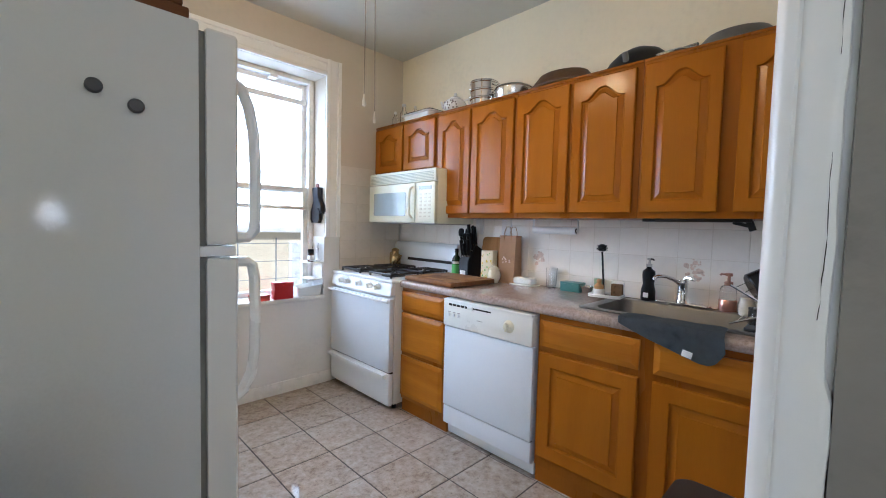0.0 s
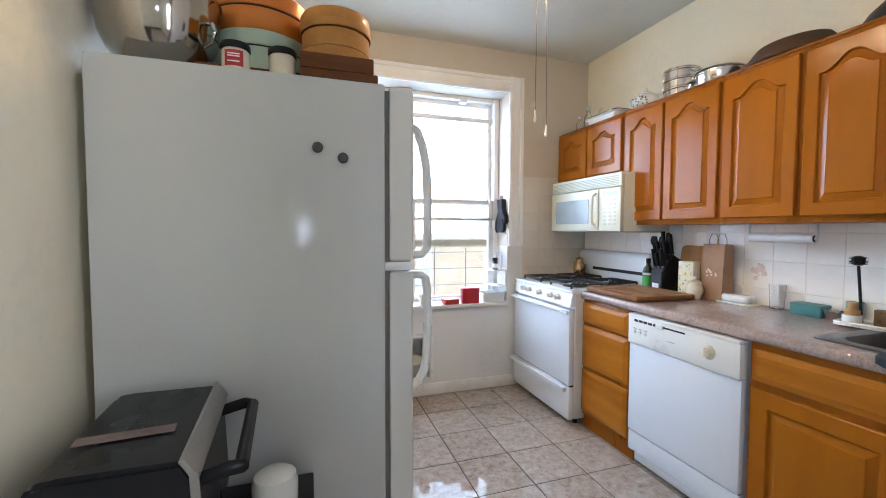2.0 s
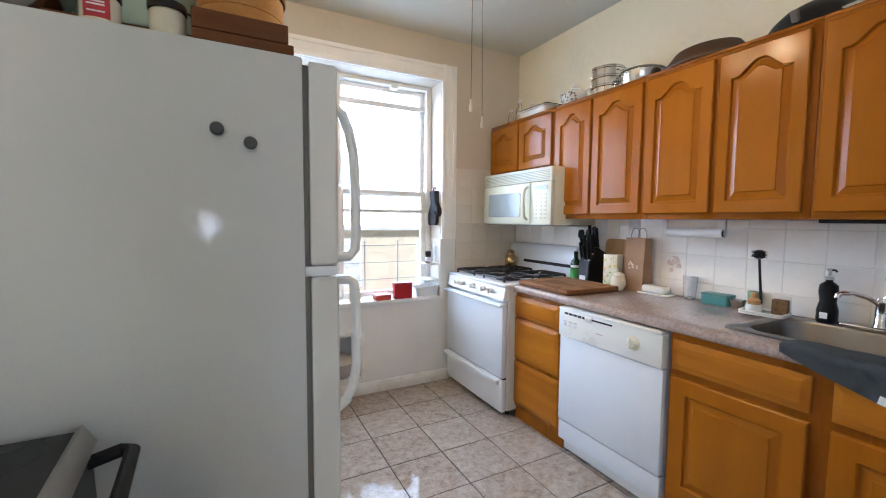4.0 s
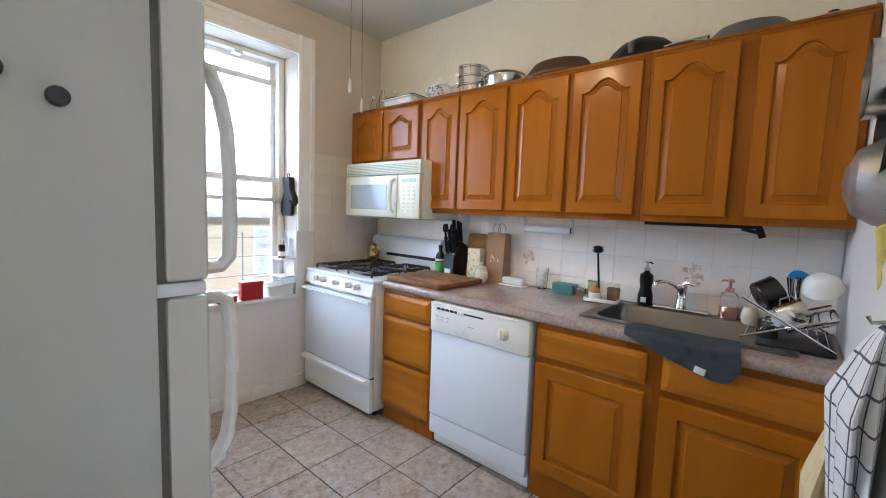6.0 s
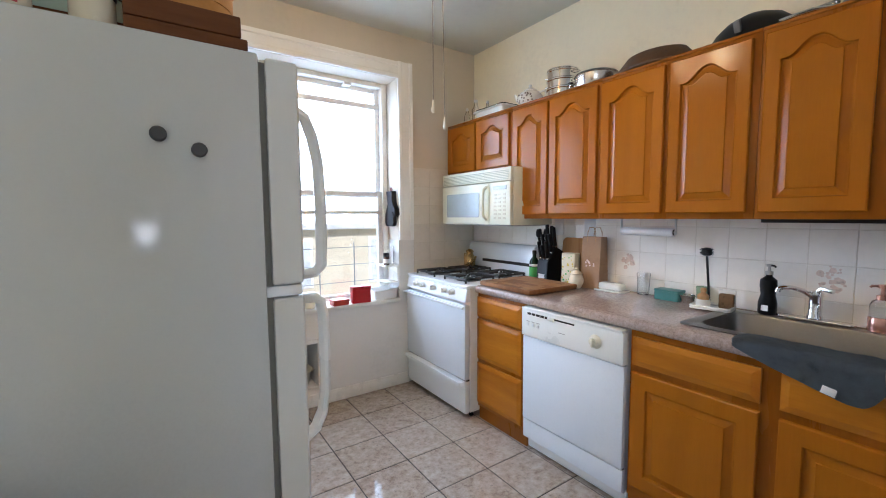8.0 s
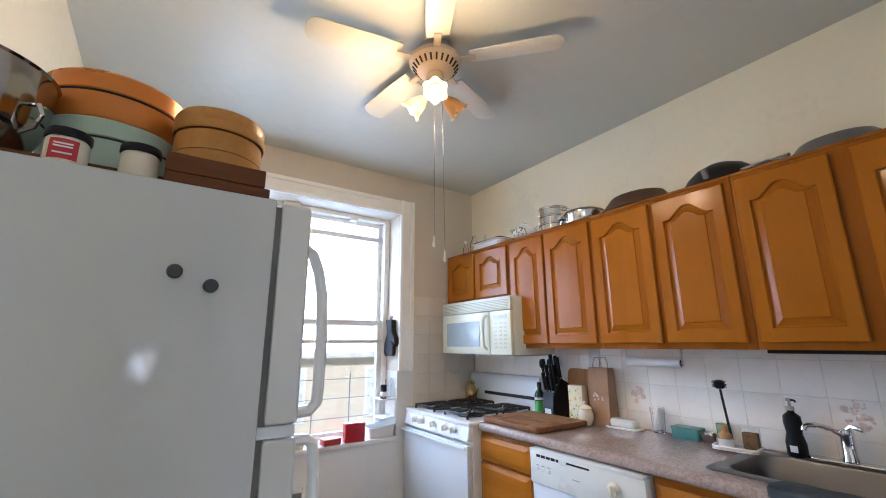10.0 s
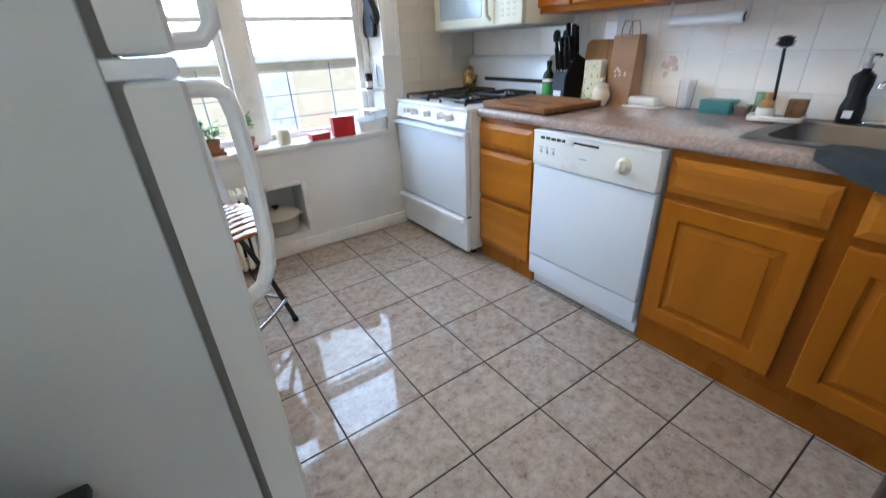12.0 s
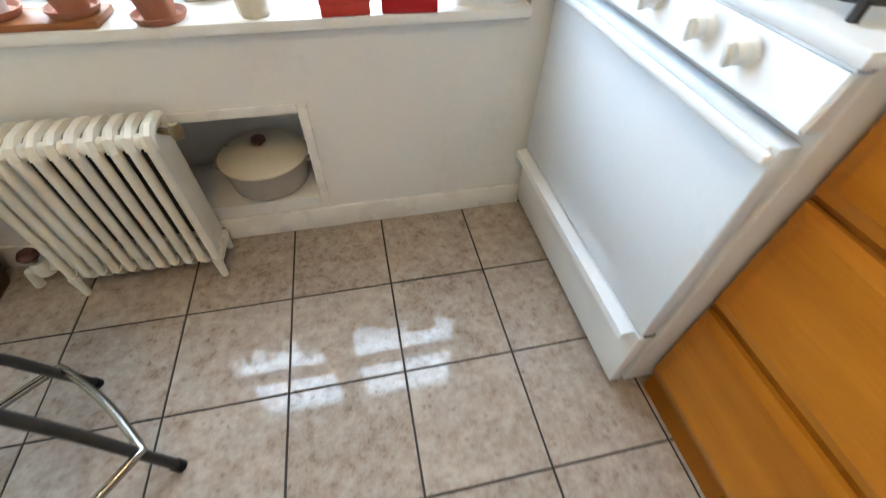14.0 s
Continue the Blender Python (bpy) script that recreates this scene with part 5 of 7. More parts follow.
dish("white_bowl", "white ceramic bowl upside down in the rack", "bowl",
     [("bowl", lathe([(0, 0.058), (0.020, 0.058), (0.027, 0.053), (0.049, 0.033), (0.059, 0.0), (0.057, 0.0), (0.046, 0.030), (0.018, 0.047), (0, 0.049)]), WHITE_CERAMIC)],
     (2.300, 0.436, RZ + 0.195), pose(0, 0, 0, -14, -38, 0))
dish("plastic_lid", "small blue plastic lid leaning in the rack", "lid",
     [("lid", lathe([(0, 0), (0.04, 0), (0.042, 0.003), (0.042, 0.012), (0.038, 0.014), (0, 0.014)]), BLUE_PLASTIC)],
     (2.400, 0.500, RZ + 0.200), pose(0, 0, 0, 30, 62, 0))
dish("white_cup", "small white cup drying in the rack", "cup",
     [("cup", lathe([(0, 0), (0.024, 0), (0.032, 0.05), (0.030, 0.05), (0.022, 0.004), (0, 0.004)]), WHITE_CERAMIC)],
     (2.200, 0.555, RZ + 0.072), pose(0, 0, 0, 70, 0, 30))
dish("glass_box", "clear glass food box leaning in the rack", "glass box",
     [("box", slab(rounded(0.11, 0.15, 0.02, 4), 0, 0.045, bevel=0.006), CLEAR)],
     (2.275, 0.450, RZ + 0.052), pose(0, 0, 0, -25, 20, 0))
dish("steel_ladle", "steel ladle lying across the rack", "ladle",
     [("bowl", lathe([(0, 0), (0.02, 0.004), (0.032, 0.02), (0.030, 0.02), (0.018, 0.007), (0, 0.003)]), STEEL), ("shaft", tube([(0.03, 0, 0.02), (0.08, 0, 0.035), (0.17, 0, 0.04)], 0.003, 6), STEEL)],
     (2.205, 0.500, RZ + 0.080), pose(0, 0, 0, 12, -8, 10))
dish("steel_jug", "small steel jug below the rack", "jug",
     [("jug", lathe([(0, 0), (0.030, 0), (0.033, 0.005), (0.030, 0.055), (0.033, 0.062), (0.031, 0.062), (0.028, 0.01), (0, 0.008)]), STEEL)],
     (2.235, 0.575, RZ + 0.0005))
for k in range(5):
    dish("cutlery", "stainless cutlery standing in the rack", "cutlery",
         [("piece", tube([(0, 0, 0), (0.01 * k - 0.02, 0.012 * (k % 3), 0.09), (0.012 * k - 0.03, 0.016 * (k % 3), 0.15)], 0.003, 6, r_end=0.006), STEEL)],
         (2.33 + 0.012 * k, 0.512 - 0.006 * k, RZ + 0.068))

# ---- things on top of the wall cabinets ----
WICKER = material("dark_wicker", (0.075, 0.035, 0.011), 0.6, var=0.3, scale=40, fine=150, bump=0.6)
WOK = material("seasoned_iron", (0.012, 0.012, 0.013), 0.42, 0.0, var=0.25, scale=8, spec=0.25)
GREY_PAN = material("grey_coated_pan", (0.16, 0.155, 0.15), 0.35, 0.4, var=0.15)
DOTS = material("teapot_dots", (0.16, 0.13, 0.12), 0.3, var=0.2)
TZ = UZ1 + 0.0003
for y, h, r, x in ((3.055, 0.13, 0.024, 2.40), (2.985, 0.185, 0.031, 2.43), (2.925, 0.175, 0.022, 2.50)):
    o = thing("glass_bottle", "clear glass bottle on top of the cabinet", "bottle", (x, y, TZ), group="bottles on the cabinet")
    part("body", lathe([(0, 0), (r, 0), (r, h * 0.62), (r * 0.45, h * 0.78), (r * 0.42, h), (r * 0.30, h), (r * 0.30, h * 0.8), (r * 0.82, h * 0.6), (r * 0.82, 0.006), (0, 0.005)], seg=20), CLEAR, o)
    part("cap", lathe([(r * 0.5, h - 0.012), (r * 0.5, h + 0.008), (0, h + 0.009)], seg=14), LABEL_WHITE, o, "pale cap")
o = thing("casserole_dish", "white rectangular casserole dish with glass lid", "casserole", (2.415, 2.715, TZ))
loops = bmesh.new()
rings = []
for w, h, z, r in ((0.165, 0.28, 0.0, 0.03), (0.19, 0.32, 0.045, 0.04), (0.215, 0.355, 0.050, 0.045), (0.215, 0.355, 0.056, 0.045), (0.185, 0.315, 0.056, 0.04)):
    rings.append([loops.verts.new((x, y, z)) for x, y in rounded(w, h, r, 6)])
for a, b in zip(rings, rings[1:]):
    for i in range(len(a)):
        loops.faces.new((a[i], a[(i + 1) % len(a)], b[(i + 1) % len(a)], b[i]))
loops.faces.new(rings[0][::-1])
part("dish", loops, WHITE_CERAMIC, o, smooth=50)
part("lid", slab(rounded(0.190, 0.322, 0.04, 6), 0.0565, 0.070, bevel=0.005), CLEAR, o, "clear glass lid")
o = thing("teapot", "white spotted ceramic teapot on the cabinet", "teapot", (2.40, 2.375, TZ), rz=10)
part("body", lathe([(0, 0), (0.04, 0), (0.045, 0.004), (0.066, 0.032), (0.068, 0.05), (0.055, 0.075), (0.032, 0.085), (0, 0.086)]), WHITE_CERAMIC, o)
part("lid", lathe([(0.034, 0.084), (0.032, 0.092), (0.014, 0.100), (0.006, 0.103), (0.010, 0.112), (0.006, 0.120), (0, 0.121)]), WHITE_CERAMIC, o)
part("spout", tube([(0, 0.055, 0.035), (0, 0.085, 0.055), (0, 0.100, 0.085)], 0.013, 10, r_end=0.007), WHITE_CERAMIC, o)
part("handle", tube([(0, -0.055, 0.068), (0, -0.092, 0.072), (0, -0.098, 0.040), (0, -0.062, 0.024)], 0.006, 8), WHITE_CERAMIC, o)
random.seed(9)
for k in range(26):
    a, z = random.uniform(120, 260), random.uniform(0.018, 0.066)
    r = 0.0685 - 7 * (z - 0.044) ** 2
    part("spot", lathe([(0, 0.0012), (0.004, 0.0008), (0.005, 0)], m=pose(r * math.cos(radians(a)), r * math.sin(radians(a)), z, 0, 0, a) @ pose(0, 0, 0, 0, 90, 0), seg=8), DOTS, o)
for c in o.children:
    c.data.transform(Matrix.Scale(1.22, 4))
o = thing("steamer_pot", "stacked shiny steel steamer pot on the cabinet", "steamer", (2.405, 2.115, TZ))
for k in range(3):
    z = 0.052 * k
    part("tier", lathe([(0.0, z), (0.076, z), (0.080, z + 0.004), (0.080, z + 0.040), (0.085, z + 0.043), (0.085, z + 0.049), (0.078, z + 0.0515), (0, z + 0.0515)], seg=36), CHROME, o)
    for s in (-1, 1):
        part("handle", tube([(-0.02, s * 0.079, z + 0.030), (-0.02, s * 0.100, z + 0.033), (0.02, s * 0.100, z + 0.033), (0.02, s * 0.079, z + 0.030)], 0.003, 6), CHROME, o)
part("lid", lathe([(0.084, 0.156), (0.084, 0.161), (0.04, 0.168), (0.012, 0.170), (0.012, 0.180), (0, 0.182)], seg=36), CHROME, o)
for c in o.children:
    c.data.transform(Matrix.Diagonal((1.12, 1.12, 1.0, 1.0)))
o = thing("steel_pan", "wide low steel pan with lid on the cabinet", "pan", (2.42, 1.888, TZ))
part("pan", lathe([(0, 0), (0.108, 0), (0.114, 0.008), (0.117, 0.066), (0.121, 0.068), (0.117, 0.073), (0, 0.073)], seg=40), STEEL, o)
part("lid", lathe([(0.118, 0.0735), (0.115, 0.079), (0.05, 0.086), (0.014, 0.088), (0.014, 0.094), (0, 0.095)], seg=40), STEEL, o)
part("handle", tube([(-0.02, 0.115, 0.045), (-0.02, 0.145, 0.048), (0.02, 0.145, 0.048), (0.02, 0.115, 0.045)], 0.004, 6), CHROME, o)
o = thing("wicker_tray", "dark brown round wicker tray turned over", "tray", (2.425, 1.552, TZ + 0.006))
part("tray", lathe([(0.0, 0.072), (0.10, 0.070), (0.135, 0.060), (0.178, 0.010), (0.186, 0.004), (0.184, 0.0), (0.172, 0.004), (0.130, 0.050), (0, 0.060)], seg=48, m=pose(0, 0, 0.004, 0, 3, 0), sx=0.72), WICKER, o)
part("rim", tube([(0.72 * 0.184 * math.cos(a * 0.1309), 0.184 * math.sin(a * 0.1309), 0.006) for a in range(48)], 0.0085, 8, closed=True), WICKER, o)
for c in o.children:
    c.data.transform(Matrix.Diagonal((1.0, 1.09, 1.12, 1.0)))
o = thing("wok", "black iron wok lying upside down on the cabinet", "wok", (2.43, 1.140, TZ + 0.002))
part("bowl", lathe([(0, 0.112), (0.05, 0.108), (0.10, 0.086), (0.14, 0.050), (0.168, 0.006), (0.172, 0.0), (0.164, 0.004), (0.13, 0.05), (0.09, 0.08), (0, 0.104)], seg=44, sx=0.80), WOK, o)
part("grip", turned(box(-0.010, 0.010, -0.012, 0.012, 0.0, 0.045, 0.004), pose(-0.128, 0.010, 0.014, 0, -28, 0)), GREY_PAN, o, "grey loop grip")
part("handle", tube([(-0.02, -0.155, 0.020), (-0.03, -0.21, 0.045), (-0.05, -0.27, 0.040)], 0.009, 8), STEEL, o)
o = thing("frying_pan", "grey frying pan with a long steel handle", "frying pan", (2.430, 0.735, TZ + 0.004))
part("pan", lathe([(0, 0.058), (0.115, 0.056), (0.150, 0.020), (0.158, 0.004), (0.156, 0.0), (0.146, 0.018), (0.112, 0.050), (0, 0.052)], seg=44, sx=0.8), GREY_PAN, o)
part("handle", tube([(-0.05, 0.135, 0.022), (-0.07, 0.20, 0.030), (-0.08, 0.28, 0.024), (-0.085, 0.33, 0.014)], 0.008, 8), CHROME, o, "steel handle")
o = thing("saute_pan", "dark shallow covered pan on the cabinet", "pan", (2.43, 0.490, TZ))
part("lid", lathe([(0.105, 0), (0.108, 0.004), (0.07, 0.030), (0, 0.040)], seg=36), GREY_PAN, o)
part("knob", lathe([(0.008, 0.038), (0.008, 0.046), (0.018, 0.050), (0.016, 0.058), (0, 0.060)], seg=18), BLACK, o)

# ---- things on the fridge ----
FT_Z = FT + 0.0004
COPPER_TIN = material("orange_lacquer_tin", (0.58, 0.19, 0.022), 0.28, 0.25, var=0.12, scale=5)
MINT = material("mint_tin", (0.44, 0.56, 0.47), 0.4, var=0.06, scale=6)
BAMBOO = timber("bamboo", (0.56, 0.28, 0.075), (0.40, 0.175, 0.04), 0.5, 0.1, 'Y', 14, 1.3)
DARK_WOOD = timber("dark_walnut", (0.17, 0.060, 0.018), (0.085, 0.028, 0.009), 0.5, 0.1, 'X', 14, 1.4)
WAX = material("cream_wax_jar", (0.72, 0.66, 0.52), 0.25, var=0.05)
RED_LABEL = material("red_label", (0.42, 0.02, 0.03), 0.45, var=0.15, scale=50)
BOWL_STEEL = material("polished_bowl_steel", (0.42, 0.40, 0.37), 0.10, 1.0, var=0.08, scale=9, bump=0.01)
o = thing("mixing_bowl", "shiny steel mixing bowl with small loop handle", "mixing bowl", (0.014, 1.350, FT_Z))
part("bowl", lathe([(0, 0.004), (0.056, 0.0), (0.060, 0.003), (0.060, 0.009), (0.056, 0.013), (0.076, 0.024), (0.100, 0.046), (0.114, 0.078), (0.120, 0.120), (0.122, 0.172), (0.126, 0.176), (0.119, 0.175), (0.111, 0.080), (0.095, 0.048), (0.05, 0.020), (0, 0.018)], seg=56), BOWL_STEEL, o)
part("loop_handle", tube([(0.104, -0.052, 0.112), (0.118, -0.064, 0.108), (0.124, -0.066, 0.090), (0.116, -0.060, 0.070), (0.098, -0.048, 0.062)], 0.0045, 8), BOWL_STEEL, o)
o = solo("wood_box", box(0.088, 0.318, 1.312, 1.60, FT_Z, FT_Z + 0.034, 0.003), DARK_WOOD, "low dark brown wooden box under round tins", "wooden box")
o = thing("mint_tin", "large round mint green tin with lid seam", "tin", (0.216, 1.470, FT_Z + 0.0345))
part("tin", lathe([(0, 0), (0.112, 0), (0.116, 0.004), (0.118, 0.078), (0, 0.078)], seg=56), MINT, o)
part("lid_band", lathe([(0.118, 0.070), (0.1205, 0.072), (0.1205, 0.104), (0.117, 0.108), (0, 0.108)], seg=56), MINT, o, "lid of the mint tin")
part("seam", lathe([(0.1185, 0.066), (0.1192, 0.067), (0.1192, 0.069), (0.1185, 0.070)], seg=56), DARK_GAP, o, "dark lid seam")
o = thing("orange_tin", "large round orange lacquered tin on the mint tin", "tin", (0.214, 1.472, FT_Z + 0.1432))
part("tin", lathe([(0, 0), (0.118, 0), (0.122, 0.005), (0.124, 0.060), (0, 0.060)], seg=56), COPPER_TIN, o)
part("lid", lathe([(0.124, 0.054), (0.127, 0.057), (0.127, 0.092), (0.121, 0.098), (0, 0.100)], seg=56), COPPER_TIN, o)
part("seam", lathe([(0.1245, 0.050), (0.1252, 0.052), (0.1252, 0.054), (0.1245, 0.055)], seg=56), DARK_GAP, o, "dark seam")
for x, lab in ((0.181, RED_LABEL), (0.278, WAX)):
    o = thing("candle_jar", "cream candle jar with black lid" + (" and red label" if lab is RED_LABEL else ""), "candle jar", (x, 1.265, FT_Z))
    part("jar", lathe([(0, 0), (0.027, 0), (0.029, 0.003), (0.029, 0.043), (0.026, 0.047), (0, 0.047)]), WAX, o)
    part("lid", lathe([(0.030, 0.045), (0.031, 0.047), (0.031, 0.058), (0.029, 0.061), (0, 0.061)]), BLACK, o, "black lid")
    if lab is RED_LABEL:
        bm = bmesh.new()
        vs = [[bm.verts.new((0.0296 * math.sin(radians(a)), -0.0296 * math.cos(radians(a)), z)) for a in range(-38, 40, 4)] for z in (0.006, 0.040)]
        for i in range(len(vs[0]) - 1):
            bm.faces.new((vs[0][i], vs[0][i + 1], vs[1][i + 1], vs[1][i]))
        part("label", bm, RED_LABEL, o, "dark red label")
        for z in (0.030, 0.025, 0.014):
            part("print_bar", turned(box(-0.012, 0.012, -0.0006, 0.0002, z, z + 0.0025), pose(0, -0.0298, 0)), LABEL_WHITE, o)
for z, x1, dz in ((FT_Z, 0.492, 0.020), (FT_Z + 0.0205, 0.482, 0.036)):
    solo("walnut_board", box(0.316, x1, 1.232, 1.505, z, z + dz, 0.003), DARK_WOOD, "dark walnut board lying on the fridge", "wooden board", group="boards on the fridge")
o = thing("bamboo_steamer", "round two-tier bamboo steamer basket", "steamer basket", (0.404, 1.365, FT_Z + 0.0568))
for z in (0.0, 0.052):
    part("tier", lathe([(0, z + 0.004), (0.088, z + 0.004), (0.090, z), (0.094, z), (0.094, z + 0.050), (0.088, z + 0.0505), (0, z + 0.0505)], seg=48), BAMBOO, o)
part("lid", lathe([(0.098, 0.105), (0.098, 0.152), (0.094, 0.160), (0.05, 0.166), (0, 0.168)], seg=48), BAMBOO, o)
part("lid_band", lathe([(0.0985, 0.107), (0.0995, 0.108), (0.0995, 0.126), (0.0985, 0.127)], seg=48), BAMBOO, o)
for c in o.children:
    c.data.transform(Matrix.Diagonal((0.90, 0.90, 0.84, 1.0)))
for x, z in ((0.352, 1.440), (0.408, 1.419)):
    o = thing("round_magnet", "small round dark grey magnet on the fridge side", "magnet", (x, FY0, z), group="fridge magnets")
    part("disc", lathe([(0, 0.010), (0.0098, 0.010), (0.0120, 0.007), (0.0120, 0.0), (0, 0)], m=pose(0, 0, 0, 90, 0, 0), seg=20), GASKET, o)
    o.children[0].data.materials[0] = material("magnet_grey", (0.06, 0.06, 0.065), 0.5, var=0.1)

# papers on the fridge door
PAPER = material("white_paper", (0.78, 0.78, 0.77), 0.7, var=0.04, scale=12)
GREEN_PAPER = material("green_card", (0.22, 0.42, 0.08), 0.6, var=0.1)
CREAM_PAPER = material("cream_paper", (0.72, 0.58, 0.42), 0.7, var=0.08)


def sheet(name, label, y, z, w, h, mat, tilt=0, curl=0.02, off=0.0):
    bm = bmesh.new()
    rows = []
    for i in range(9):
        u = i / 8
        rows.append([bm.verts.new((0.0015 + off + curl * (abs(u - 0.5) * 2) ** 2 * (0.2 + v) * 0.6, (u - 0.5) * w, (0.5 - v) * h)) for v in (0, 0.25, 0.5, 0.75, 1)])
    for a, b in zip(rows, rows[1:]):
        for j in range(4):
            bm.faces.new((a[j], a[j + 1], b[j + 1], b[j]))
    bm.transform(pose(0, 0, 0, tilt, 0, 0))
    bmesh.ops.solidify(bm, geom=bm.faces[:], thickness=0.0004)
    x = 0.578 + 0.014 * math.sin(math.pi * (FY1 - y) / (FY1 - FY0)) + 0.0012
    o = thing(name, label, "paper", (x, y, z), group="papers on the fridge")
    part("sheet", bm, mat, o)
    part("magnet", turned(lathe([(0, 0.006), (0.009, 0.006), (0.010, 0.004), (0.010, 0.0), (0, 0)], seg=14), pose(0.0035 + off, 0, h * 0.38, 0, 90, 0)), BLACK, o, "small round magnet")
    return o


sheet("note_paper", "white note paper curling off the fridge door", 1.905, 0.905, 0.12, 0.20, PAPER, 6, 0.030, 0.006)
sheet("note_paper", "white printed sheet held by a magnet", 1.760, 1.010, 0.15, 0.21, PAPER, -4, 0.022, 0.005)
sheet("note_paper", "small white list on the fridge door", 1.590, 1.000, 0.11, 0.17, PAPER, 3, 0.026, 0.004)
sheet("green_card", "bright green card on the fridge door", 1.745, 0.862, 0.085, 0.085, GREEN_PAPER, -3, 0.008, 0.004)
sheet("cream_envelope", "cream envelope hanging on the fridge door", 1.690, 0.790, 0.17, 0.11, CREAM_PAPER, 5, 0.012, 0.012)

# ---- ceiling fan ----
FAN_CREAM = material("fan_cream", (0.62, 0.50, 0.33), 0.4, var=0.08, scale=10)
FAN_GREY = material("fan_motor_grey", (0.30, 0.29, 0.27), 0.4, 0.3, var=0.1)
BLADE = material("fan_blade_pale", (0.60, 0.56, 0.47), 0.45, var=0.05, scale=4)
SHADE = material("amber_glass_shade", (0.85, 0.55, 0.22), 0.3, var=0.1, scale=20, trans=0.5, glow=((1.0, 0.46, 0.07), 0.9))
SHADE_OFF = material("unlit_amber_shade", (0.62, 0.36, 0.12), 0.3, var=0.1, scale=20, trans=0.4)
BULB = material("bulb_glow", (1, 0.85, 0.5), 0.4, var=0.0, bump=0, glow=((1.0, 0.66, 0.24), 9.0))
FX, FY = 1.238, 1.762
fan = thing("ceiling_fan", "cream flush-mount ceiling fan with tulip glass lamps", "ceiling fan", (FX, FY, ZC))
part("canopy", lathe([(0.075, 0.0), (0.080, -0.010), (0.082, -0.035), (0.070, -0.045), (0, -0.045)], seg=36), FAN_GREY, fan)
part("motor_housing", lathe([(0.060, -0.046), (0.105, -0.052), (0.118, -0.065), (0.118, -0.082), (0.100, -0.098), (0.085, -0.118), (0.050, -0.132), (0, -0.132)], seg=40), FAN_CREAM, fan, "cream motor housing")
for k in range(24):
    a = radians(15 * k)
    part("vent_slot", turned(box(-0.004, 0.004, -0.002, 0.002, -0.015, 0.015), pose(0.094 * math.cos(a), 0.094 * math.sin(a), -0.1075, 0, 0, math.degrees(a) + 90) @ pose(0, 0, 0, 42, 0, 0)), DARK_GAP, fan)
for k in range(5):
    a = 72 * k + 24
    arm = part("blade_iron", turned(box(0.085, 0.185, -0.016, 0.016, -0.078, -0.072, 0.002), pose(0, 0, 0, 0, 0, a)), FAN_CREAM, fan)
    b = slab([(0.165, -0.050), (0.30, -0.058), (0.52, -0.062)] + [(0.52 + 0.05 * math.cos(radians(q)), 0.062 * math.sin(radians(q))) for q in range(-70, 71, 20)] + [(0.52, 0.062), (0.30, 0.058), (0.165, 0.050)], -0.003, 0.003, bevel=0.001)
    part("blade", turned(b, pose(0, 0, -0.068, 0, 0, a) @ pose(0, 0, 0, 11, 0, 0)), BLADE, fan, "pale fan blade")
part("light_fitter", lathe([(0, -0.131), (0.036, -0.133), (0.040, -0.150), (0.040, -0.185), (0.050, -0.200), (0.050, -0.235), (0.030, -0.255), (0, -0.258)], seg=30), FAN_CREAM, fan)
for k, a in enumerate((236, 128, 350)):
    m = pose(0, 0, -0.230, 0, 0, a) @ pose(0.035, 0, 0, 0, 128, 0)
    part("lamp_arm", tube([m @ Vector((0, 0, -0.01)), m @ Vector((0, 0, 0.03))], 0.013, 10), FAN_CREAM, fan)
    bm = bmesh.new()
    rings = []
    for r, z, fl in ((0.018, 0.022, 0), (0.026, 0.035, 0), (0.036, 0.060, 0.02), (0.040, 0.085, 0.05), (0.050, 0.108, 0.10)):
        rings.append([bm.verts.new((r * (1 + fl * math.cos(6 * q * math.pi / 18)) * math.cos(q * math.pi / 18), r * (1 + fl * math.cos(6 * q * math.pi / 18)) * math.sin(q * math.pi / 18), z + fl * 0.05 * math.cos(6 * q * math.pi / 18))) for q in range(36)])
    for ra, rb in zip(rings, rings[1:]):
        for q in range(36):
            bm.faces.new((ra[q], ra[(q + 1) % 36], rb[(q + 1) % 36], rb[q]))
    sh = part("shade", turned(bm, m), SHADE if k < 2 else SHADE_OFF, fan, "fluted amber glass shade" if k < 2 else "unlit fluted glass shade")
    part("bulb", turned(lathe([(0, 0.03), (0.012, 0.035), (0.022, 0.060), (0.024, 0.078), (0.014, 0.096), (0, 0.100)], seg=18), m), BULB if k < 2 else FROSTED, sh)
    if k < 2:
        spot = m @ Vector((0, 0, 0.128))
        lamp("fan_lamp", 'POINT', Matrix.Translation(Vector((FX, FY, ZC)) + spot), FANW, (1.0, 0.66, 0.30), soft=0.025)
CHAIN = material("pull_chain", (0.22, 0.20, 0.17), 0.4, 0.7, var=0.1)
PULL = material("white_pull", (0.72, 0.68, 0.60), 0.3, var=0.05)
for dx, dy, zb in ((-0.012, -0.008, 1.700), (0.052, 0.008, 1.648)):
    part("pull_chain", tube([(dx * 0.8, dy, -0.245), (dx, dy, zb + 0.045 - ZC)], 0.0019, 6), CHAIN, fan, "thin metal pull chain")
    part("pull_knob", lathe([(0, 0.05), (0.003, 0.048), (0.005, 0.030), (0.0075, 0.012), (0.005, 0.002), (0, 0)], (dx, dy, zb - ZC), 14), PULL, fan, "white pull knob")

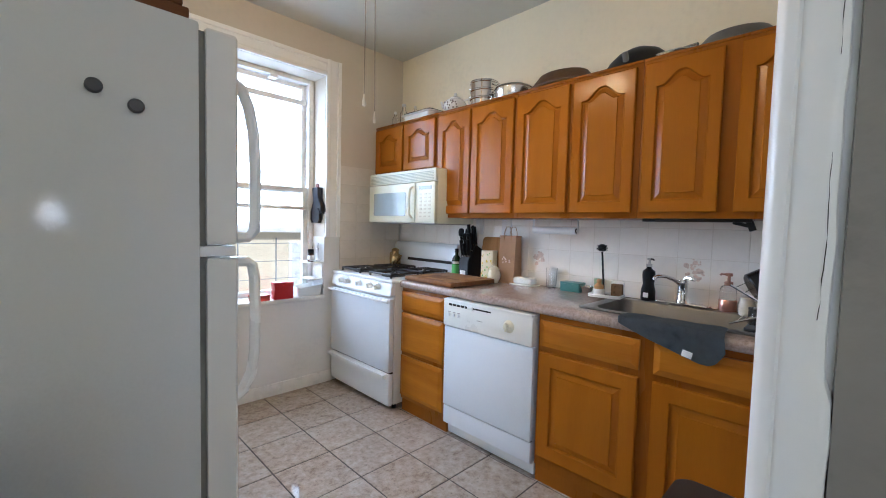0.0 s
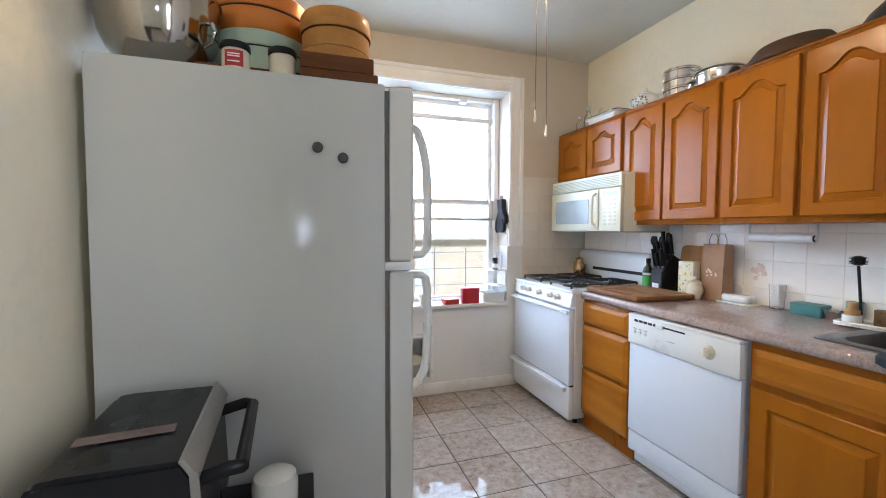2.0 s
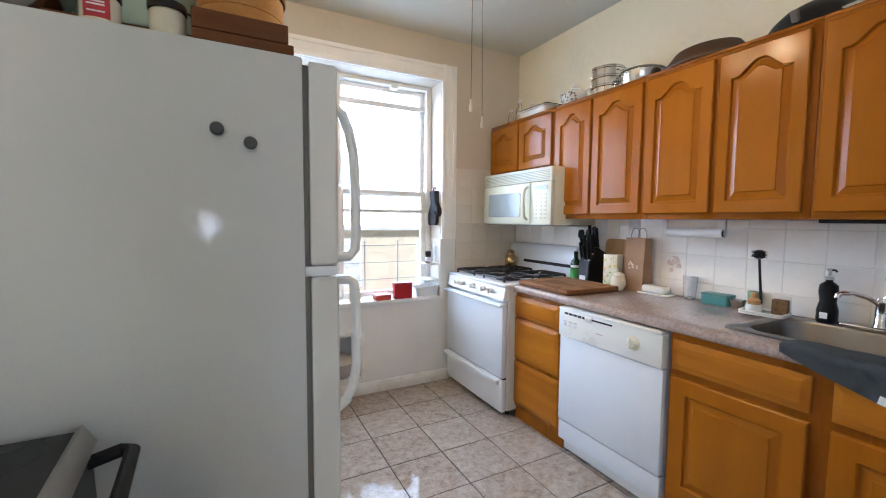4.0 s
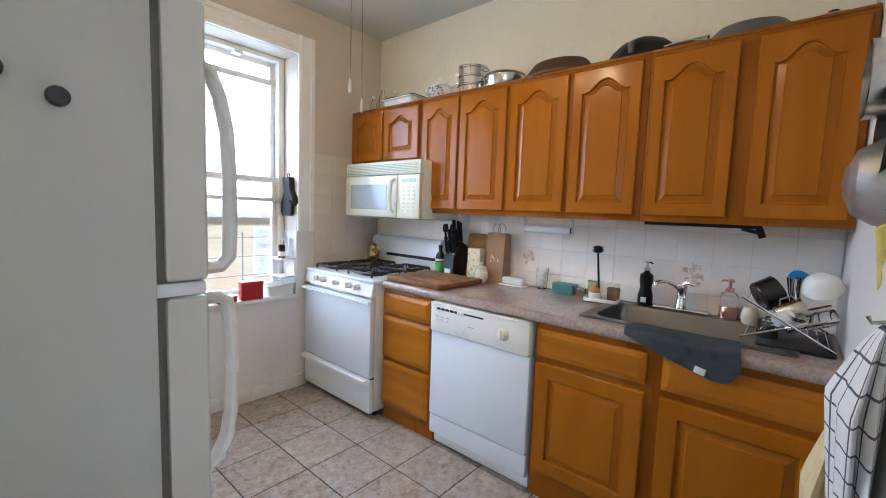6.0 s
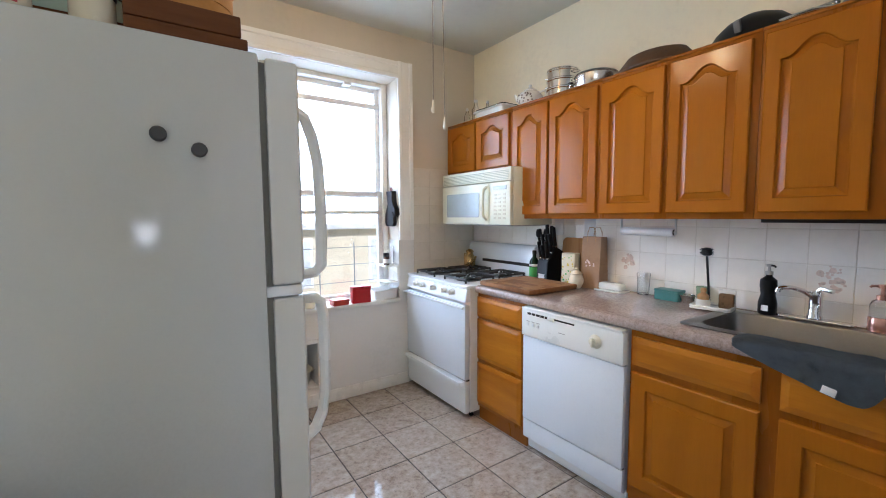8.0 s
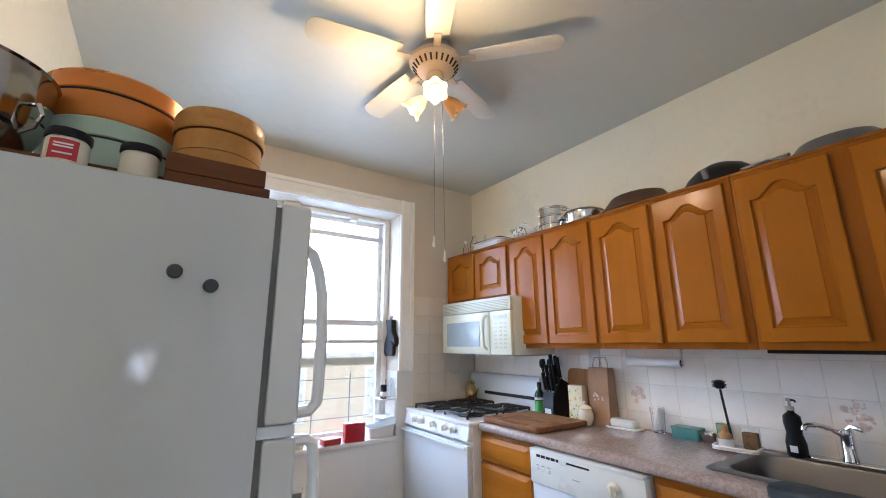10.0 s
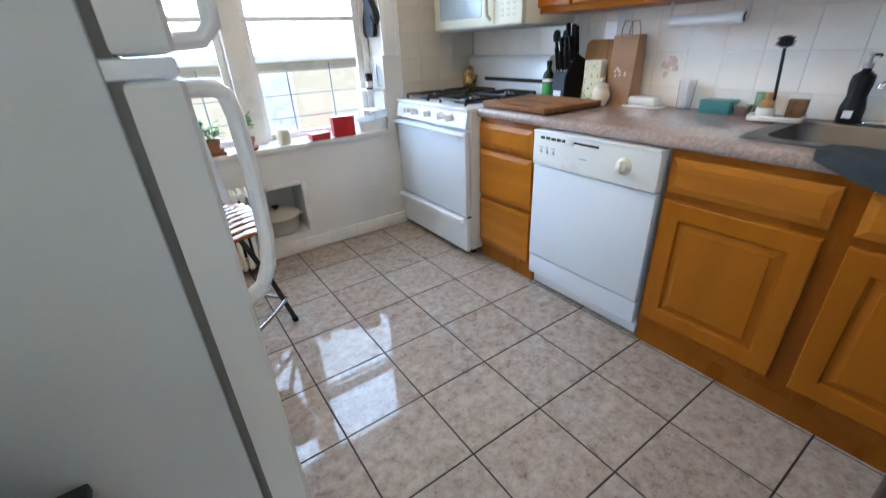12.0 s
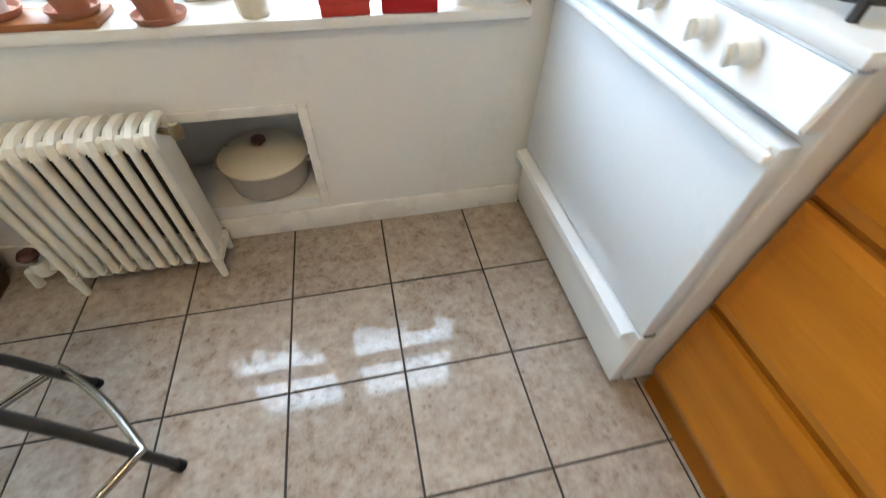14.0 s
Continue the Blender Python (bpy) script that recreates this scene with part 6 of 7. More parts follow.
# ---- window sill ----
TERRA = material("terracotta", (0.36, 0.15, 0.085), 0.75, var=0.15, scale=20)
SOIL = material("potting_soil", (0.035, 0.024, 0.016), 0.95, var=0.3, scale=60, bump=0.6)
LEAF = material("plant_leaf", (0.11, 0.25, 0.045), 0.45, var=0.25, scale=30)
RED_BOX = material("red_lacquer", (0.40, 0.008, 0.012), 0.3, var=0.10, scale=10)
RED_TIN = material("orange_red_tin", (0.44, 0.035, 0.018), 0.35, var=0.12, scale=20)
SZ = SILL_Z + 0.0004
o = thing("red_box", "upright square red lacquered box on the sill", "box", (1.512, 3.175, SZ), rz=-4)
part("box", box(-0.067, 0.067, -0.032, 0.032, 0, 0.118, 0.003), RED_BOX, o)
part("lid", box(-0.0685, 0.0685, -0.0335, 0.0335, 0.094, 0.120, 0.003), RED_BOX, o)
o = thing("red_tin", "low orange-red tin box on the sill", "tin", (1.356, 3.185, SZ), rz=3)
part("tin", box(-0.057, 0.057, -0.042, 0.042, 0, 0.036, 0.004), RED_TIN, o)
part("lid", box(-0.059, 0.059, -0.044, 0.044, 0.026, 0.040, 0.003), RED_TIN, o)
o = thing("pillar_candle", "cream rounded pillar candle on the sill", "candle", (1.150, 3.190, SZ))
part("wax", lathe([(0, 0), (0.032, 0), (0.037, 0.006), (0.040, 0.05), (0.034, 0.082), (0.020, 0.092), (0.012, 0.088), (0, 0.087)]), WAX, o)
part("wick", tube([(0, 0, 0.086), (0.002, 0, 0.098)], 0.0012, 5), BLACK, o)
o = thing("plant_tray", "long wooden tray under the flower pots", "tray", (0.66, 3.205, SZ))
part("board", box(-0.19, 0.17, -0.055, 0.055, 0, 0.016, 0.003), timber("tray_wood", (0.36, 0.15, 0.06), (0.22, 0.085, 0.03), 0.5, 0.1, 'X', 10), o)


def potted(x, y, z, r, h, mat, leaves, tall, seed, label):
    o = thing("potted_plant", label, "potted plant", (x, y, z), group="plants on the sill")
    part("saucer", lathe([(0, 0), (r * 1.15, 0), (r * 1.32, 0.010), (r * 1.36, 0.016), (r * 1.28, 0.016), (r * 1.1, 0.006), (0, 0.006)]), TERRA, o, "terracotta saucer")
    part("pot", lathe([(0, 0.0065), (r * 0.78, 0.0065), (r * 0.98, h * 0.72), (r * 1.10, h * 0.73), (r * 1.12, h), (r * 0.98, h), (r * 0.95, h * 0.88)]), mat, o)
    part("soil", lathe([(0, h * 0.90), (r * 0.6, h * 0.88), (r * 0.955, h * 0.86)]), SOIL, o)
    random.seed(seed)
    stems, bm = bmesh.new(), bmesh.new()
    for k in range(leaves):
        a, out = random.uniform(0, 360), random.uniform(0.2, 1.0)
        top = Vector((out * r * 1.3 * math.cos(radians(a)), out * r * 1.1 * math.sin(radians(a)), h + tall * random.uniform(0.3, 1.0)))
        foot = Vector((top.x * 0.25, top.y * 0.25, h * 0.86))
        tube([foot, foot.lerp(top, 0.5) + Vector((0, 0, 0.01)), top], 0.0014, 4, stems)
        for q in range(3):
            s = random.uniform(0.020, 0.040)
            leaf = bmesh.new()
            pts = [(0, 0, 0), (s * 0.4, s * 0.32, 0.002), (s * 0.9, s * 0.25, 0), (s * 1.3, 0, -0.004), (s * 0.9, -s * 0.25, 0), (s * 0.4, -s * 0.32, 0.002)]
            mid = leaf.verts.new((s * 0.7, 0, -0.003))
            vs = [leaf.verts.new(p) for p in pts]
            for i in range(6):
                leaf.faces.new((vs[i], vs[(i + 1) % 6], mid))
            leaf.transform(Matrix.Translation(foot.lerp(top, 0.55 + 0.22 * q)) @ pose(0, 0, 0, random.uniform(-30, 30), random.uniform(-55, 25), a + random.uniform(-80, 80)))
            merge(bm, leaf)
    part("stems", stems, LEAF, o)
    part("leaves", bm, LEAF, o, "fresh green leaves")
    return o


GLAZE = material("grey_pot_glaze", (0.46, 0.43, 0.40), 0.3, var=0.1)
potted(0.945, 3.190, SZ, 0.043, 0.068, TERRA, 14, 0.13, 21, "leafy green plant in a terracotta pot")
potted(0.775, 3.205, SZ + 0.0165, 0.040, 0.062, TERRA, 13, 0.10, 22, "small green plant in a terracotta pot")
potted(0.610, 3.205, SZ + 0.0165, 0.048, 0.072, GLAZE, 16, 0.11, 23, "bushy herb in a grey glazed pot")
potted(0.400, 3.240, SZ, 0.045, 0.070, TERRA, 15, 0.14, 24, "leafy plant in a terracotta pot")

o = thing("sill_bin", "white plastic bin with wavy rim on the sill", "bin", (1.722, 3.238, SZ))
bm = bmesh.new()
rings = []
for w, h, z in ((0.180, 0.130, 0), (0.196, 0.146, 0.066), (0.206, 0.156, 0.070), (0.204, 0.154, 0.075), (0.190, 0.140, 0.074), (0.174, 0.124, 0.006)):
    rings.append([bm.verts.new((x, y, z + (0.006 * math.sin(18 * x) if z > 0.05 else 0))) for x, y in rounded(w, h, 0.022, 5)])
for a, b in zip(rings, rings[1:]):
    for i in range(len(a)):
        bm.faces.new((a[i], a[(i + 1) % len(a)], b[(i + 1) % len(a)], b[i]))
bm.faces.new(rings[-1])
bm.faces.new(rings[0][::-1])
part("bin", bm, material("milky_plastic", (0.74, 0.76, 0.76), 0.35, var=0.04), o)
part("clip", tube([(0.09, -0.080, 0.072), (0.098, -0.084, 0.060), (0.094, -0.084, 0.048)], 0.003, 6), GASKET, o, "grey clip")

o = thing("corner_shelf", "small white corner shelf in the window recess", "shelf", (1.80, 3.26, 0.935))
part("plate", box(-0.085, 0.028, -0.085, 0.075, -0.010, 0.0, 0.003), TRIM, o)
part("plate", box(-0.070, 0.028, -0.080, 0.075, -0.135, -0.125, 0.003), TRIM, o)
part("support", box(0.020, 0.0285, -0.08, 0.075, -0.1245, -0.0105), TRIM, o)
part("rim", tube([(-0.083, -0.083, 0.014), (0.02, -0.083, 0.014)], 0.002, 6), CHROME, o)
o = thing("spice_jar", "dark spice jar with black lid on the small shelf", "jar", (1.748, 3.222, 0.9355))
part("jar", lathe([(0, 0), (0.021, 0), (0.023, 0.004), (0.023, 0.062), (0.019, 0.070), (0, 0.070)], seg=20), material("brown_glass", (0.05, 0.02, 0.01), 0.1, var=0.2), o)
part("lid", lathe([(0.0215, 0.066), (0.0225, 0.068), (0.0225, 0.094), (0, 0.096)], seg=20), BLACK, o)
part("label", lathe([(0.0233, 0.016), (0.0235, 0.018), (0.0235, 0.046), (0.0233, 0.048)], seg=20), LABEL_WHITE, o, "pale label")
o = thing("glass_jar", "clear glass jar on the small shelf", "jar", (1.802, 3.255, 0.9355))
part("jar", lathe([(0, 0), (0.022, 0), (0.024, 0.09), (0.022, 0.125), (0.026, 0.140), (0.024, 0.140), (0.019, 0.122), (0.021, 0.008), (0, 0.007)], seg=22), CLEAR, o)
o = thing("oven_mitt", "dark charcoal oven mitt hanging in the window recess", "oven mitt", (1.812, 3.255, 1.24))
MITT = material("charcoal_quilt", (0.035, 0.036, 0.042), 0.9, var=0.25, scale=40, bump=0.5)
mo = [(-0.040, 0.0), (0.040, 0.0), (0.052, 0.02), (0.054, 0.08), (0.048, 0.16), (0.044, 0.25), (-0.044, 0.25), (-0.046, 0.18), (-0.060, 0.15), (-0.086, 0.12), (-0.092, 0.085), (-0.078, 0.072), (-0.060, 0.095), (-0.052, 0.06), (-0.052, 0.02)]
bm = slab([(y, z) for y, z in mo], -0.014, 0.012, m=Matrix(((0, 0, 1, 0), (1, 0, 0, 0), (0, 1, 0, 0), (0, 0, 0, 1))))
bmesh.ops.bevel(bm, geom=bm.edges[:], offset=0.009, segments=3, affect='EDGES')
part("mitt", bm, MITT, o)
part("loop", tube([(0, -0.012, 0.245), (0.004, -0.012, 0.285), (0.004, 0.012, 0.285), (0, 0.012, 0.245)], 0.004, 6), material("maroon_loop", (0.20, 0.03, 0.03), 0.8), o, "dark red hanging loop")
part("hook", tube([(0.018, 0, 0.288), (0.002, 0, 0.288), (-0.002, 0, 0.296)], 0.003, 6), CHROME, o)

# ---- pot in the niche ----
ENAMEL = material("grey_enamel_pot", (0.42, 0.385, 0.335), 0.3, var=0.08)
LIDC = material("cream_enamel_lid", (0.62, 0.57, 0.46), 0.3, var=0.06)
o = thing("dutch_oven", "grey enamel dutch oven with cream lid in the niche", "dutch oven", (1.030, 3.285, NZ0 + 0.0065))
K = 1.2
part("pot", lathe([(K * r, z) for r, z in [(0, 0), (0.086, 0), (0.102, 0.012), (0.112, 0.100), (0.115, 0.105), (0, 0.105)]], seg=44), ENAMEL, o)
lid = part("lid", lathe([(K * r, z + 0.015) for r, z in [(0.117, 0.090), (0.118, 0.096), (0.108, 0.108), (0.06, 0.124), (0.016, 0.128), (0, 0.128)]], seg=44), LIDC, o, "cream enamel lid")
part("knob", lathe([(0.008, 0.141), (0.009, 0.151), (0.022, 0.157), (0.022, 0.167), (0.012, 0.172), (0, 0.173)], seg=22), WOODK, lid, "dark knob")
for s in (-1, 1):
    part("handle", tube([(s * 0.130, -0.035, 0.092), (s * 0.150, -0.026, 0.096), (s * 0.150, 0.026, 0.096), (s * 0.130, 0.035, 0.092)], 0.008, 8), ENAMEL, o)

# ---- paper bag in the corner ----
KRAFT = material("brown_kraft_paper", (0.17, 0.105, 0.05), 0.75, var=0.25, scale=14, fine=120, bump=0.4)
o = thing("paper_bag", "crumpled brown paper bag standing beside the radiator", "paper bag", (0.100, 3.055, 0))
bm = bmesh.new()
rows = []
for j in range(13):
    v = j / 12
    row = []
    for q in range(36):
        a = 2 * math.pi * q / 36
        ca, sa = math.cos(a), math.sin(a)
        e = 1 / (abs(ca) ** 5 + abs(sa) ** 5) ** 0.2
        c = 1 + 0.10 * noise.noise((2.5 * ca, 2.5 * sa, 6 * v)) * (0.3 + v) - 0.10 * v
        row.append(bm.verts.new((0.120 * e * c * ca + 0.11 * v, 0.078 * e * c * sa - 0.0, 0.001 + 0.43 * v + (0.03 * noise.noise((3 * ca, 3 * sa, 9)) if j == 12 else 0))))
    rows.append(row)
for a, b in zip(rows, rows[1:]):
    for q in range(36):
        bm.faces.new((a[q], a[(q + 1) % 36], b[(q + 1) % 36], b[q]))
bm.faces.new(rows[0][::-1])
bmesh.ops.solidify(bm, geom=bm.faces[:], thickness=0.0015)
part("bag", bm, KRAFT, o)
part("fold", tube([(0.11 + 0.098 * math.cos(radians(q)), 0.062 * math.sin(radians(q)), 0.425 + 0.008 * math.sin(radians(3 * q))) for q in range(0, 360, 15)], 0.006, 6, closed=True), KRAFT, o, "rolled rim of the bag")

# ---- bar stool ----
DULL_CHROME = material("dull_chrome", (0.34, 0.33, 0.31), 0.2, 1.0, var=0.15, scale=20, bump=0.02)
SLAT = timber("stool_beech", (0.31, 0.118, 0.032), (0.20, 0.066, 0.017), 0.14, 0.7, 'X', 12, 1.2)
o = thing("bar_stool", "black metal bar stool with curved wooden slat seat", "stool", (0.592, 2.437, 0), rz=2)
ZS = 0.555
for k in range(8):
    y = -0.187 + 0.0534 * k
    bm = bmesh.new()
    prev = None
    for i in range(17):
        u = -1 + i / 8
        x, z = 0.195 * u * (1 - 0.15 * (abs(y) / 0.19) ** 3), ZS + 0.030 * u * u - 0.012 * (y / 0.2) ** 2 - 0.016 * max(0, abs(u) - 0.55) ** 2 / 0.2
        w = 0.0236
        row = [bm.verts.new((x, y + q * w, z + dz)) for q, dz in ((-1, 0), (-1, 0.011), (-0.85, 0.014), (0.85, 0.014), (1, 0.011), (1, 0))]
        if prev:
            for j in range(6):
                bm.faces.new((prev[j], prev[(j + 1) % 6], row[(j + 1) % 6], row[j]))
        else:
            bm.faces.new(row)
        prev = row
    bm.faces.new(prev[::-1])
    part("seat_slat", bm, SLAT, o)
for x in (-0.12, 0.12):
    part("seat_bearer", tube([(x, -0.20, ZS + 0.002), (x, -0.1, ZS + 0.001), (x, 0.1, ZS + 0.001), (x, 0.20, ZS + 0.002)], 0.009, 8), BLACK_IRON, o)
part("swivel_plate", lathe([(0, ZS - 0.045), (0.075, ZS - 0.045), (0.085, ZS - 0.030), (0.085, ZS - 0.012), (0.13, ZS - 0.008), (0, ZS - 0.006)], seg=28), BLACK_IRON, o)
part("collar", lathe([(0.05, ZS - 0.075), (0.055, ZS - 0.046), (0, ZS - 0.045), (0, ZS - 0.075)], seg=24), BLACK_IRON, o)
for a in (0, 90, 180, 270):
    pts = [(0.03, 0, ZS - 0.060), (0.085, 0, ZS - 0.062), (0.108, 0, ZS - 0.075), (0.120, 0, ZS - 0.105), (0.185, 0, 0.26), (0.247, 0, 0.012)]
    leg = part("leg", turned(tube(pts, 0.0115, 10), pose(0, 0, 0, 0, 0, a - 2)), BLACK_IRON, o)
    part("rubber_foot", turned(tube([(0.2445, 0, 0.020), (0.249, 0, 0.0)], 0.0145, 10), pose(0, 0, 0, 0, 0, a - 2)), BLACK, leg)
ring = []
for q in range(0, 360, 5):
    ca, sa = math.cos(radians(q)), math.sin(radians(q))
    r = 0.232 / (abs(ca) + abs(sa)) ** 0.80
    ring.append((r * ca, r * sa, 0.135))
part("foot_ring", turned(tube(ring, 0.0095, 10, closed=True), pose(0, 0, 0, 0, 0, -2)), DULL_CHROME, o, "dull chrome foot ring")

# ---- cart, toaster oven and canister beside the fridge ----
o = thing("utility_cart", "dark metal utility cart against the wall", "cart", (0.12, 1.03, 0))
part("top_shelf", box(-0.225, 0.215, -0.185, 0.185, 0.672, 0.690, 0.004), BLACK_IRON, o)
part("lower_shelf", box(-0.225, 0.215, -0.185, 0.185, 0.22, 0.236, 0.004), BLACK_IRON, o)
for x in (-0.21, 0.20):
    for y in (-0.17, 0.17):
        part("post", tube([(x, y, 0.0), (x, y, 0.675)], 0.011, 8), BLACK_IRON, o)
TOAST_BLACK = material("toaster_black", (0.014, 0.014, 0.015), 0.30, var=0.15, scale=6, spec=0.22)
SILVER = material("silver_plastic", (0.34, 0.33, 0.31), 0.3, 0.6, var=0.08)
o = thing("toaster_oven", "black toaster oven with silver front and handle", "toaster oven", (0.072, 1.035, 0.6905), rz=3)
prof = [(-0.150, 0.016), (0.085, 0.016), (0.100, 0.03), (0.092, 0.212), (0.080, 0.236), (-0.070, 0.240), (-0.092, 0.236), (-0.150, 0.120)]
bm = bmesh.new()
vs = [[bm.verts.new((x, y, z)) for x, z in prof] for y in (-0.155, 0.155)]
for i in range(len(prof)):
    bm.faces.new((vs[0][i], vs[0][(i + 1) % len(prof)], vs[1][(i + 1) % len(prof)], vs[1][i]))
bm.faces.new(vs[0])
bm.faces.new(vs[1][::-1])
bmesh.ops.bevel(bm, geom=bm.edges[:], offset=0.007, segments=2, affect='EDGES')
part("body", bm, TOAST_BLACK, o)
part("silver_band", turned(box(-0.004, 0.034, -0.158, 0.158, -0.004, 0.005, 0.002), pose(0.079, 0, 0.237, 0, 60, 0)), SILVER, o, "silver front edge")
part("side_trim", turned(box(-0.006, 0.006, -0.1585, -0.1555, -0.19, 0.02), pose(0.094, 0, 0.20, 0, -3, 0)), SILVER, o)
part("front_glass", turned(box(0, 0.006, -0.13, 0.13, 0.03, 0.165, 0.003), pose(0.094, 0, 0.01, 0, -3, 0)), MICRO_WINDOW, o)
part("warning_sticker", turned(box(-0.075, 0.055, -0.014, 0.014, 0.0, 0.0008), pose(-0.008, -0.045, 0.2405, 0, 1.5, 6)), material("faded_sticker", (0.20, 0.15, 0.14), 0.6, var=0.15), o, "faded warning sticker")
bm = tube([(0.090, -0.125, 0.190), (0.135, -0.125, 0.200), (0.150, -0.120, 0.197), (0.150, 0.120, 0.197), (0.135, 0.125, 0.200), (0.090, 0.125, 0.190)], 0.0115, 8)
part("handle", bm, BLACK, o, "black bar handle")
for y in (-0.10, 0.10):
    part("foot", box(-0.12, 0.07, y - 0.012, y + 0.012, 0, 0.017, 0.003), BLACK, o)
o = thing("white_canister", "white rounded plastic canister on the cart", "canister", (0.262, 1.09, 0.6905))
part("body", lathe([(0, 0), (0.038, 0), (0.042, 0.005), (0.043, 0.066), (0.039, 0.080), (0.026, 0.088), (0, 0.090)]), WHITE_CERAMIC, o)

# ---- trash can by the entrance wall ----
CAN = material("dark_brown_plastic", (0.028, 0.022, 0.019), 0.45, var=0.15, scale=10)
o = thing("trash_can", "dark brown trash can with flat lid by the wall", "trash can", (1.305, 0.505, 0))
bm = bmesh.new()
rings = []
for w, h, z in ((0.24, 0.19, 0), (0.29, 0.225, 0.555)):
    rings.append([bm.verts.new((x, y, z)) for x, y in rounded(w, h, 0.04, 6)])
for i in range(len(rings[0])):
    j = (i + 1) % len(rings[0])
    bm.faces.new((rings[0][i], rings[0][j], rings[1][j], rings[1][i]))
bm.faces.new(rings[0][::-1])
bm.faces.new(rings[1])
part("bin", bm, CAN, o)
part("lid", slab(rounded(0.30, 0.235, 0.045, 6), 0.5555, 0.600, bevel=0.010), CAN, o)

# ---- pots and towels hung on the entrance wall ----
YW = 0.3725
o = thing("pot_rail", "steel wall rail for hanging pots", "pot rail", (1.50, YW, 1.700))
part("rail", tube([(-0.25, 0.028, 0), (0.25, 0.028, 0)], 0.005, 8), STEEL, o)
for x in (-0.24, 0.24):
    part("bracket", tube([(x, 0, 0), (x, 0.028, 0)], 0.006, 8), STEEL, o)


def hung(name, label, cat, x, z, prof, mat, sy=1.0, loop=0.06):
    """A pan hung flat on the wall, its base to the wall, with a handle up to a hook."""
    o = thing(name, label, cat, (x, YW + 0.003, z))
    top = max(r for r, q in prof)
    part("pan", lathe(prof, m=pose(0, 0, 0, -90, 0, 0), seg=36), mat, o)
    part("handle", tube([(0, 0.022, top * 0.9), (0, 0.024, top + loop * 0.6), (0, 0.026, top + loop)], 0.006, 8), mat if mat is not CLEAR else STEEL, o)
    return o


MESH = material("steel_mesh", (0.50, 0.50, 0.49), 0.35, 0.85, var=0.15, fine=500, bump=0.4, alpha=0.40)
hung("hanging_saucepan", "shiny steel saucepan hanging on the wall", "saucepan", 1.500, 1.585, [(0, 0), (0.068, 0), (0.074, 0.006), (0.076, 0.072), (0.079, 0.074), (0.074, 0.074), (0.070, 0.010), (0, 0.008)], STEEL, loop=0.036)
hung("hanging_pan", "black frying pan hanging on the wall", "frying pan", 1.470, 1.470, [(0, 0), (0.070, 0), (0.088, 0.045), (0.090, 0.048), (0.084, 0.046), (0.066, 0.008), (0, 0.007)], BLACK_POT, loop=0.14)
o = hung("hanging_strainer", "translucent round strainer hanging on the wall", "strainer", 1.500, 1.385, [(0, 0.090), (0.03, 0.087), (0.062, 0.070), (0.082, 0.038), (0.090, 0.0), (0.092, 0.0), (0.085, 0.040), (0.064, 0.073), (0, 0.092)], MESH, loop=0.22)
part("rim", tube([(0.091 * math.cos(q * 0.1745), 0.002, 0.091 * math.sin(q * 0.1745)) for q in range(36)], 0.004, 8, closed=True), STEEL, o)
part("clip", box(-0.01, 0.01, 0.002, 0.012, 0.085, 0.115, 0.003), STEEL, o)

CHECK = bpy.data.materials.new("white_check_cloth")
CHECK.use_nodes = True
cn, cl = CHECK.node_tree.nodes, CHECK.node_tree.links
uv = cn.new("ShaderNodeUVMap")
sep = cn.new("ShaderNodeSeparateXYZ")
cl.new(uv.outputs[0], sep.inputs[0])
lines = []
for axis in (0, 1):
    fr = cn.new("ShaderNodeMath")
    fr.operation = 'FRACT'
    cl.new(sep.outputs[axis], fr.inputs[0])
    lt = cn.new("ShaderNodeMath")
    lt.operation = 'LESS_THAN'
    lt.inputs[1].default_value = 0.085
    cl.new(fr.outputs[0], lt.inputs[0])
    lines.append(lt)
mx = cn.new("ShaderNodeMath")
mx.operation = 'MAXIMUM'
cl.new(lines[0].outputs[0], mx.inputs[0])
cl.new(lines[1].outputs[0], mx.inputs[1])
cm = cn.new("ShaderNodeMix")
cm.data_type = 'RGBA'
cl.new(mx.outputs[0], cm.inputs[0])
cm.inputs[6].default_value, cm.inputs[7].default_value = (0.76, 0.76, 0.75, 1), (0.10, 0.11, 0.13, 1)
cl.new(cm.outputs[2], cn["Principled BSDF"].inputs["Base Color"])
cn["Principled BSDF"].inputs["Roughness"].default_value = 0.9
wv = cn.new("ShaderNodeTexNoise")
wv.inputs["Scale"].default_value = 500
bpn = cn.new("ShaderNodeBump")
bpn.inputs["Strength"].default_value, bpn.inputs["Distance"].default_value = 0.4, 0.002
cl.new(wv.outputs[0], bpn.inputs["Height"])
cl.new(bpn.outputs[0], cn["Principled BSDF"].inputs["Normal"])
CREAM_CLOTH = material("cream_cloth", (0.66, 0.54, 0.30), 0.95, var=0.12, scale=25, fine=300, bump=0.5)
YELLOW_CLOTH = material("yellow_cloth", (0.66, 0.54, 0.14), 0.95, var=0.15, scale=25, fine=300, bump=0.5)


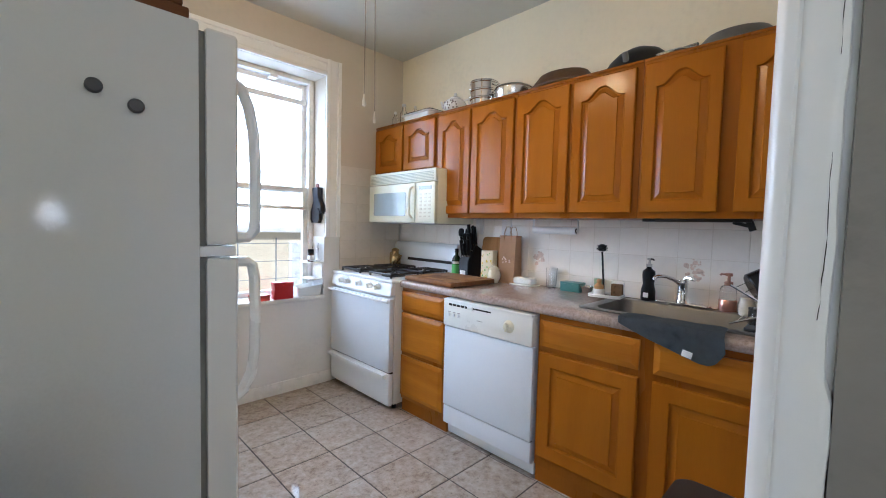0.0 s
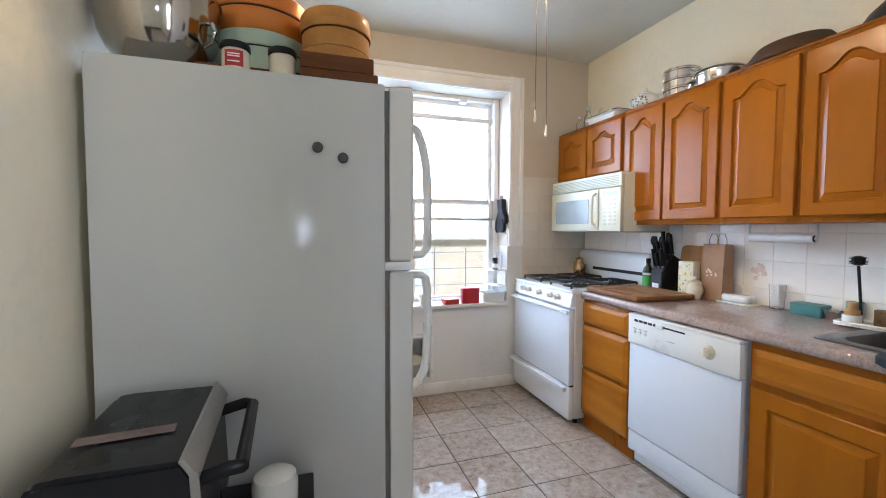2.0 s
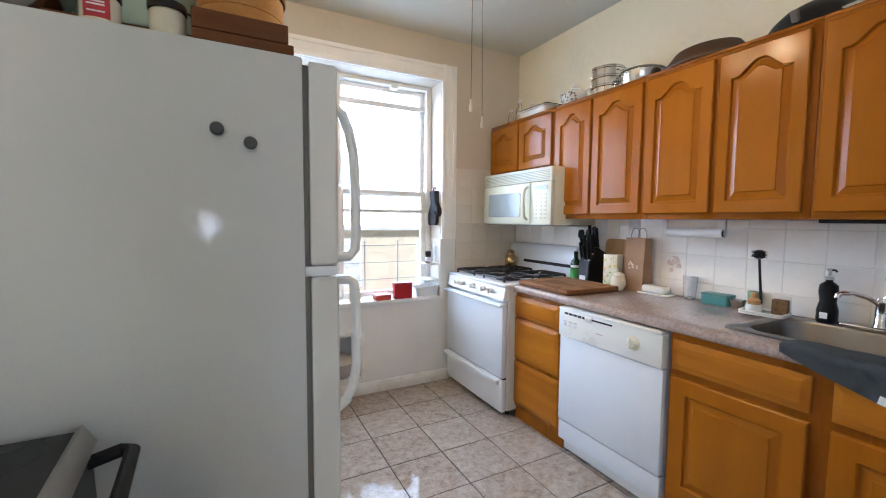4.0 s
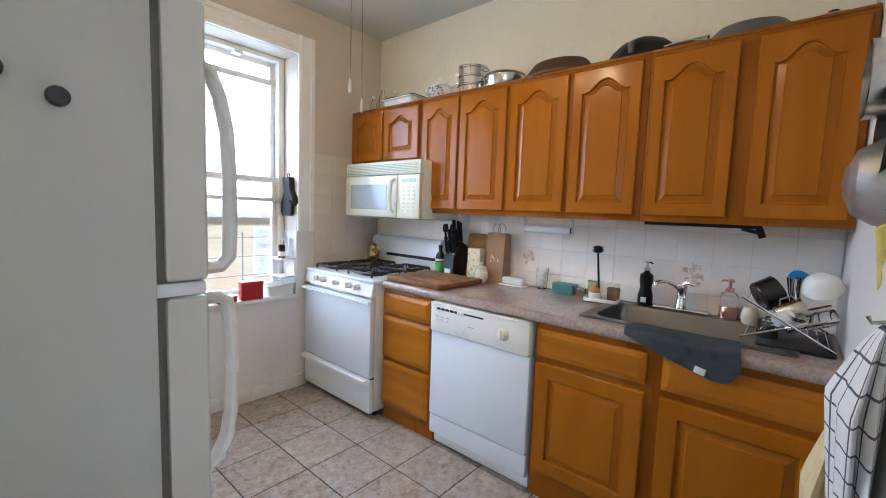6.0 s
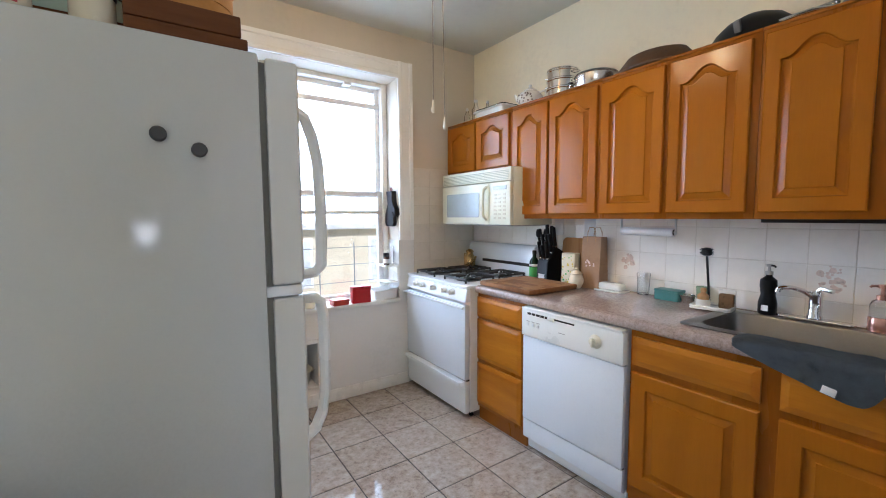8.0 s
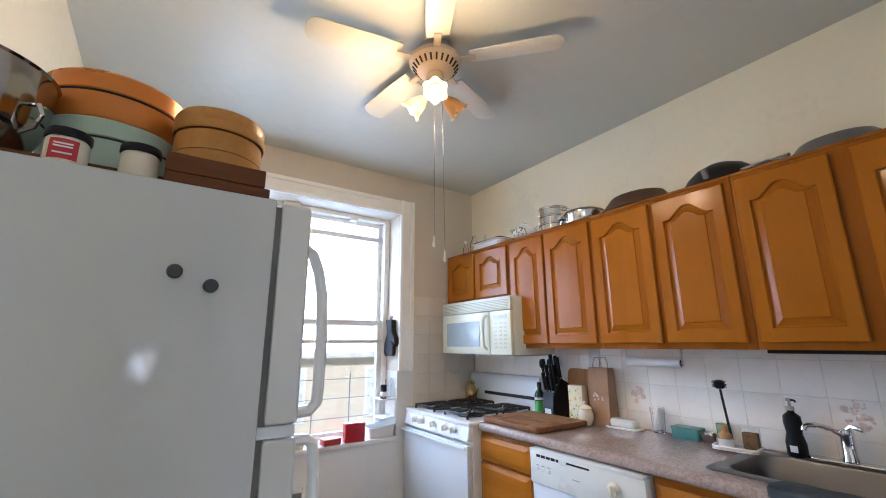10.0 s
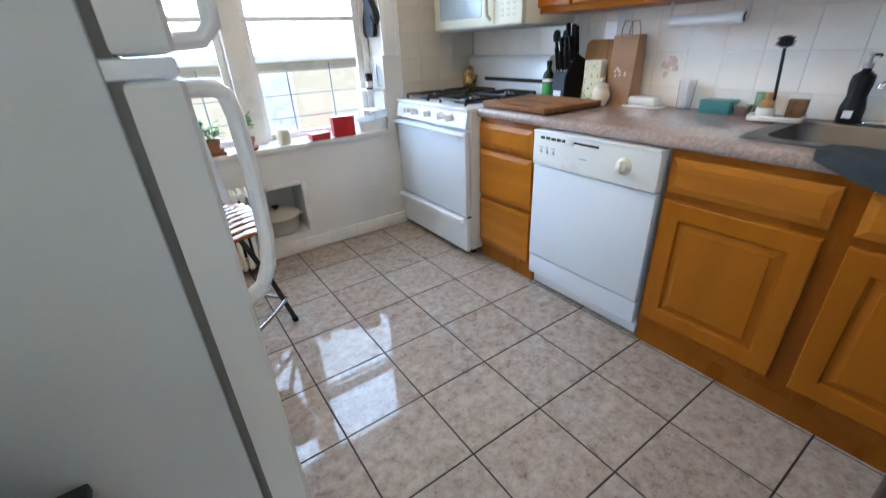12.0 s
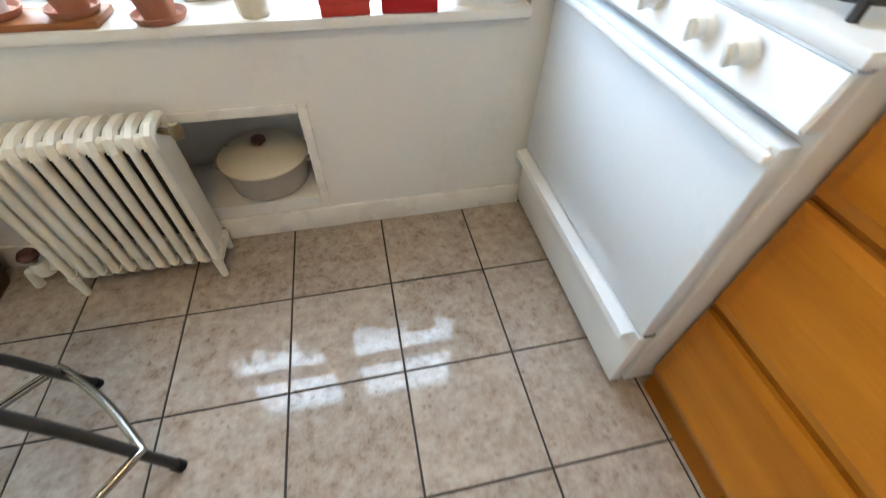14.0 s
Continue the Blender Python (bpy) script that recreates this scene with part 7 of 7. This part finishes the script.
def hung_cloth(name, label, x, z_top, z_bot, half, depth, mat, seed, skew=0.0, cell=0.055):
    """A towel on a hook: gathered at the top, with loose folds that widen downwards."""
    bm = bmesh.new()
    uvl = bm.loops.layers.uv.new("UVMap")
    NU, NV = 40, 22
    rows, us = [], []
    for j in range(NV + 1):
        v = j / NV
        spread = 0.16 + 0.84 * min(1, v / 0.32) ** 0.8 - 0.34 * max(0, (v - 0.34) / 0.66)
        row = []
        for i in range(NU + 1):
            a = 2 * math.pi * i / NU
            fold = 1 + 0.17 * math.sin(5 * a + seed + 1.5 * v) + 0.09 * math.sin(9 * a + 2 * seed)
            px = half * spread * math.cos(a) * fold + skew * v
            py = 0.006 + depth * 0.5 * spread * (1 + math.sin(a) * fold) * 0.95
            z = z_top + (z_bot - z_top) * v + (0.05 * math.sin(a + seed) + 0.03 * math.sin(3 * a)) * v * v
            row.append(bm.verts.new((x + px, YW + max(0.004, py), z)))
        rows.append(row)
    for j in range(NV):
        for i in range(NU):
            f = bm.faces.new((rows[j][i], rows[j][i + 1], rows[j + 1][i + 1], rows[j + 1][i]))
            for loop, (a, b) in zip(f.loops, ((i, j), (i + 1, j), (i + 1, j + 1), (i, j + 1))):
                loop[uvl].uv = (a / NU * 0.62 / cell + 0.35 * b / NV, b / NV * (z_top - z_bot) / cell)
    o = thing(name, label, "towel", (x, YW, z_bot))
    wpart("cloth", bm, mat, o, smooth=70)
    wpart("hook", tube([(x, YW, z_top + 0.012), (x, YW + 0.03, z_top + 0.004), (x, YW + 0.036, z_top + 0.016)], 0.004, 8), STEEL, o)
    return o


hung_cloth("kitchen_towel", "white kitchen towel with dark window check", 1.455, 1.110, 0.64, 0.125, 0.072, CHECK, 0.7)
hung_cloth("cream_towel", "cream yellow towel hanging behind the check towel", 1.690, 0.90, 0.12, 0.080, 0.085, CREAM_CLOTH, 2.1)
hung_cloth("yellow_cloth", "small yellow cloth on a wall hook", 1.400, 1.315, 1.262, 0.026, 0.045, YELLOW_CLOTH, 3.3)

# ---- floor and wall pieces ----
floor = thing("floor", "mottled beige polished stone-look floor tiles with dark grout", "floor", (1.2, 1.0, 0), kind="structure")
wpart("grout_bed", box(-3.4, XR + 0.15, -6.3, YO, -0.10, -0.0022), GROUT, floor, "dark grout lines", smooth=None)
TX, TY, TP = 1.3775, 2.866, 0.3028


def tile_mesh(w, h, gap, t, mat, name):
    """A tile about its centre in x and y, its face at z = 0, with softened edges."""
    bm = bmesh.new()
    w2, h2 = (w - gap) / 2, (h - gap) / 2
    e = 0.0012
    lo = [[bm.verts.new((sx * (w2 - i), sy * (h2 - i), z)) for sx, sy in ((-1, -1), (1, -1), (1, 1), (-1, 1))] for i, z in ((0, -t), (0, -e), (e, 0))]
    for a, b in zip(lo, lo[1:]):
        for i in range(4):
            bm.faces.new((a[i], a[(i + 1) % 4], b[(i + 1) % 4], b[i]))
    bm.faces.new(lo[-1])
    return mesh_of(name, bm, mat)


cache = {}


def lay(name, parent, x0, x1, y0, y1, m, mat, gap, t, tilt=Matrix()):
    key = (name, mat.name, round(x1 - x0, 4), round(y1 - y0, 4))
    if key not in cache:
        cache[key] = tile_mesh(x1 - x0, y1 - y0, gap, t, mat, name)
    ob = new(name, cache[key])
    ob.parent = parent
    ob.matrix_basis = placed(parent).inverted() @ m @ pose((x0 + x1) / 2, (y0 + y1) / 2, 0) @ tilt
    return ob


random.seed(11)
for i in range(-6, 6):
    for j in range(-15, 3):
        x0, x1 = max(XL, TX + TP * (i - 1)), min(XR, TX + TP * i)
        y0, y1 = TY + TP * (j - 1), min(YB, TY + TP * j)
        if x1 - x0 < 0.03 or y1 - y0 < 0.03:
            continue
        lay("tile", floor, x0, x1, y0, y1, Matrix(), FLOOR_TILE, 0.0056, 0.008,
            pose(0, 0, random.uniform(-0.0006, 0.0004), random.uniform(-0.06, 0.06), random.uniform(-0.06, 0.06)))

# wall tiles behind the worktop and stove, and beside the stove
TS = 0.1455
splash = thing("backsplash", "glossy off-white square wall tiles behind worktop and stove", "wall tiles", (XR, 1.6, 1.1), kind="structure")
wpart("grout_bed", box(XR - 0.0045, XR - 0.0005, Y0C, YB - 0.001, CT + 0.001, UZ0 + 0.06), WALL_GROUT, splash, smooth=None)
FACE_R = Matrix(((0, 0, -1, XR - 0.0062), (1, 0, 0, 0), (0, 1, 0, 0), (0, 0, 0, 1)))
for i in range(-4, 17):
    for j in range(-2, 3):
        y0, y1 = max(Y0C, 0.806 + TS * i), min(YB - 0.006, 0.806 + TS * (i + 1))
        z0, z1 = max(CT + 0.001, 1.100 + TS * j), min(UZ0 - 0.001 if y0 < 2.428 else 1.245, 1.100 + TS * (j + 1))
        if y1 - y0 < 0.02 or z1 - z0 < 0.012:
            continue
        lay("wall_tile", splash, y0, y1, z0, z1, FACE_R, WALL_TILE, 0.0022, 0.004)
for cy, cz, size in ((1.75, 1.04, 0.036), (0.87, 1.045, 0.046)):
    bm = bmesh.new()
    for k in range(34):
        a, r = random.uniform(0, 6.28), size * random.random() ** 0.6
        s = random.uniform(0.004, 0.013)
        slab([(px * (0.6 + 0.6 * random.random()), py) for px, py in arc(0, 0, s, 0, 315, 7)], 0, 0.0004, bm, m=FACE_R @ pose(cy + r * math.cos(a), cz + r * 1.15 * math.sin(a), 0.0003 + 0.0004 * k / 34, 0, 0, random.uniform(0, 180)))
    wpart("flower_print", bm, ROSE, splash, "faded rose flower print", smooth=None)
side = thing("side_backsplash", "off-white square wall tiles beside the stove", "wall tiles", (2.27, YB, 1.2), kind="structure")
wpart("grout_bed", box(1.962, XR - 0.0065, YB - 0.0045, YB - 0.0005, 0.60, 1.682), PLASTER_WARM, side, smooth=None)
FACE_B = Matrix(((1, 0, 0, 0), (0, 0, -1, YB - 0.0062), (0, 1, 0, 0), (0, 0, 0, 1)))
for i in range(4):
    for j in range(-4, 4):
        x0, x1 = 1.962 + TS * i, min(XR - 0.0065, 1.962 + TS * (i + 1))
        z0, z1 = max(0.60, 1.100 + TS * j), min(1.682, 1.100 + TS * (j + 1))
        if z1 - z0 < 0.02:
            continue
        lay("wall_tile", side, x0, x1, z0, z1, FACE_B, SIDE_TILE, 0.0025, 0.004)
